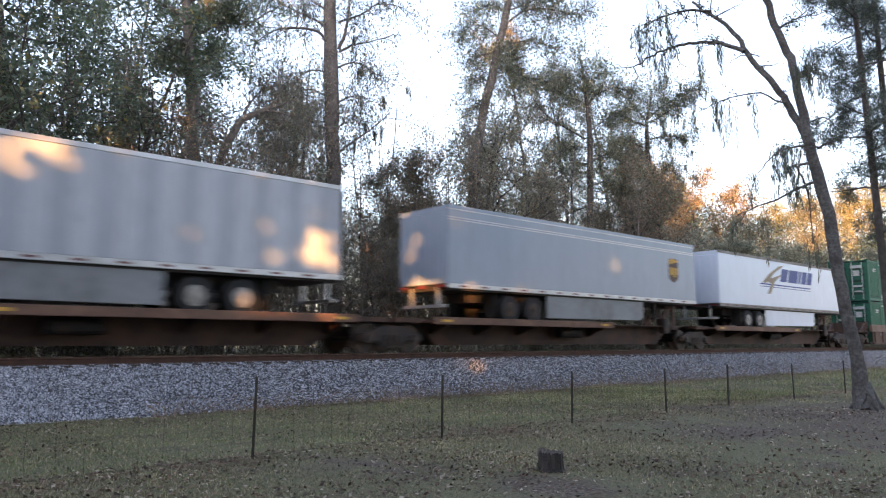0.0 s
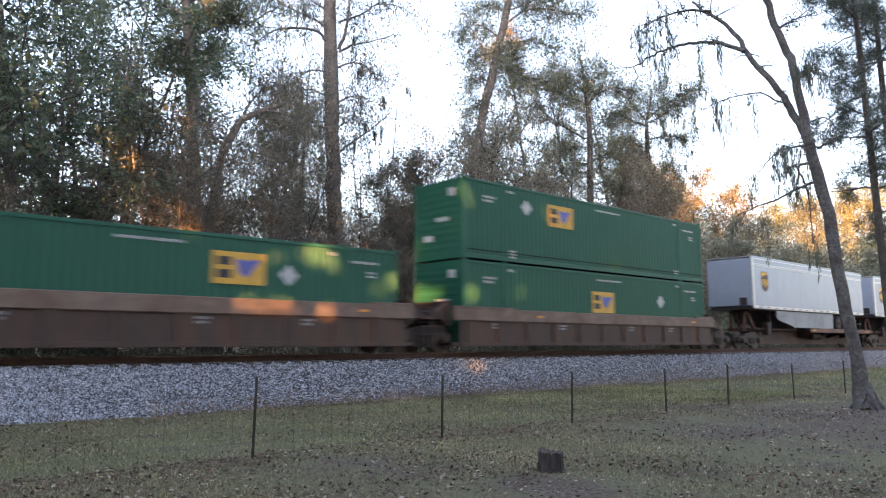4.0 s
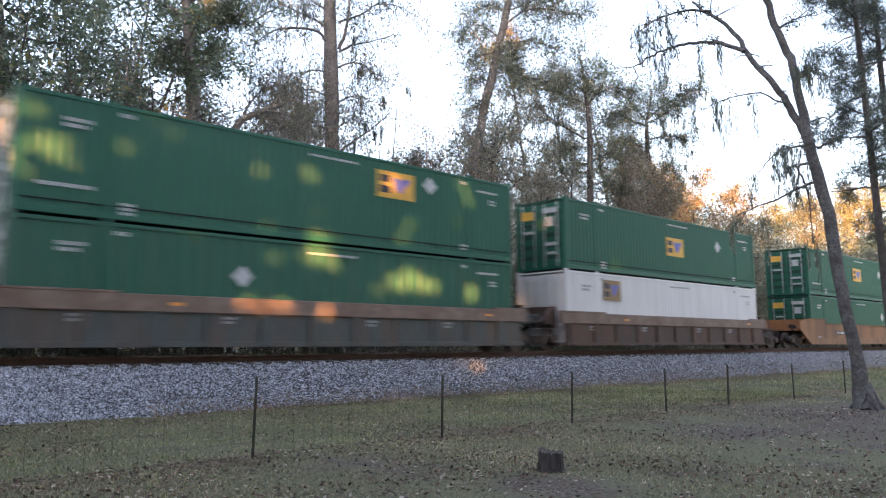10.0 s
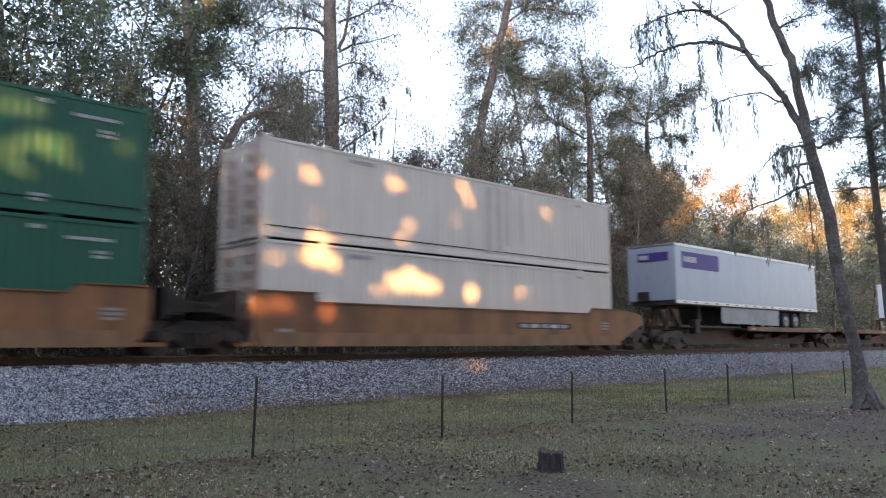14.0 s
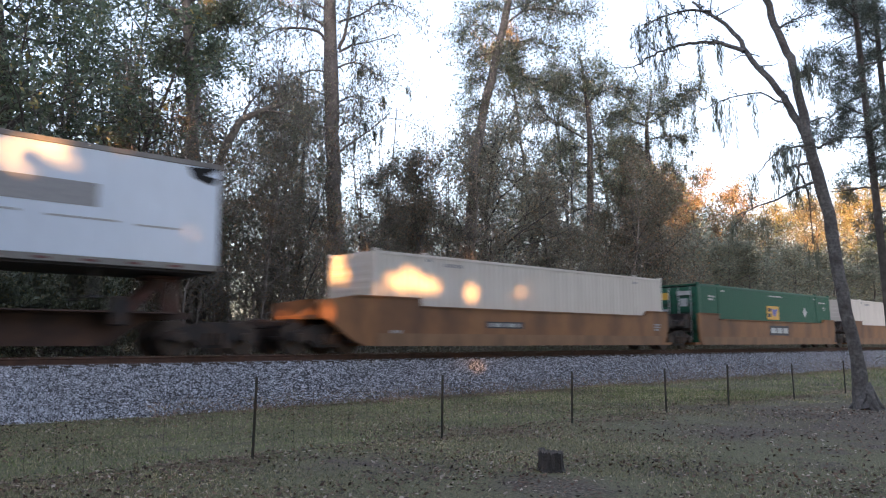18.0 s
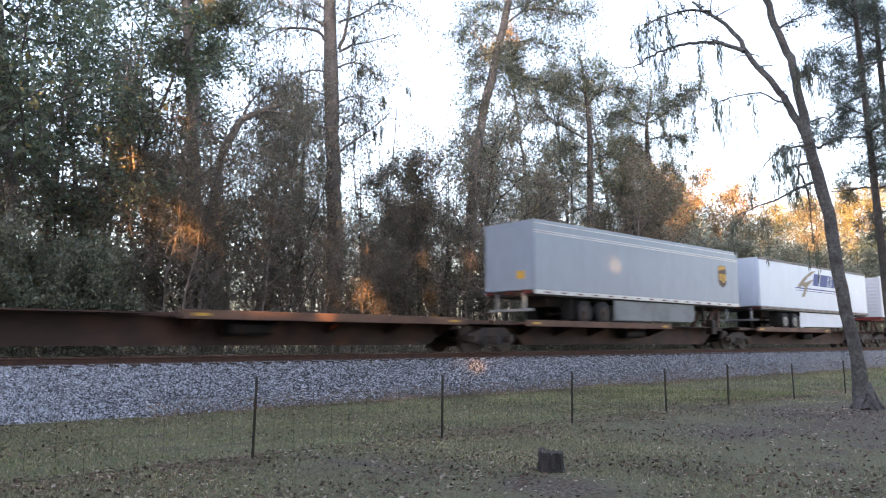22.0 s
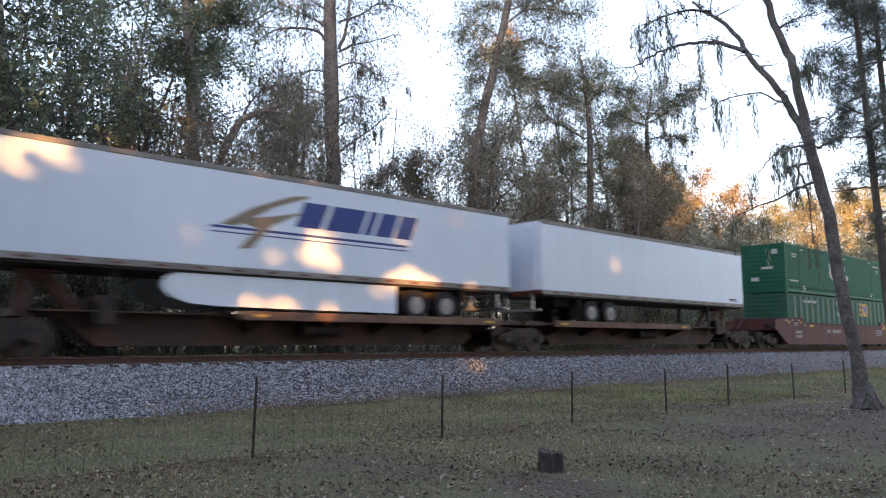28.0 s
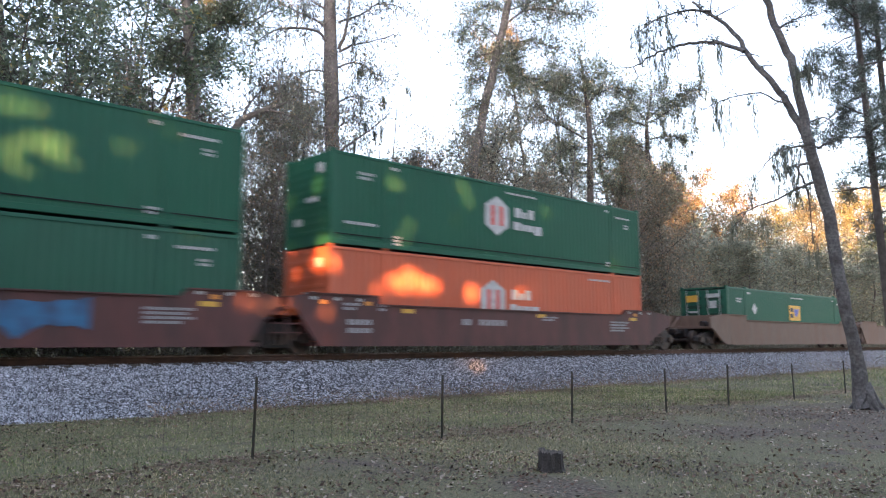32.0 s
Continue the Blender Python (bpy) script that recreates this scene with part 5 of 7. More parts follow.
# ------------------------------------------------------------------ grass and fallen leaves
def ground_cover():
    rg = np.random.default_rng(9)
    n = 400000
    d = 3.2 + 24.0 * rg.random(n) ** 0.85           # away from the eye
    d[:50000] = rg.uniform(22, 60, 50000)
    a = np.radians(rg.uniform(8, 76, n))
    a[:50000] = np.radians(rg.uniform(55, 80, 50000))
    x, y = d * np.sin(a), d * np.cos(a)
    patch = np.array([noise.noise((float(i) * 0.28, float(j) * 0.28, 5.0)) + 0.5 * noise.noise((float(i) * 0.9, float(j) * 0.9, 8.0)) for i, j in zip(x, y)])
    lush = (y - 8.0) / 8.0 + patch * 1.1
    for cx, cy, reach in ((18.0, 4.6, 5.2), (6.7, 5.5, 0.7), (13.2, 6.7, 1.3)):
        lush -= 1.15 * np.clip(1.5 - np.hypot(x - cx, y - cy) / reach, 0, 1)
    keep = (y < 15.7) & (lush + rg.normal(0, 0.35, n) > -0.28)
    x, y = x[keep], y[keep]
    n = len(x)
    away = np.clip(np.hypot(x, y) / 16.0, 1.0, 3.0)
    z = np.array([ground_z(float(i), float(j)) for i, j in zip(x, y)])
    h = rg.uniform(0.012, 0.042, n) * away
    w = rg.uniform(0.003, 0.007, n) * away
    t = rg.random(n) * 6.283
    lx, ly = rg.normal(0, 0.025, n), rg.normal(0, 0.025, n)
    ux, uy = np.cos(t) * w, np.sin(t) * w
    v = np.stack([np.stack([x - ux, y - uy, z - 0.005], 1), np.stack([x + ux, y + uy, z - 0.005], 1), np.stack([x + lx, y + ly, z + h], 1)], 1).reshape(-1, 3)
    beyond = y > 9.7 + 0.4 * np.sin(x * 0.8)
    for name, pick, mat, label in (
            ("grass", ~beyond, leafy("short_lawn_grass", (0.052, 0.06, 0.022), (0.22, 0.22, 0.085), (0.47, 0.375, 0.24), 0.36, 0.6, 0.12), "short patchy autumn grass on the lawn"),
            ("verge_grass", beyond, leafy("green_verge_grass", (0.046, 0.066, 0.02), (0.195, 0.235, 0.075), (0.45, 0.37, 0.23), 0.28, 0.6, 0.12), "greener short grass between the fence and the ballast")):
        tri_v = v.reshape(-1, 3, 3)[pick].reshape(-1, 3)
        k = len(tri_v) // 3
        me = bpy.data.meshes.new(name)
        me.vertices.add(k * 3)
        me.vertices.foreach_set("co", tri_v.astype(np.float32).ravel())
        me.loops.add(k * 3)
        me.loops.foreach_set("vertex_index", np.arange(k * 3, dtype=np.int32))
        me.polygons.add(k)
        me.polygons.foreach_set("loop_start", np.arange(0, k * 3, 3, dtype=np.int32))
        me.materials.append(mat)
        me.update(calc_edges=True)
        tagged(new(name, me), label, "grass", kind="stuff")
    # dry straw along the toe of the ballast and in drifts by the fence
    m_straw = leafy("dry_red_brown_straw", (0.10, 0.065, 0.05), (0.25, 0.175, 0.13), (0.17, 0.17, 0.10), 0.2, 0.8, 0.2)
    n = 26000
    x = 6.0 + 70.0 * rg.random(n) ** 1.3
    y = 15.75 + 0.33 * rg.normal(0, 1, n) + 0.7 * np.clip((x - 14) / 20, 0, 1) * rg.normal(0, 1, n)
    few = rg.random(n) < np.clip((x - 3.0) / 10.0, 0.25, 1.0)
    pts = [(float(i), float(j), max(ground_z(float(i), float(j)), bed_z(float(j))) + 0.04) for i, j in zip(x[few], y[few])]
    tagged(leaf_mesh("dry_grass", pts, 1, (0, 0, 0.02), 0.13, 0.09, m_straw, None, rg), "reddish dry grass along the foot of the ballast", "dry grass", kind="stuff")
    n = 16000
    x = rg.uniform(1.0, 30.0, n)
    y = 9.55 + 0.28 * rg.normal(0, 1, n)
    heap = np.array([noise.noise((float(i) * 0.55, float(j) * 0.8, 21.0)) for i, j in zip(x, y)]) + rg.normal(0, 0.12, n) > 0.05
    pts = [(float(i), float(j), ground_z(float(i), float(j)) + 0.02) for i, j in zip(x[heap], y[heap])]
    tagged(leaf_mesh("pine_straw", pts, 1, (0, 0, 0.012), 0.11, 0.1, m_straw, None, rg, 0.0, True), "drifts of fallen brown pine straw along the fence", "pine straw", kind="stuff")
    # fallen leaves
    n = 62000
    d = 3.0 + 22.0 * rg.random(n) ** 0.85
    a = np.radians(rg.uniform(8, 76, n))
    x, y = d * np.sin(a), d * np.cos(a)
    drift = np.array([noise.noise((float(i) * 0.5, float(j) * 0.5, 15.0)) for i, j in zip(x, y)])
    lane = np.exp(-((y - 9.6) / 0.5) ** 2) + np.exp(-((y - 15.4) / 0.35) ** 2)
    ok = (y < 15.9) & (drift + 0.75 * lane + rg.normal(0, 0.3, n) > 0.06)
    pts = [(float(i), float(j), ground_z(float(i), float(j)) + 0.022) for i, j in zip(x[ok], y[ok])]
    leaf_mesh("fallen_leaves", pts, 1, (0, 0, 0.006), 0.055, 0.6, leafy("fallen_brown_leaf", (0.03, 0.021, 0.016), (0.21, 0.125, 0.08), (0.42, 0.34, 0.27), 0.14, 0.8, 0.08), None, rg, 0.0, True)
    tagged(bpy.data.objects["fallen_leaves"], "scattered dry brown leaves on the lawn", "fallen leaves", kind="stuff")
# ------------------------------------------------------------------ trees
m_bark = painted("grey_brown_bark", (0.12, 0.106, 0.096), 0.95, 0, 0.4, 5, (0.06, 0.052, 0.046), 0.6, 1.6, 1, 0.5, 9)
m_pinebark = painted("scaly_pine_bark", (0.20, 0.178, 0.162), 0.95, 0, 0.4, 6, (0.07, 0.06, 0.054), 0.6, 2.2, 1, 0.5, 8)
m_twig = painted("dry_twig", (0.24, 0.205, 0.175), 0.9, 0, 0.3, 5)
m_leaf_dark = leafy("dark_evergreen_leaf", (0.04, 0.056, 0.04), (0.105, 0.132, 0.085), (0.19, 0.16, 0.06), 0.05, 0.32)
m_leaf_olive = leafy("olive_oak_leaf", (0.07, 0.08, 0.055), (0.15, 0.16, 0.105), (0.22, 0.16, 0.08), 0.08, 0.5)
m_leaf_rust = leafy("rusty_autumn_leaf", (0.10, 0.08, 0.055), (0.19, 0.13, 0.08), (0.11, 0.115, 0.075), 0.35, 0.6, 0.26)
m_leaf_near = leafy("small_dark_oak_leaf", (0.05, 0.055, 0.045), (0.11, 0.115, 0.09), None, 0.0, 0.5, 0.25)
m_leaf_oak = leafy("grey_green_oak_leaf", (0.085, 0.084, 0.068), (0.165, 0.16, 0.122), (0.2, 0.155, 0.10), 0.16, 0.5)
m_leaf_cedar = leafy("dull_cedar_spray", (0.066, 0.063, 0.052), (0.13, 0.125, 0.095), (0.18, 0.12, 0.08), 0.22, 0.6)
m_needle = leafy("pine_needles", (0.06, 0.075, 0.05), (0.13, 0.15, 0.09), (0.16, 0.14, 0.08), 0.05, 0.5)
m_leaf_brown = leafy("dry_russet_leaf", (0.075, 0.055, 0.04), (0.145, 0.10, 0.064), (0.09, 0.095, 0.065), 0.4, 0.6)
m_leaf_gold = leafy("autumn_gold_leaf", (0.10, 0.112, 0.06), (0.19, 0.195, 0.095), (0.17, 0.13, 0.07), 0.25, 0.6, 0.26)
m_leaf_far = leafy("pale_grey_green_leaf", (0.07, 0.077, 0.062), (0.14, 0.148, 0.112), (0.17, 0.135, 0.09), 0.12, 0.6)
m_leaf_shrub = leafy("glossy_shrub_leaf", (0.075, 0.085, 0.062), (0.155, 0.168, 0.115), (0.17, 0.14, 0.07), 0.08, 0.35)
m_needle_near = leafy("dark_pine_needles", (0.05, 0.062, 0.052), (0.105, 0.125, 0.10), None, 0.0, 0.5, 0.18)
m_oakbark = painted("lichen_grey_oak_bark", (0.15, 0.14, 0.132), 0.95, 0, 0.55, 14, (0.055, 0.047, 0.042), 0.75, 3.2, 1, 0.8, 22)
m_weeds = leafy("dry_weeds", (0.055, 0.052, 0.038), (0.12, 0.108, 0.075), (0.2, 0.17, 0.13), 0.15, 0.8, 0.15)
m_moss = leafy("hanging_grey_moss", (0.07, 0.075, 0.06), (0.13, 0.135, 0.105), None, 0.0, 0.9, 0.3)


def leaf_mesh(name, anchors, per, spread, size, slim, material, parent, rg, droop=0.0, lying=False):
    """Many small folded leaves scattered round the anchor points, one mesh."""
    A = np.repeat(np.asarray(anchors, float), per, 0)
    n = len(A)
    c = A + rg.normal(0, 1, (n, 3)) * np.asarray(spread)
    d = rg.normal(0, 1, (n, 3))
    d[:, 2] -= droop
    if lying:
        d[:, 2] *= 0.25
    d /= np.linalg.norm(d, axis=1)[:, None]
    e = np.cross(d, rg.normal(0, 1, (n, 3)))
    if lying:
        e = np.cross(d, np.array((0, 0, 1.0)) + rg.normal(0, 0.3, (n, 3)))
    e /= np.linalg.norm(e, axis=1)[:, None]
    nn = np.cross(d, e)
    s = (size * rg.uniform(0.6, 1.4, n))[:, None]
    v = np.stack([c - d * s * 0.5, c + e * s * slim * 0.5 + nn * s * 0.08, c + d * s * 0.5, c - e * s * slim * 0.5 + nn * s * 0.08], 1).reshape(-1, 3)
    me = bpy.data.meshes.new(name)
    me.vertices.add(n * 4)
    me.vertices.foreach_set("co", v.astype(np.float32).ravel())
    me.loops.add(n * 4)
    me.loops.foreach_set("vertex_index", np.arange(n * 4, dtype=np.int32))
    me.polygons.add(n)
    me.polygons.foreach_set("loop_start", np.arange(0, n * 4, 4, dtype=np.int32))
    me.materials.append(material)
    me.update(calc_edges=True)
    ob = new(name, me)
    ob.parent = parent
    return ob


class Wood:
    """Collects tubes of one tree."""

    def __init__(self):
        self.v, self.f = [], []

    def add(self, pts, radii, seg=6):
        v, f = tube(pts, radii, seg)
        o = len(self.v)
        self.v += v
        self.f += [tuple(i + o for i in q) for q in f]


def bent(rg, start, heading, length, steps, wander, lift=0.0):
    p, d, out = Vector(start), Vector(heading).normalized(), [Vector(start)]
    for _ in range(steps):
        d = (d + Vector(rg.normal(0, wander, 3)) + Vector((0, 0, lift))).normalized()
        p = p + d * (length / steps)
        out.append(p.copy())
    return out


def tree(name, label, seed, H, r0, crown0, reach, limbs, sub, leaf, bark=None, lean=(0, 0), limb_up=0.35, per=26, spread=0.45, size=0.14, slim=0.5, moss=0, droop=0.2, shape=1.0, top=0.25, dead=0, category="tree", wander=0.05, taper=0.86):
    """A tapered trunk with limbs, side branches and a crown of leaves round the branch ends."""
    rg = np.random.default_rng(seed)
    root = thing(name, label, category, "trees behind the track")
    w = Wood()
    steps = 12
    trunk = bent(rg, (0, 0, -0.3), (0, 0, 1), H, steps, wander, 0.06)
    for i, p in enumerate(trunk):
        p.x += lean[0] * H * i / steps
        p.y += lean[1] * H * i / steps
    radii = [r0 * (1.25 if i == 0 else 1.0) * (1 - taper * i / steps) for i in range(steps + 1)]
    w.add(trunk, radii, 10)
    anchors, moss_at = [], []

    def at(f):
        i = min(int(f * steps), steps - 1)
        return trunk[i].lerp(trunk[i + 1], f * steps - i), radii[i]
    for k in range(limbs + dead):
        isdead = k >= limbs
        f = crown0 + (0.98 - crown0) * (k + rg.random()) / limbs if not isdead else rg.uniform(0.25, max(crown0, 0.3))
        p, rr = at(min(f, 0.985))
        a = rg.random() * 6.283
        g = (f - crown0) / (1 - crown0) if not isdead else 0.3
        length = reach * (top + (1 - top) * (math.sin(math.pi * min(max(0.25 + 0.75 * g, 0), 1)) ** shape)) * rg.uniform(0.65, 1.2)
        if isdead:
            length = reach * rg.uniform(0.25, 0.6)
        br = bent(rg, p, (math.cos(a), math.sin(a), limb_up + 0.3 * rg.normal()), length, 6, 0.16, 0.03)
        lr = min(rr * 0.6, 0.02 + length * 0.014)
        w.add(br, [lr * (1 - 0.8 * i / 6) for i in range(7)], 4)
        for s in range(sub if not isdead else 3):
            i = rg.integers(1 if not isdead else 2, 7)
            q = br[i]
            h = (br[i] - br[i - 1]).normalized() + Vector(rg.normal(0, 0.7, 3))
            tw = bent(rg, q, h, length * rg.uniform(0.2, 0.45), 4, 0.22, 0.0)
            w.add(tw, [lr * 0.3 * (1 - 0.75 * j / 4) + 0.003 for j in range(5)], 3)
            if not isdead:
                anchors += tw[2:]
                if moss and rg.random() < moss:
                    moss_at.append(tw[3])
        if not isdead:
            anchors += br[4:]
    if not dead or limbs > 6:
        anchors += trunk[-2:]
    mesh_object("trunk", w.v, w.f, bark or m_bark, root, smooth=True)
    leaf_mesh("crown", [tuple(a) for a in anchors], per, spread, size, slim, leaf, root, rg, droop)
    if moss_at:
        hang_moss(root, moss_at, rg)
    return root


def hang_moss(root, places, rg, length=(0.5, 1.3), per=60):
    """Hanging moss: under each place a few wisps of thin drooping strips that taper to a tip."""
    pts = []
    for p in places:
        for _ in range(rg.integers(2, 5)):
            ln = rg.uniform(*length) * rg.uniform(0.5, 1.0)
            ox, oy = rg.normal(0, 0.09, 2)
            sway = rg.normal(0, 0.05, 2)
            for _ in range(per):
                f = rg.random()
                w = 0.05 * (1.0 - 0.8 * f)
                pts.append((p[0] + ox + sway[0] * f + rg.normal(0, w), p[1] + oy + sway[1] * f + rg.normal(0, w), p[2] - ln * f))
    leaf_mesh("moss", pts, 1, 0.01, 0.2, 0.09, m_moss, root, rg, 4.0)


class LimbedTree:
    """A tree grown limb by limb: x across, z up from the ground line, in metres; each limb carries leafy twigs."""

    def __init__(self, name, label, column, y, seed, group="trees behind the track", depth=0.45):
        self.rg = np.random.default_rng(seed)
        self.root = thing(name, label, "tree", group)
        a = YAW + math.atan((column - 784.0) / 1304.0)
        self.root.location = (y * math.tan(a), y, 0.0)
        self.root.rotation_euler = (0.0, 0.0, -a)
        self.wood, self.anchors, self.moss_at, self.depth = Wood(), [], [], depth

    def trunk(self, pts, radii):
        sway = self.rg.normal(0, 0.05, len(pts))
        self.stem = [Vector((x, s, z)) for (x, z), s in zip(pts, sway)]
        fine, rad = [], []
        for i in range(len(pts) - 1):
            for k in range(3):
                f = k / 3
                fine.append(self.stem[i].lerp(self.stem[i + 1], f) + Vector(self.rg.normal(0, 0.025, 3)))
                rad.append((radii[i] + (radii[i + 1] - radii[i]) * f) * self.rg.uniform(0.95, 1.06))
        self.wood.add(fine + [self.stem[-1]], rad + [radii[-1]], 12)

    def limb(self, pts, r, twigs, reach, moss=0.0):
        rg = self.rg
        span = sum(math.dist(a, b) for a, b in zip(pts, pts[1:]))
        out = rg.uniform(-self.depth, self.depth) * span
        knots = [pts[0]] + list(pts) + [pts[-1]]
        n = len(pts) - 1
        br = []
        for i in range(4 * n + 1):
            k = min(i // 4, n - 1)
            g = i / 4 - k
            p0, p1, p2, p3 = (Vector(q) for q in knots[k:k + 4])
            p = 0.5 * (2 * p1 + (p2 - p0) * g + (2 * p0 - 5 * p1 + 4 * p2 - p3) * g ** 2 + (3 * p1 - p0 - 3 * p2 + p3) * g ** 3)
            br.append(Vector((p.x, out * i / (4 * n), p.y)) + Vector(rg.normal(0, 0.012, 3)) * min(1.0, span * 0.3))
        m = len(br) - 1
        self.wood.add(br, [r * (1 - 0.7 * i / m) for i in range(m + 1)], 7)
        for _ in range(twigs):
            i = min(int(rg.uniform(0.2, 1.02) * m), m)
            along = (br[i] - br[max(i - 1, 0)])
            along = along.normalized() if along.length > 1e-6 else Vector((0, 0, 1))
            tw = bent(rg, br[i], along * 0.5 + Vector(rg.normal(0, 0.75, 3)), 2.0 * reach * rg.uniform(0.35, 1.2), 4, 0.3, -0.03)
            w = min(0.3 * r, 0.02) + 0.003
            self.wood.add(tw, [w * (1 - 0.8 * j / 4) + 0.002 for j in range(5)], 3)
            self.anchors += tw[1:]
            if moss and rg.random() < moss:
                self.moss_at.append(tw[3])

    def finish(self, bark, leaf, per, spread, size, slim, droop=0.3, moss=(0.4, 1.4), strands=60):
        mesh_object("trunk", self.wood.v, self.wood.f, bark, self.root, smooth=True)
        leaf_mesh("crown", [tuple(a) for a in self.anchors], per, spread, size, slim, leaf, self.root, self.rg, droop)
        if self.moss_at:
            hang_moss(self.root, self.moss_at, self.rg, moss, strands)
        return self.root


YAW = radians(42.11)


def prototypes():
    P = {}
    P["magnolia"] = tree("magnolia_tree", "dense dark magnolia with large glossy leaves", 3, 21, 0.22, 0.25, 4.0, 48, 6, m_leaf_dark, per=10, top=0.75, spread=0.24, size=0.225, slim=0.42, droop=0.1)
    P["magnolia_b"] = tree("magnolia_tree", "dark magnolia with an open crown of glossy leaves", 33, 17, 0.15, 0.35, 3.2, 30, 6, m_leaf_dark, per=10, top=0.55, spread=0.24, size=0.21, slim=0.42, droop=0.1)
    P["dome"] = tree("oak_tree", "domed live oak, dense fine dark foliage down to the ground", 52, 12.4, 0.2, 0.1, 4.6, 60, 8, m_leaf_oak, per=16, top=0.3, shape=0.7, spread=(0.34, 0.34, 0.3), size=0.155, slim=0.45, droop=0.6, limb_up=0.5)
    P["column"] = tree("vine_clad_tree", "narrow tree smothered in dark hanging vines", 53, 13.0, 0.1, 0.08, 1.5, 38, 6, m_leaf_cedar, per=14, top=0.5, spread=(0.18, 0.18, 0.34), size=0.15, slim=0.42, droop=1.2, limb_up=0.6)
    P["oak"] = tree("oak_tree", "grey-green live oak with fine foliage and hanging moss", 4, 18, 0.2, 0.26, 4.4, 36, 8, m_leaf_oak, per=17, spread=(0.22, 0.22, 0.34), size=0.2, slim=0.26, moss=0.12, droop=1.4)
    P["oak_b"] = tree("oak_tree", "tall thin-crowned oak with hanging moss", 24, 21, 0.2, 0.35, 4.6, 26, 6, m_leaf_oak, per=19, spread=(0.22, 0.22, 0.3), size=0.22, slim=0.28, moss=0.14, droop=1.2)
    P["cedar"] = tree("cedar_tree", "bushy dark cedar with dull sprays", 5, 11, 0.13, 0.12, 2.9, 40, 7, m_leaf_cedar, per=14, spread=0.32, size=0.16, slim=0.4, limb_up=0.5)
    P["sapling"] = tree("sapling", "thin brown sapling with sparse russet leaves", 6, 8, 0.05, 0.2, 1.6, 18, 6, m_leaf_brown, per=3, spread=0.25, size=0.11, slim=0.5, limb_up=0.7, wander=0.09)
    P["thicket"] = tree("sapling", "tangled grey-brown sapling with hardly any leaves", 26, 10, 0.06, 0.15, 2.0, 26, 8, m_leaf_cedar, m_twig, per=2, spread=0.25, size=0.12, slim=0.5, limb_up=0.9, wander=0.09)
    P["tangle"] = tree("bare_tree", "leafless grey tree of tangled thin branches", 61, 13, 0.09, 0.2, 2.6, 40, 10, m_leaf_cedar, m_twig, per=2, spread=0.2, size=0.12, slim=0.5, limb_up=0.35, wander=0.06)
    P["shrub"] = tree("shrub", "leafy green shrub beside the track", 7, 3.2, 0.04, 0.05, 1.7, 22, 7, m_leaf_shrub, per=12, spread=0.2, size=0.115, slim=0.5, limb_up=0.7, category="shrub")
    P["gold"] = tree("autumn_tree", "distant tree with golden autumn leaves", 8, 22, 0.22, 0.25, 4.6, 36, 7, m_leaf_gold, top=0.6, per=16, spread=0.5, size=0.26, slim=0.6)
    P["russet"] = tree("autumn_tree", "distant tree with russet brown leaves", 9, 20, 0.2, 0.2, 4.4, 36, 7, m_leaf_rust, top=0.6, per=15, spread=0.5, size=0.26, slim=0.6)
    P["far_green"] = tree("evergreen_tree", "distant grey-green evergreen tree, dull foliage", 29, 20, 0.2, 0.15, 4.6, 28, 7, m_leaf_far, per=15, spread=0.5, size=0.26, slim=0.6)
    return P


P = prototypes()
rt = random.Random(12)
FIRST = set()


def grow(kind, column, y, scale=1.0, tall=1.0, turn=None):
    turn = rt.random() * 6.283 if turn is None else turn
    if kind not in FIRST:
        FIRST.add(kind)
        a = YAW + math.atan((column - 784.0) / 1304.0)
        x = y * math.tan(a)
        P[kind].matrix_basis = Matrix.LocRotScale((x, y, ground_z(x, y) - 0.05), Euler((0, 0, turn)), (scale, scale, scale * tall))
        return P[kind]
    ob = P[kind]
    a = YAW + math.atan((column - 784.0) / 1304.0)
    x = y * math.tan(a)
    s0 = ob.scale.copy()
    return copy_thing(ob, Matrix.LocRotScale((x, y, ground_z(x, y) - 0.05), Euler((0, 0, turn)), (scale / s0.x, scale / s0.y, scale * tall / s0.z)))


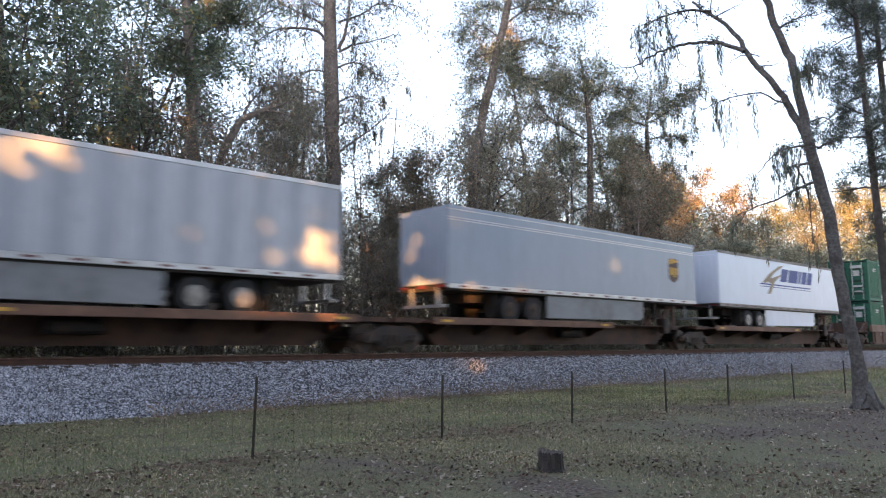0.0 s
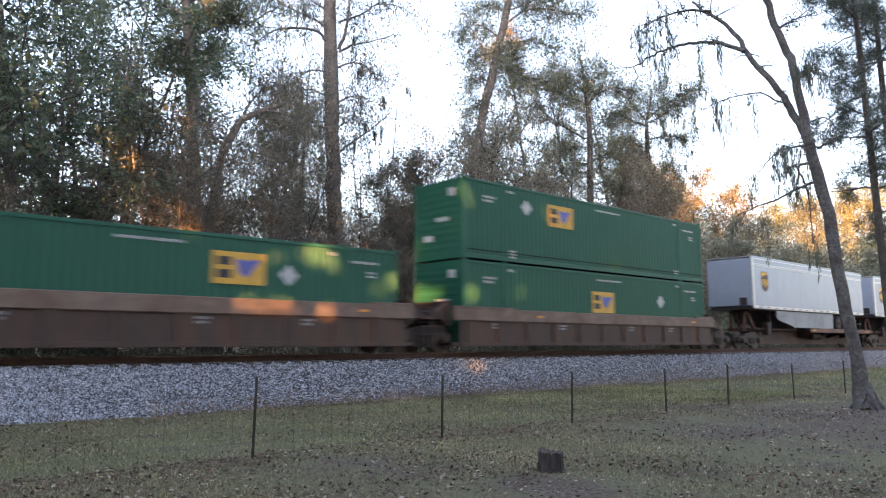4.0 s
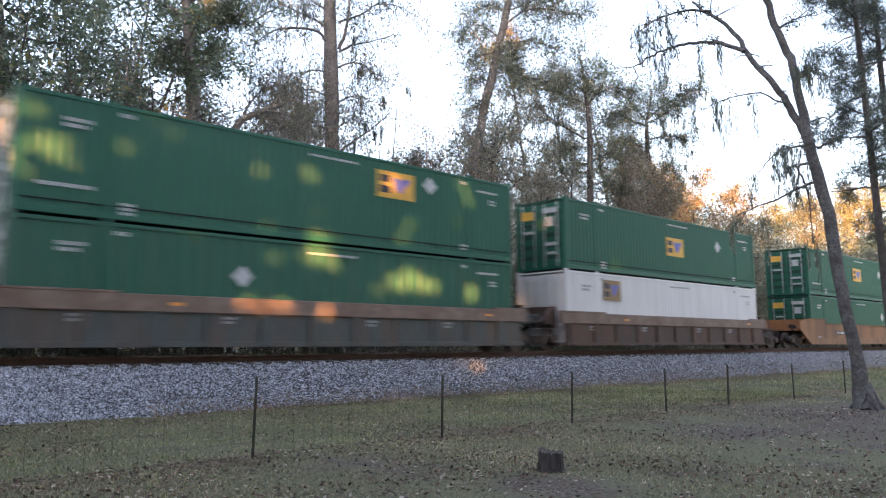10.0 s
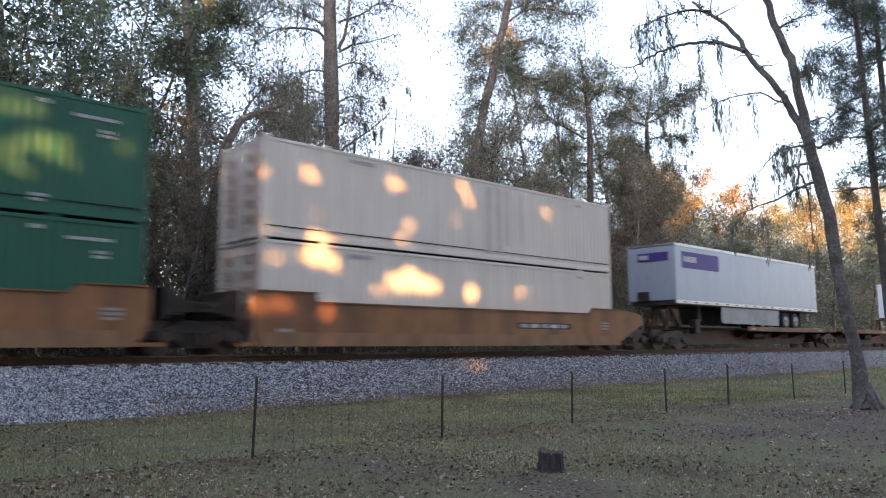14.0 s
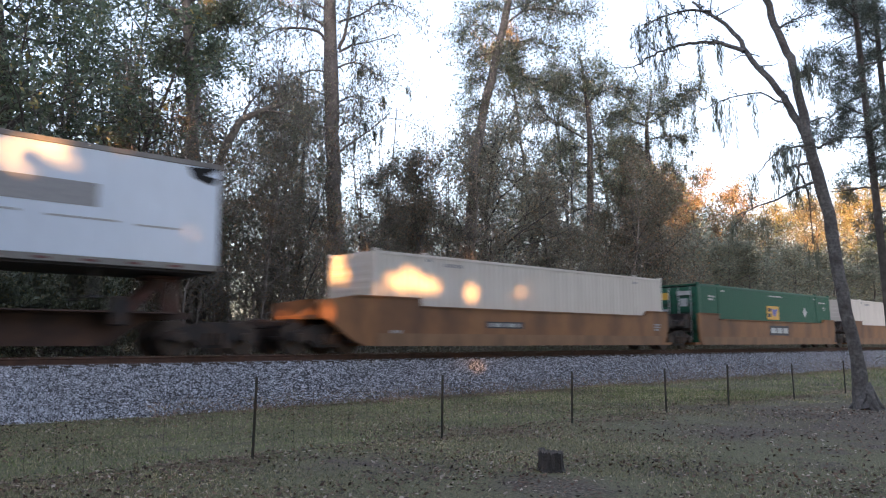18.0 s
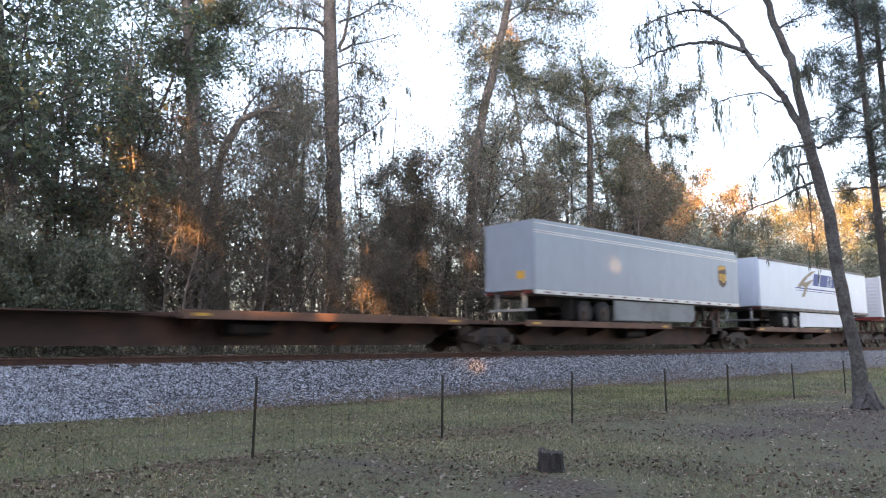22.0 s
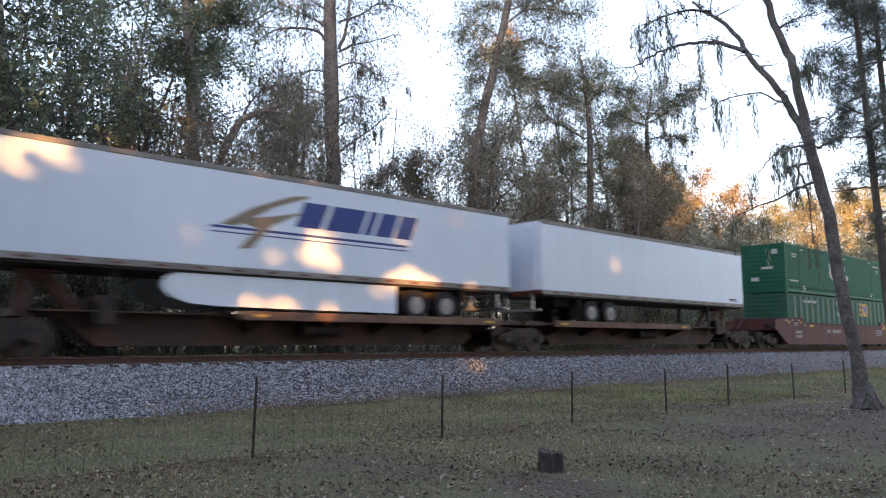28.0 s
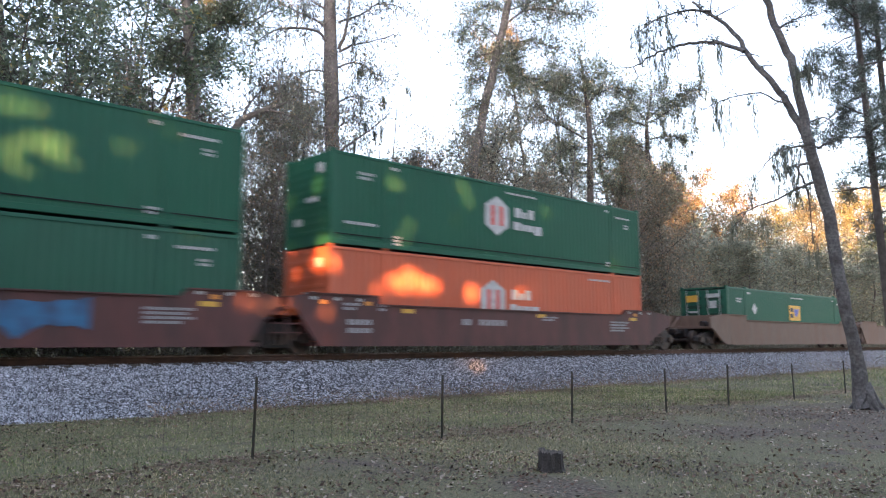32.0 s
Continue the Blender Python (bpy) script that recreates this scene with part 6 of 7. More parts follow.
WOOD_EDGE = [
    ("magnolia", 25, 26.5, 1.05, 1.0), ("magnolia", -85, 28, 1.1, 1.05), ("magnolia", 60, 32, 0.9, 0.74), ("magnolia", 112, 31, 0.9, 0.84), ("magnolia_b", 190, 27.5, 0.95, 0.8), ("magnolia_b", 262, 29.5, 0.9, 0.7), ("magnolia_b", 60, 34, 1.1, 1.1), ("magnolia_b", 150, 35, 1.0, 0.85),
    ("oak_b", 1010, 33, 1.0, 1.0), ("oak_b", 1095, 33, 1.05, 0.98), ("oak_b", 1190, 32, 0.95, 0.85), ("oak_b", 945, 34, 1.05, 1.05),
    ("oak", 470, 33, 0.85, 0.85), ("oak_b", 540, 34, 0.85, 0.85),
    ("dome", 858, 28.5, 1.02, 1.03), ("dome", 795, 31, 0.75, 0.8), ("dome", 935, 30.5, 0.85, 0.9), ("column", 678, 28, 0.95, 0.76), ("column", 712, 29, 1.0, 0.83), ("column", 746, 28, 1.0, 0.78), ("cedar", 695, 31, 0.9, 0.8),
    ("dome", 1075, 31, 0.85, 0.95), ("dome", 1005, 30, 0.75, 0.85), ("cedar", 1130, 28, 1.2, 1.0), ("cedar", 1175, 28, 1.2, 0.9), ("cedar", 975, 29, 1.05, 0.95), ("column", 1180, 31, 1.1, 1.05), ("column", 1110, 31, 1.1, 1.15),
    ("gold", 1185, 54, 1.05, 1.04), ("gold", 1215, 58, 1.0, 1.08), ("russet", 1245, 48, 1.1, 1.0), ("russet", 1290, 50, 1.1, 1.0), ("far_green", 1300, 46, 0.75, 1.14), ("far_green", 1335, 46, 1.0, 0.9), ("gold", 1385, 52, 1.0, 1.04), ("gold", 1425, 50, 1.0, 1.08), ("far_green", 1470, 42, 1.1, 1.0), ("gold", 1510, 44, 1.1, 1.02), ("gold", 1545, 42, 1.1, 1.04), ("russet", 1610, 40, 1.1, 0.95),
    ("far_green", 1220, 38, 0.9, 0.62), ("far_green", 1285, 36, 0.9, 0.62), ("far_green", 1340, 34, 0.9, 0.62), ("far_green", 1410, 33, 0.9, 0.62), ("far_green", 1470, 32, 0.9, 0.62), ("far_green", 1540, 30, 0.9, 0.62), ("far_green", 1600, 30, 0.9, 0.62),
]
for kind, column, y, s, h in WOOD_EDGE:
    grow(kind, column, y, s, h)
for i in range(26):
    grow("sapling", rt.uniform(-40, 1250), rt.uniform(24.6, 30), rt.uniform(0.7, 1.2), rt.uniform(0.8, 1.3))
for i in range(20):
    grow("thicket", rt.uniform(-40, 1300), rt.uniform(24.8, 32), rt.uniform(0.7, 1.1), rt.uniform(0.8, 1.2))
for i in range(10):   # brush at the feet of the two pines
    c0 = (345, 592)[i % 2]
    grow("thicket", c0 + rt.uniform(-34, 34), rt.uniform(24.3, 25.2), rt.uniform(0.7, 1.0), rt.uniform(0.6, 1.0))
for i in range(9):
    grow("sapling", rt.uniform(190, 700), rt.uniform(24.3, 26.5), rt.uniform(0.6, 1.0), rt.uniform(0.7, 1.1))
for i in range(22):
    grow("thicket", rt.uniform(170, 720), rt.uniform(24.4, 28), rt.uniform(0.6, 1.0), rt.uniform(0.5, 1.0))
for column, y in ((300, 26.5), (355, 25.2), (395, 28), (480, 27), (540, 28.5), (630, 29), (690, 27.5), (255, 28), (830, 27), (905, 28.5), (1010, 27), (1120, 27.5)):
    grow("tangle", column, y, rt.uniform(0.8, 1.05), rt.uniform(0.75, 1.05))
for i in range(11):
    column = rt.uniform(-60, 190)
    grow("shrub", column, rt.uniform(23.8, 27), rt.uniform(0.7, 1.2), rt.uniform(0.8, 1.3))
for i in range(16):
    grow("shrub", rt.uniform(880, 1650), rt.uniform(24, 28), rt.uniform(0.6, 1.1), rt.uniform(0.7, 1.2))

# ------------------------------------------------------------------ the trees that stand out along the edge of the wood
def edge_trees():
    t = LimbedTree("pine_tree", "tall pine, bare reddish trunk, needle clumps on high limbs", 345, 25.6, 101)
    t.trunk([(0.06, 0.97), (-0.15, 5.85), (-0.31, 9.21), (-0.43, 11.14), (-0.59, 13.1), (-0.74, 14.41), (-0.91, 16.42)], [0.302, 0.272, 0.252, 0.242, 0.212, 0.171, 0.121])
    t.limb([(-0.62, 13.43), (-1.04, 13.97), (-1.57, 14.28), (-2.12, 14.64)], 0.121, 6, 0.6)
    t.limb([(-0.47, 13.07), (0.13, 13.36), (0.67, 13.59), (1.47, 13.57), (2.3, 14.14)], 0.091, 26, 0.81)
    t.limb([(-0.59, 13.76), (-0.0, 14.08), (0.82, 14.15), (1.65, 14.6)], 0.071, 26, 0.73)
    t.limb([(-0.52, 12.89), (-0.95, 12.72), (-1.32, 12.23), (-1.45, 11.67)], 0.071, 14, 0.69)
    t.limb([(-0.7, 14.31), (0.18, 14.78), (1.42, 15.09), (2.5, 14.8)], 0.071, 20, 0.73)
    t.limb([(-0.45, 11.8), (-0.02, 12.03), (0.37, 12.34)], 0.04, 10, 0.6)
    t.limb([(-0.46, 12.01), (-0.89, 12.22), (-1.16, 12.04)], 0.04, 8, 0.52)
    t.limb([(-0.69, 14.2), (-1.23, 14.56), (-1.64, 14.83)], 0.05, 10, 0.6)
    t.finish(m_pinebark, m_needle, 15, 0.17, 0.24, 0.16, 0.2)
    t = LimbedTree("pine_tree", "tall grey pine with arching limbs and hanging fine foliage", 592, 26.5, 102)
    t.trunk([(0.06, 0.86), (-0.07, 6.66), (-0.14, 9.16), (-0.24, 11.71), (-0.33, 14.05), (-0.46, 16.96), (-0.59, 19.93)], [0.376, 0.353, 0.342, 0.331, 0.308, 0.274, 0.182])
    t.limb([(-0.47, 14.7), (-0.8, 15.28), (-1.43, 15.45), (-2.41, 15.36), (-3.14, 14.98), (-3.68, 14.43)], 0.078, 24, 1.06)
    t.limb([(-0.4, 15.31), (-0.82, 15.92), (-1.45, 16.3), (-2.2, 16.73), (-2.88, 17.18)], 0.070, 14, 0.96)
    t.limb([(0.06, 14.54), (0.58, 14.94), (1.34, 15.2), (2.53, 15.71)], 0.062, 8, 0.62)
    t.limb([(0.01, 14.65), (0.27, 15.4), (0.43, 16.35), (0.46, 17.56)], 0.094, 8, 0.62)
    t.limb([(-0.06, 15.91), (0.94, 16.25), (1.65, 16.7), (2.6, 16.63)], 0.055, 22, 0.77)
    t.limb([(0.14, 9.99), (0.65, 10.34), (1.27, 10.75), (1.81, 11.16), (2.26, 11.57)], 0.055, 2, 0.48)
    t.limb([(1.02, 10.61), (0.86, 11.37), (0.55, 12.01)], 0.031, 4, 0.48)
    t.limb([(2.26, 11.57), (3.02, 11.55), (3.78, 11.24), (4.17, 10.87)], 0.016, 3, 0.38)
    t.limb([(-0.03, 13.8), (0.72, 14.11), (1.35, 13.83), (1.79, 13.32)], 0.047, 26, 0.86, 0.2)
    t.limb([(0.05, 12.24), (0.79, 12.59), (1.5, 12.36)], 0.047, 22, 0.82, 0.2)
    t.limb([(0.02, 11.08), (0.63, 11.44), (1.06, 11.31)], 0.039, 14, 0.67, 0.2)
    t.limb([(-0.39, 13.52), (-1.14, 13.74), (-1.87, 13.44), (-2.52, 12.89)], 0.047, 30, 1.01, 0.2)
    t.limb([(-0.37, 12.43), (-1.24, 12.7), (-2.21, 12.39), (-2.97, 11.79)], 0.047, 34, 1.1, 0.2)
    t.limb([(-0.35, 11.32), (-1.09, 11.29), (-1.81, 10.92)], 0.039, 26, 0.96, 0.2)
    t.limb([(-0.38, 16.43), (-1.21, 16.9), (-1.85, 17.39)], 0.047, 18, 0.86, 0.2)
    t.finish(m_pinebark, m_leaf_oak, 12, (0.24, 0.24, 0.36), 0.15, 0.3, 1.6)
    t = LimbedTree("dead_tree", "arched dark dead tree tangled with pale dry vines", 398, 26.2, 103)
    t.trunk([(-0.1, 0.94), (-0.35, 5.63), (-0.41, 8.27), (-0.19, 9.22), (0.37, 10.31), (1.17, 10.75), (2.04, 11.11)], [0.191, 0.18, 0.17, 0.159, 0.138, 0.106, 0.053])
    t.limb([(0.37, 10.31), (0.66, 11.07), (1.18, 11.82), (1.83, 12.24)], 0.053, 22, 0.85)
    t.limb([(1.17, 10.75), (1.88, 10.61), (2.66, 10.21), (3.02, 9.38)], 0.053, 24, 0.89)
    t.limb([(-0.19, 9.22), (-0.67, 9.7), (-1.07, 10.34), (-1.04, 11.14)], 0.053, 20, 0.85)
    t.limb([(-0.3, 8.27), (0.21, 8.53), (0.86, 8.35), (1.52, 7.72)], 0.053, 24, 0.89)
    t.limb([(-0.38, 7.6), (-1.03, 8.23), (-1.65, 8.4), (-2.04, 7.94)], 0.053, 24, 0.89)
    t.limb([(0.79, 10.62), (1.23, 10.32), (1.69, 9.55), (2.36, 9.14)], 0.042, 22, 0.85)
    t.limb([(2.04, 11.11), (2.52, 11.49), (3.09, 11.3)], 0.032, 16, 0.76)
    t.finish(m_twig, m_leaf_oak, 8, 0.4, 0.14, 0.4, 0.6)
    t = LimbedTree("pine_tree", "leaning pine with dark trunk and open drooping crown", 832, 28, 104)
    t.trunk([(-0.3, 0.68), (0.03, 7.87), (0.23, 11.27), (0.54, 12.84), (0.83, 14.43), (1.25, 16.03), (1.6, 17.58), (1.99, 19.27), (2.32, 20.92), (2.83, 23.59)], [0.303, 0.277, 0.265, 0.252, 0.252, 0.240, 0.227, 0.214, 0.190, 0.151])
    t.limb([(1.99, 19.11), (3.16, 19.75), (4.56, 19.56), (5.63, 19.05), (6.57, 19.26)], 0.062, 56, 0.89)
    t.limb([(2.13, 19.93), (3.16, 20.38), (4.27, 20.82), (5.04, 20.54)], 0.053, 42, 0.89)
    t.limb([(1.6, 17.48), (2.35, 18.09), (3.75, 18.13), (4.83, 17.73)], 0.053, 48, 0.83)
    t.limb([(1.76, 18.29), (1.02, 18.96), (0.21, 19.14), (-0.48, 18.46)], 0.053, 42, 0.83)
    t.limb([(1.6, 17.48), (0.63, 17.33), (-0.18, 16.95)], 0.044, 28, 0.77)
    t.limb([(2.06, 19.93), (1.22, 20.44), (0.28, 20.1)], 0.053, 34, 0.83)
    t.limb([(1.18, 15.87), (0.63, 16.1), (0.0, 15.72)], 0.044, 28, 0.77)
    t.limb([(0.99, 15.23), (0.49, 14.63), (-0.06, 14.25)], 0.044, 25, 0.77)
    t.limb([(2.13, 17.83), (2.6, 17.43), (2.77, 16.65), (2.82, 15.81)], 0.035, 34, 0.47)
    t.limb([(1.41, 16.67), (2.34, 16.5), (3.26, 16.0)], 0.035, 28, 0.71)
    t.limb([(2.23, 20.59), (3.49, 21.23), (4.75, 21.38)], 0.053, 34, 0.89)
    t.finish(m_pinebark, m_leaf_olive, 11, (0.2, 0.2, 0.2), 0.17, 0.3, 0.7)
    t = LimbedTree("oak_tree", "spreading oak with crooked limbs and layered thin crown", 1042, 30, 105)
    t.trunk([(0.04, 0.44), (0.25, 10.26), (0.34, 15.35), (0.31, 17.35), (0.19, 18.48), (-0.0, 20.2), (-0.2, 21.52)], [0.255, 0.232, 0.197, 0.162, 0.128, 0.092, 0.046])
    t.limb([(0.04, 15.53), (-1.05, 16.39), (-2.19, 17.26), (-3.15, 18.38), (-4.15, 20.09)], 0.084, 17, 0.82)
    t.limb([(-0.13, 18.18), (-1.39, 18.59), (-2.35, 19.3), (-3.36, 19.62)], 0.056, 44, 0.97)
    t.limb([(0.25, 17.91), (1.11, 18.66), (2.25, 18.83), (3.28, 18.28)], 0.066, 58, 1.05)
    t.limb([(0.12, 18.97), (-0.79, 19.44), (-1.75, 20.0)], 0.046, 48, 0.9)
    t.limb([(0.13, 19.38), (0.99, 20.13), (1.25, 21.33)], 0.037, 31, 0.9)
    t.limb([(0.22, 13.77), (-0.72, 14.06), (-1.08, 15.19), (-1.83, 15.87), (-2.73, 15.68)], 0.074, 17, 0.75)
    t.limb([(0.38, 13.96), (1.75, 14.49), (2.66, 13.66)], 0.056, 51, 1.12)
    t.limb([(0.36, 16.07), (1.63, 17.11), (2.77, 17.51)], 0.056, 51, 1.05)
    t.limb([(0.28, 12.98), (-0.92, 13.43), (-2.08, 13.09)], 0.056, 51, 1.2)
    t.limb([(0.33, 14.95), (-0.89, 14.94), (-2.24, 14.49)], 0.046, 48, 1.12)
    t.limb([(0.3, 12.2), (1.51, 12.54), (2.42, 12.11)], 0.056, 48, 1.12)
    t.limb([(0.2, 17.9), (0.05, 19.2), (-0.1, 20.4), (-0.2, 21.6)], 0.04, 44, 1.1)
    t.finish(m_bark, m_leaf_olive, 11, (0.28, 0.28, 0.22), 0.165, 0.42, 0.3)
    t = LimbedTree("oak_tree", "flat-topped oak with layered olive crown", 1145, 30, 106)
    t.trunk([(-0.12, 0.33), (0.33, 10.22), (0.44, 14.47), (0.39, 16.55), (0.44, 18.16), (0.84, 20.32)], [0.286, 0.258, 0.215, 0.171, 0.129, 0.057])
    t.limb([(0.43, 17.85), (-0.87, 18.48), (-2.04, 18.31)], 0.068, 51, 1.06)
    t.limb([(0.44, 18.11), (-0.43, 19.33), (-1.31, 20.29)], 0.068, 51, 1.06)
    t.limb([(0.48, 18.28), (1.61, 19.15), (2.93, 19.73), (4.37, 20.03)], 0.079, 61, 0.98, 0.3)
    t.limb([(0.68, 18.09), (2.0, 18.68), (3.15, 19.36)], 0.068, 51, 0.98, 0.3)
    t.limb([(0.43, 16.72), (1.73, 16.79), (2.8, 16.46)], 0.068, 51, 1.06, 0.3)
    t.limb([(0.29, 16.12), (-1.13, 16.75), (-1.96, 16.59)], 0.068, 51, 1.06)
    t.limb([(0.62, 18.71), (0.83, 20.01), (1.52, 20.91)], 0.056, 41, 0.98)
    t.limb([(0.46, 14.04), (1.84, 14.38), (2.61, 13.57)], 0.068, 44, 1.14, 0.3)
    t.limb([(0.41, 14.9), (-0.98, 14.78), (-1.83, 14.18)], 0.068, 44, 1.14)
    t.limb([(0.38, 12.76), (1.57, 12.48), (2.34, 11.81)], 0.056, 37, 1.06)
    t.finish(m_bark, m_leaf_olive, 8, (0.24, 0.24, 0.16), 0.165, 0.42, 0.3)


edge_trees()

# ------------------------------------------------------------------ trees on the lawn's side
def near_oak():
    t = LimbedTree("oak_tree", "slender leaning oak on the lawn with hanging grey moss", 1520, 6.69, 31, "", 0.12)
    t.trunk([(-0.06, -0.12), (-0.08, 0.15), (-0.17, 1.17), (-0.35, 2.95), (-0.49, 4.13), (-0.63, 5.31), (-0.78, 6.22), (-0.92, 6.96), (-1.03, 7.89), (-1.16, 8.95), (-1.35, 9.62), (-1.54, 10.25), (-1.75, 11.08), (-1.94, 11.94)], [0.274, 0.215, 0.161, 0.149, 0.149, 0.149, 0.143, 0.138, 0.120, 0.107, 0.101, 0.095, 0.083, 0.071])
    t.limb([(-0.92, 6.96), (-1.16, 7.54), (-1.43, 8.17), (-1.81, 8.84), (-2.21, 9.44), (-2.52, 10.17), (-2.91, 10.72), (-3.32, 11.12), (-3.74, 11.59)], 0.111, 14, 0.36)
    t.limb([(-2.34, 9.61), (-2.84, 9.95), (-3.36, 10.14), (-3.98, 10.22), (-4.54, 10.16), (-4.95, 10.07), (-5.49, 9.87)], 0.062, 20, 0.31, 0.25)
    t.limb([(-3.17, 10.98), (-3.75, 11.15), (-4.51, 11.15), (-5.22, 10.86)], 0.042, 26, 0.36, 0.3)
    t.limb([(-0.75, 5.8), (-1.23, 5.62), (-1.64, 5.42), (-2.21, 5.25), (-2.73, 5.05)], 0.042, 9, 0.31, 0.55)
    t.limb([(-0.84, 6.64), (-1.12, 6.77), (-1.57, 6.71), (-1.96, 6.45)], 0.042, 12, 0.28, 0.8)
    t.limb([(-1.33, 7.97), (-1.62, 8.08), (-1.95, 8.34), (-2.55, 8.36), (-3.11, 8.26), (-3.64, 8.02)], 0.028, 7, 0.22, 0.8)
    t.limb([(-0.8, 6.29), (-1.19, 6.19), (-0.99, 5.52), (-0.96, 4.16)], 0.042, 5, 0.19, 0.9)
    t.limb([(-1.12, 8.71), (-0.78, 8.8), (-0.46, 8.59)], 0.035, 12, 0.31, 0.4)
    t.limb([(-0.71, 6.63), (-0.41, 6.77), (-0.26, 6.57)], 0.035, 12, 0.28)
    t.limb([(-0.86, 7.36), (-0.53, 7.46), (-0.28, 7.27)], 0.028, 10, 0.28)
    t.limb([(-1.49, 10.08), (-1.04, 10.27), (-0.63, 10.33)], 0.035, 12, 0.36)
    # old nest of twigs and moss on the long bough
    for _ in range(46):
        t.anchors.append(Vector((-4.9, 0.0, 8.55)) + Vector(t.rg.normal(0, 1, 3)) * 0.13)
    for z in (0.35, 0.2):
        for k in range(5):
            a = k * 1.257 + z
            t.wood.add([(0.0, 0.0, z + 0.25), (0.24 * math.cos(a), 0.24 * math.sin(a), z - 0.22), (0.46 * math.cos(a), 0.46 * math.sin(a), -0.1)], [0.12, 0.08, 0.03], 7)
    t.finish(m_oakbark, m_leaf_near, 3, 0.07, 0.075, 0.5, 0.5, (0.6, 1.6), 44)


near_oak()


def near_pine(base, lean, H, r, seed, label):
    rg = np.random.default_rng(seed)
    root = thing("pine_tree", label, "tree")
    root.location = base
    w = Wood()
    trunk = [Vector((lean[0] * f * H, lean[1] * f * H, -0.3 + f * H)) for f in (0, .12, .25, .4, .55, .7, .85, 1.0)]
    w.add(trunk, [r * (1 - 0.6 * i / 7) for i in range(8)], 10)
    anchors = []
    for k in range(40):
        f = rg.uniform(0.3, 1.0)
        p = Vector((lean[0] * f * H, lean[1] * f * H, f * H))
        a = rg.random() * 6.283
        br = bent(rg, p, (math.cos(a), math.sin(a), 0.15), rg.uniform(1.0, 3.0), 5, 0.15)
        w.add(br, [0.035 * (1 - 0.75 * i / 5) for i in range(6)], 5)
        for _ in range(5):
            q = br[rg.integers(2, 6)]
            tw = bent(rg, q, rg.normal(0, 1, 3), rg.uniform(0.4, 0.9), 3, 0.2)
            w.add(tw, [0.012, 0.009, 0.006, 0.004], 4)
            anchors += tw[1:]
    mesh_object("trunk", w.v, w.f, m_bark, root, smooth=True)
    leaf_mesh("crown", [tuple(a) for a in anchors], 58, 0.13, 0.17, 0.14, m_needle_near, root, rg)


near_pine((27.23, 8.14, 0), (-0.165, -0.02), 17, 0.15, 41, "slim dark pine beside the lawn")
near_pine((30.03, 8.5, 0), (-0.165, -0.03), 18, 0.155, 42, "slim dark pine beside the lawn")


# ------------------------------------------------------------------ unseen leafy screen, added behind the camera to cut the low sun into beams
# where each beam ends on the near side of the train (x, y, z), and how wide its gap is
GAPS = [(x, 18.13, z, r if r > 0.3 else 0.66 * r) for x, z, r in (
    (3.65, 6.92, 0.305), (4.23, 6.10, 0.305), (3.57, 5.93, 0.3), (4.52, 6.21, 0.27), (3.74, 5.47, 0.25), (4.69, 5.85, 0.20), (5.96, 6.36, 0.26), (7.14, 6.95, 0.15), (6.59, 7.27, 0.15),
    (11.16, 6.49, 0.26), (9.64, 6.35, 0.17), (14.36, 6.67, 0.26), (17.29, 6.98, 0.25), (17.59, 6.51, 0.22), (14.91, 5.39, 0.20), (14.62, 4.90, 0.20), (17.02, 5.78, 0.15),
    (9.83, 4.80, 0.18), (11.43, 5.36, 0.15), (12.01, 4.68, 0.18), (11.57, 4.22, 0.44), (10.98, 4.24, 0.18), (10.03, 3.98, 0.24), (8.24, 3.43, 0.10), (7.37, 3.37, 0.10),
    (14.63, 3.58, 0.36), (15.52, 3.53, 0.36), (13.70, 3.26, 0.20), (17.72, 3.34, 0.29), (20.23, 3.48, 0.14), (21.80, 6.59, 0.14), (7.69, 4.43, 0.12),
    (9.33, 2.7, 0.24), (10.01, 2.62, 0.3), (10.55, 2.64, 0.3), (11.89, 2.5, 0.3), (26.26, 4.88, 0.12), (12.0, 1.7, 0.2))]
GAPS += [(17.05, 17.2, 0.94, 0.13), (1.2, 18.13, 6.5, 0.15), (2.4, 18.13, 7.25, 0.27), (2.6, 18.13, 6.6, 0.2), (0.9, 18.13, 7.4, 0.26), (0.17, 18.13, 9.29, 0.34), (0.75, 18.13, 9.15, 0.2), (2.93, 18.13, 10.5, 0.2), (4.0, 18.13, 15.2, 0.3)]


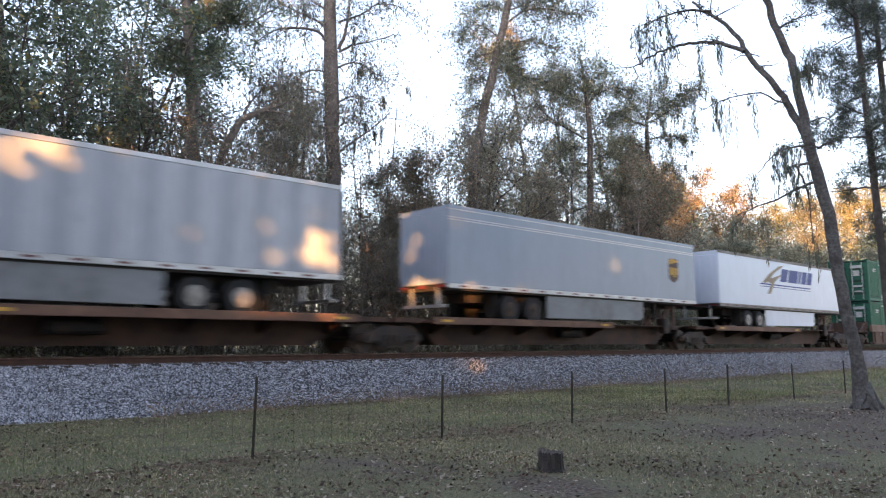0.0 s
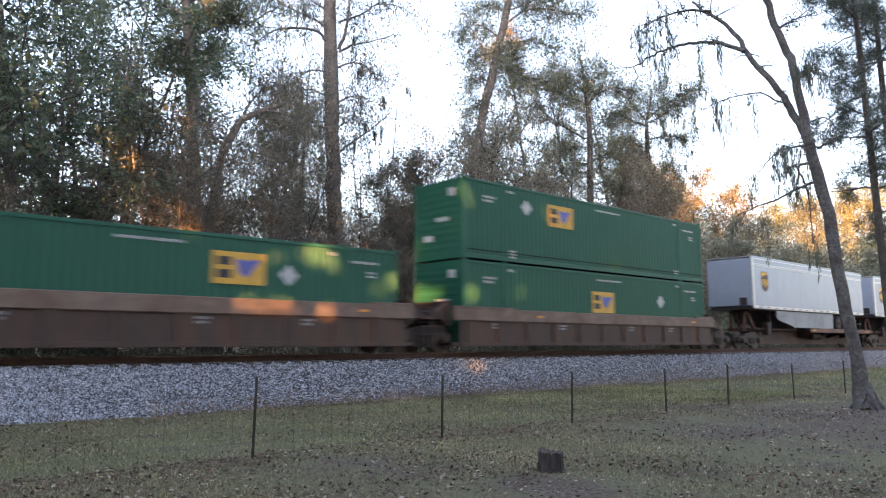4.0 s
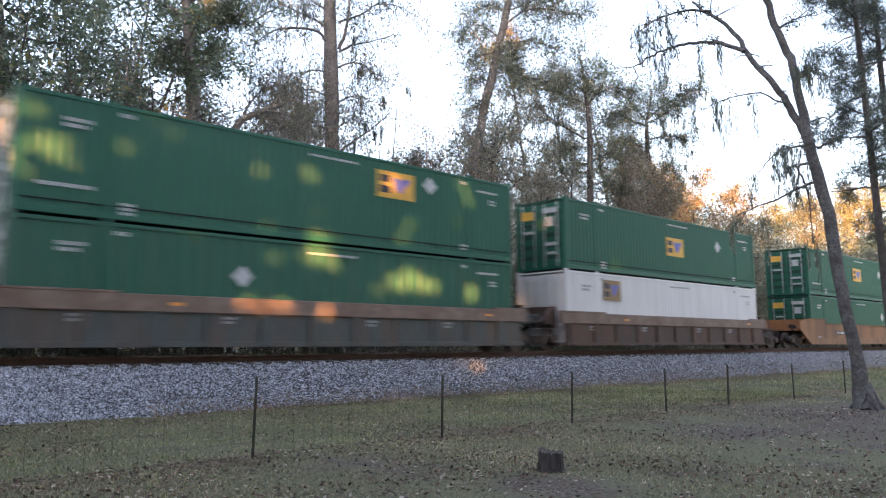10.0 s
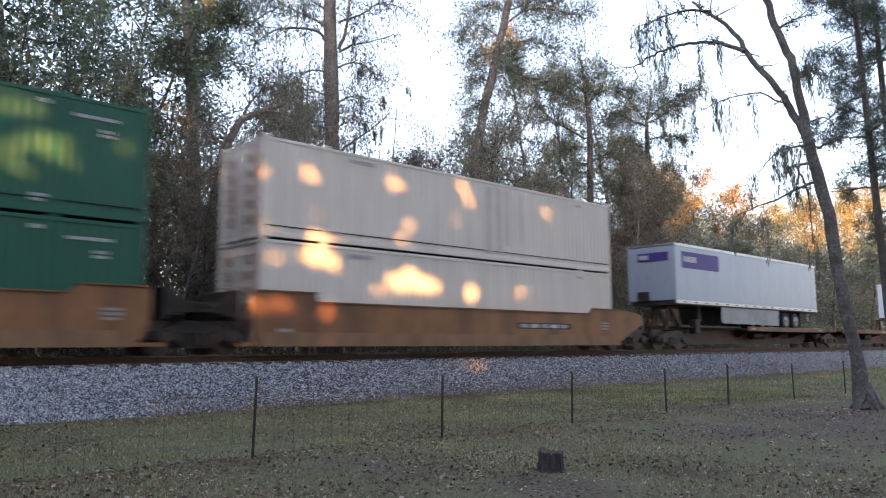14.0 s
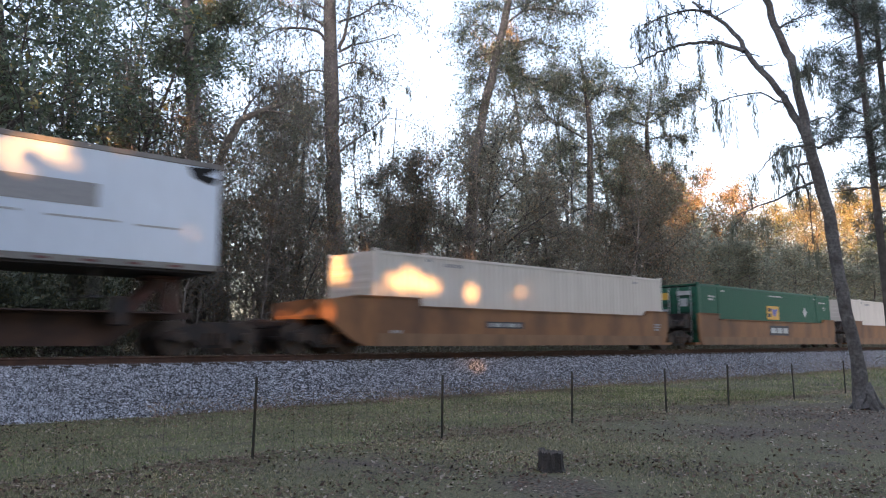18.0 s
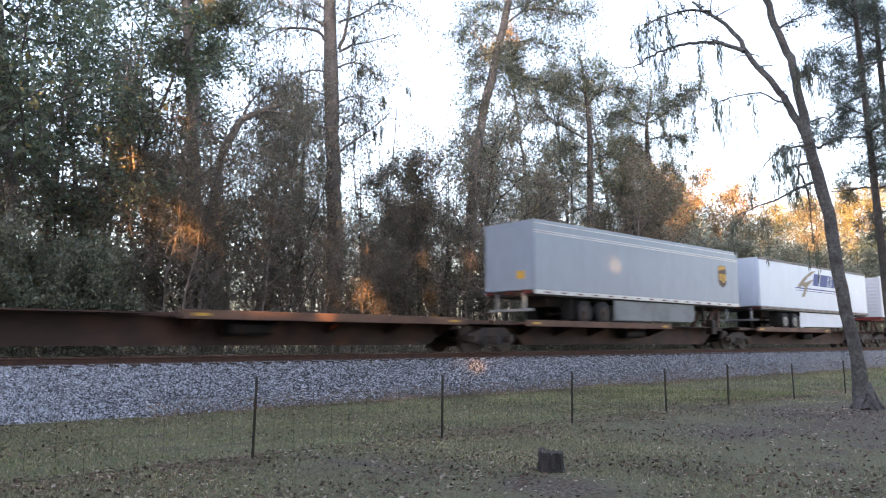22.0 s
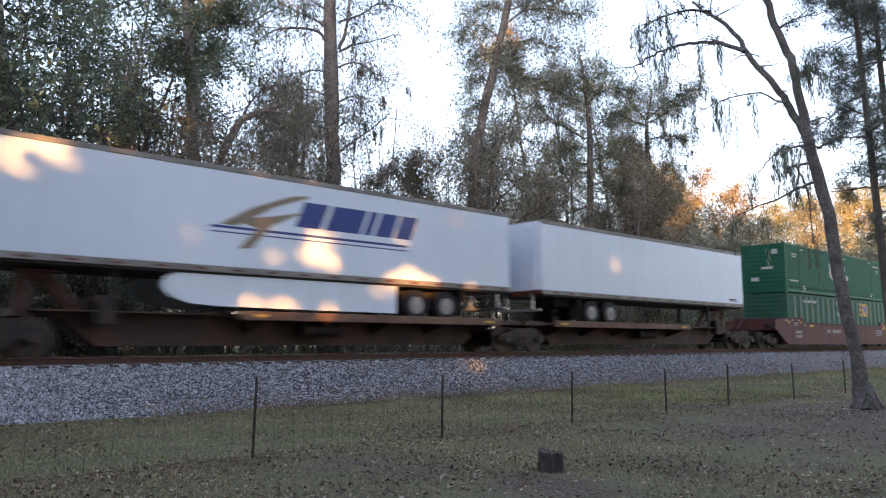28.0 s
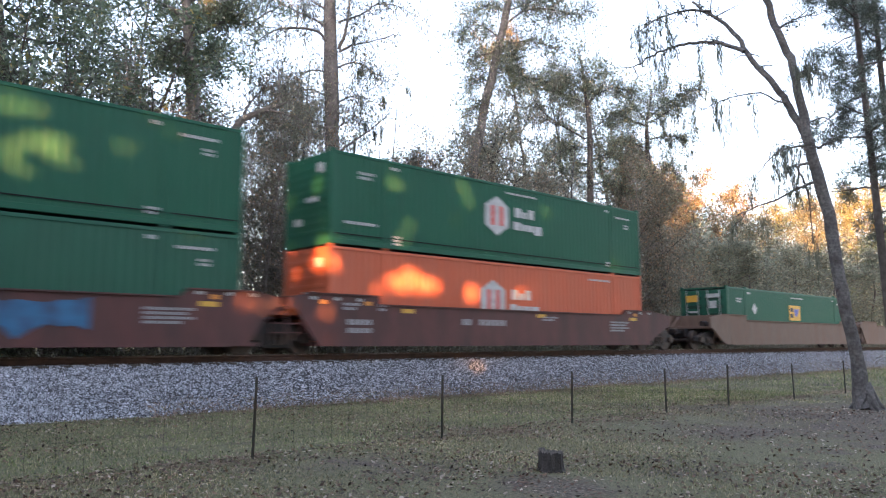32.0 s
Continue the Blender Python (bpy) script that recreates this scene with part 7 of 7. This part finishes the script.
def sun_mask():
    rg = np.random.default_rng(77)
    across = Vector((BEAM.y, -BEAM.x, 0)).normalized()
    flat = Vector((BEAM.x, BEAM.y, 0)).normalized()
    centre = Vector((14, 18, 0)) - flat * 55.0
    up = np.cross(np.array(across), np.array(BEAM))

    def scatter(u, d, z, size, clear, name, loose=0.0):
        c = np.array(centre)[None] + u[:, None] * np.array(across)[None] + d[:, None] * np.array(flat)[None]
        c[:, 2] = z
        near = np.full(len(c), 1e9)
        for k, (x, y, zz, r) in enumerate(GAPS):   # each gap has an uneven rim
            rel = c - np.array((x, y, zz))
            p, q = rel @ np.array(across), rel @ up
            turn = np.arctan2(q, p)
            rim = 0.98 * r * (1.0 + 0.28 * np.cos(2 * turn + 1.7 * k) + 0.22 * np.cos(3 * turn + 2.9 * k) + 0.16 * np.cos(7 * turn + 0.9 * k))
            near = np.minimum(near, np.hypot(p, q) - rim)
        leaf_mesh(name, c[(near > clear) | (rg.random(len(c)) < loose)], 1, 0.0, size, 0.8, m_leaf_dark, root, rg)
    # leaves and trunks out of view, added only to block and shape sunlight
    root = tagged(new("unseen_sun_mask"), "unseen leafy screen behind the camera, added to shape the sunbeams", "woods", kind="stuff")
    n = 66000
    u = rg.uniform(-30, 80, n)
    roof = 25.0 + 3.0 * np.clip((u + 2.0) / 6.0, 0, 1) + 2.0 * np.clip((u - 27.0) / 10.0, 0, 1) + 4.0 * np.clip((u - 7.0) / 3.0, 0, 1) * np.clip((27.0 - u) / 2.0, 0, 1) + 1.6 * np.sin(u * 0.21) + 1.2 * np.sin(u * 0.57 + 1) + 0.8 * np.sin(u * 1.3)
    scatter(u, rg.uniform(-4, 4, n), rg.random(n) ** 0.9 * roof, 1.5, 0.8, "foliage")
    w = Wood()
    lanes = np.array([(Vector((x, y, zz)) - centre).dot(across) for x, y, zz, _ in GAPS])
    for _ in range(110):
        cu, cd = rg.uniform(-29, 78), rg.uniform(-4, 4)
        if np.abs(lanes - cu).min() > 0.9:
            p = centre + across * cu + flat * cd
            w.add(bent(rg, (p.x, p.y, -0.2), (0, 0, 1), rg.uniform(15, 23), 8, 0.02, 0.05), [0.26 * (1 - 0.08 * i) for i in range(9)], 7)
    mesh_object("trunks", w.v, w.f, m_bark, root, smooth=True)
    for x, y, zz, r in GAPS:   # finer leaves round each gap
        n = 3600
        p = Vector((x, y, zz)) - centre
        cu = p.dot(across)
        cz = zz + math.tan(SUN_EL) * p.dot(flat)
        scatter(cu + rg.uniform(-1.35, 1.35, n), rg.uniform(-0.5, 0.5, n), cz + rg.uniform(-1.35, 1.35, n), 0.2, 0.03, "foliage", 0.012)


sun_mask()


# ------------------------------------------------------------------ undergrowth and distant woods
def undergrowth():
    rg = np.random.default_rng(55)
    n = 36000
    x = -6 + 100 * rg.random(n) ** 1.4
    y = 23.0 + 3.5 * rg.random(n)
    hump = np.array([0.55 + 0.5 * noise.noise((float(i) * 0.6, float(j) * 0.8, 4.0)) for i, j in zip(x, y)])
    z = np.array([ground_z(float(i), float(j)) for i, j in zip(x, y)]) + rg.random(n) * np.clip(hump, 0.1, 1.0) * 0.9
    ob = leaf_mesh("undergrowth", np.stack([x, y, z], 1), 1, 0.0, 0.15, 0.25, m_weeds, None, rg)
    tagged(ob, "dry weedy undergrowth along the far side of the track", "undergrowth", kind="stuff")
    root = tagged(new("distant_woods"), "hazy distant autumn woods beyond the track", "woods", kind="stuff")
    for name, mat, n, y0, y1, top in (("green_foliage", m_leaf_far, 42000, 36, 60, 14), ("gold_foliage", m_leaf_gold, 30000, 56, 80, 28)):
        col = rg.uniform(1160, 1720, n)
        y = rg.uniform(y0, y1, n)
        a = YAW + np.arctan((col - 784.0) / 1304.0)
        x = y * np.tan(a)
        roof = np.array([top * (0.85 + 0.3 * noise.noise((float(c) * 0.022, 2.0, top)) + 0.15 * noise.noise((float(c) * 0.08, 9.0, top))) for c in col])
        leaf_mesh(name, np.stack([x, y, 0.8 + rg.random(n) ** 0.8 * roof], 1), 1, 0.0, 0.55, 0.6, mat, root, rg)
    # the wood goes on behind the first trees: thin stems and dull low foliage
    n = 6500
    col, y = rg.uniform(-90, 1180, n), rg.uniform(36, 58, n)
    x = y * np.tan(YAW + np.arctan((col - 784.0) / 1304.0))
    roof = np.array([9.5 + 5.0 * noise.noise((float(c) * 0.012, 3.0, 1.0)) + 2.5 * noise.noise((float(c) * 0.05, 7.0, 1.0)) for c in col]) * np.where(col < 300, 0.55, 1.0)
    leaf_mesh("low_foliage", np.stack([x, y, 0.6 + rg.random(n) ** 1.3 * roof], 1), 1, 0.0, 0.5, 0.5, m_leaf_oak, root, rg)
    n = 7000
    col, y = rg.uniform(-90, 1180, n), rg.uniform(29, 36, n)
    x = y * np.tan(YAW + np.arctan((col - 784.0) / 1304.0))
    leaf_mesh("brush", np.stack([x, y, 0.6 + 3.4 * rg.random(n) ** 1.2], 1), 1, 0.0, 0.26, 0.35, m_leaf_cedar, root, rg)
    w = Wood()
    for _ in range(120):
        c, yy = rg.uniform(-80, 1200), rg.uniform(29, 44)
        xx = yy * math.tan(YAW + math.atan((c - 784.0) / 1304.0))
        h, r = rg.uniform(7, 16), rg.uniform(0.05, 0.13)
        w.add(bent(rg, (xx, yy, 0.3), (0, 0, 1), h, 8, 0.05, 0.05), [r * (1 - 0.7 * i / 8) for i in range(9)], 5)
    mesh_object("stems", w.v, w.f, m_bark, root, smooth=True)


undergrowth()
ground_cover()
# ------------------------------------------------------------------ everything that rolls
def motions():
    stops = [2.0 * k for k in range(17)]
    base = {}
    for ob, s0, z0 in MOVING:
        base[ob.name] = s0
        walk(ob, [(t, pose(s0 - run(t), TRACK_Y, RAIL_Z + z0)) for t in stops])
    for ws, car, x in WHEELS:
        s0 = base[car.name] + x
        frames = [k for k in range(0, 961) if -6.0 < s0 - run(k / 30.0) < 72.0]
        if not frames:
            rows = [(0.0, 0.0), (32.0, 0.0)]
        else:
            first, last = frames[0], frames[-1]
            zero = run(first / 30.0)
            rows = [(0.0, 0.0)] if first > 0 else []
            rows += [(k / 30.0, -math.degrees((run(k / 30.0) - zero) / 0.455)) for k in frames]
            if last < 960:
                rows.append((32.0, rows[-1][1]))
        walk(ws, [(t, pose(x, 0.0, 0.455, 0.0, a, 0.0)) for t, a in rows])


motions()
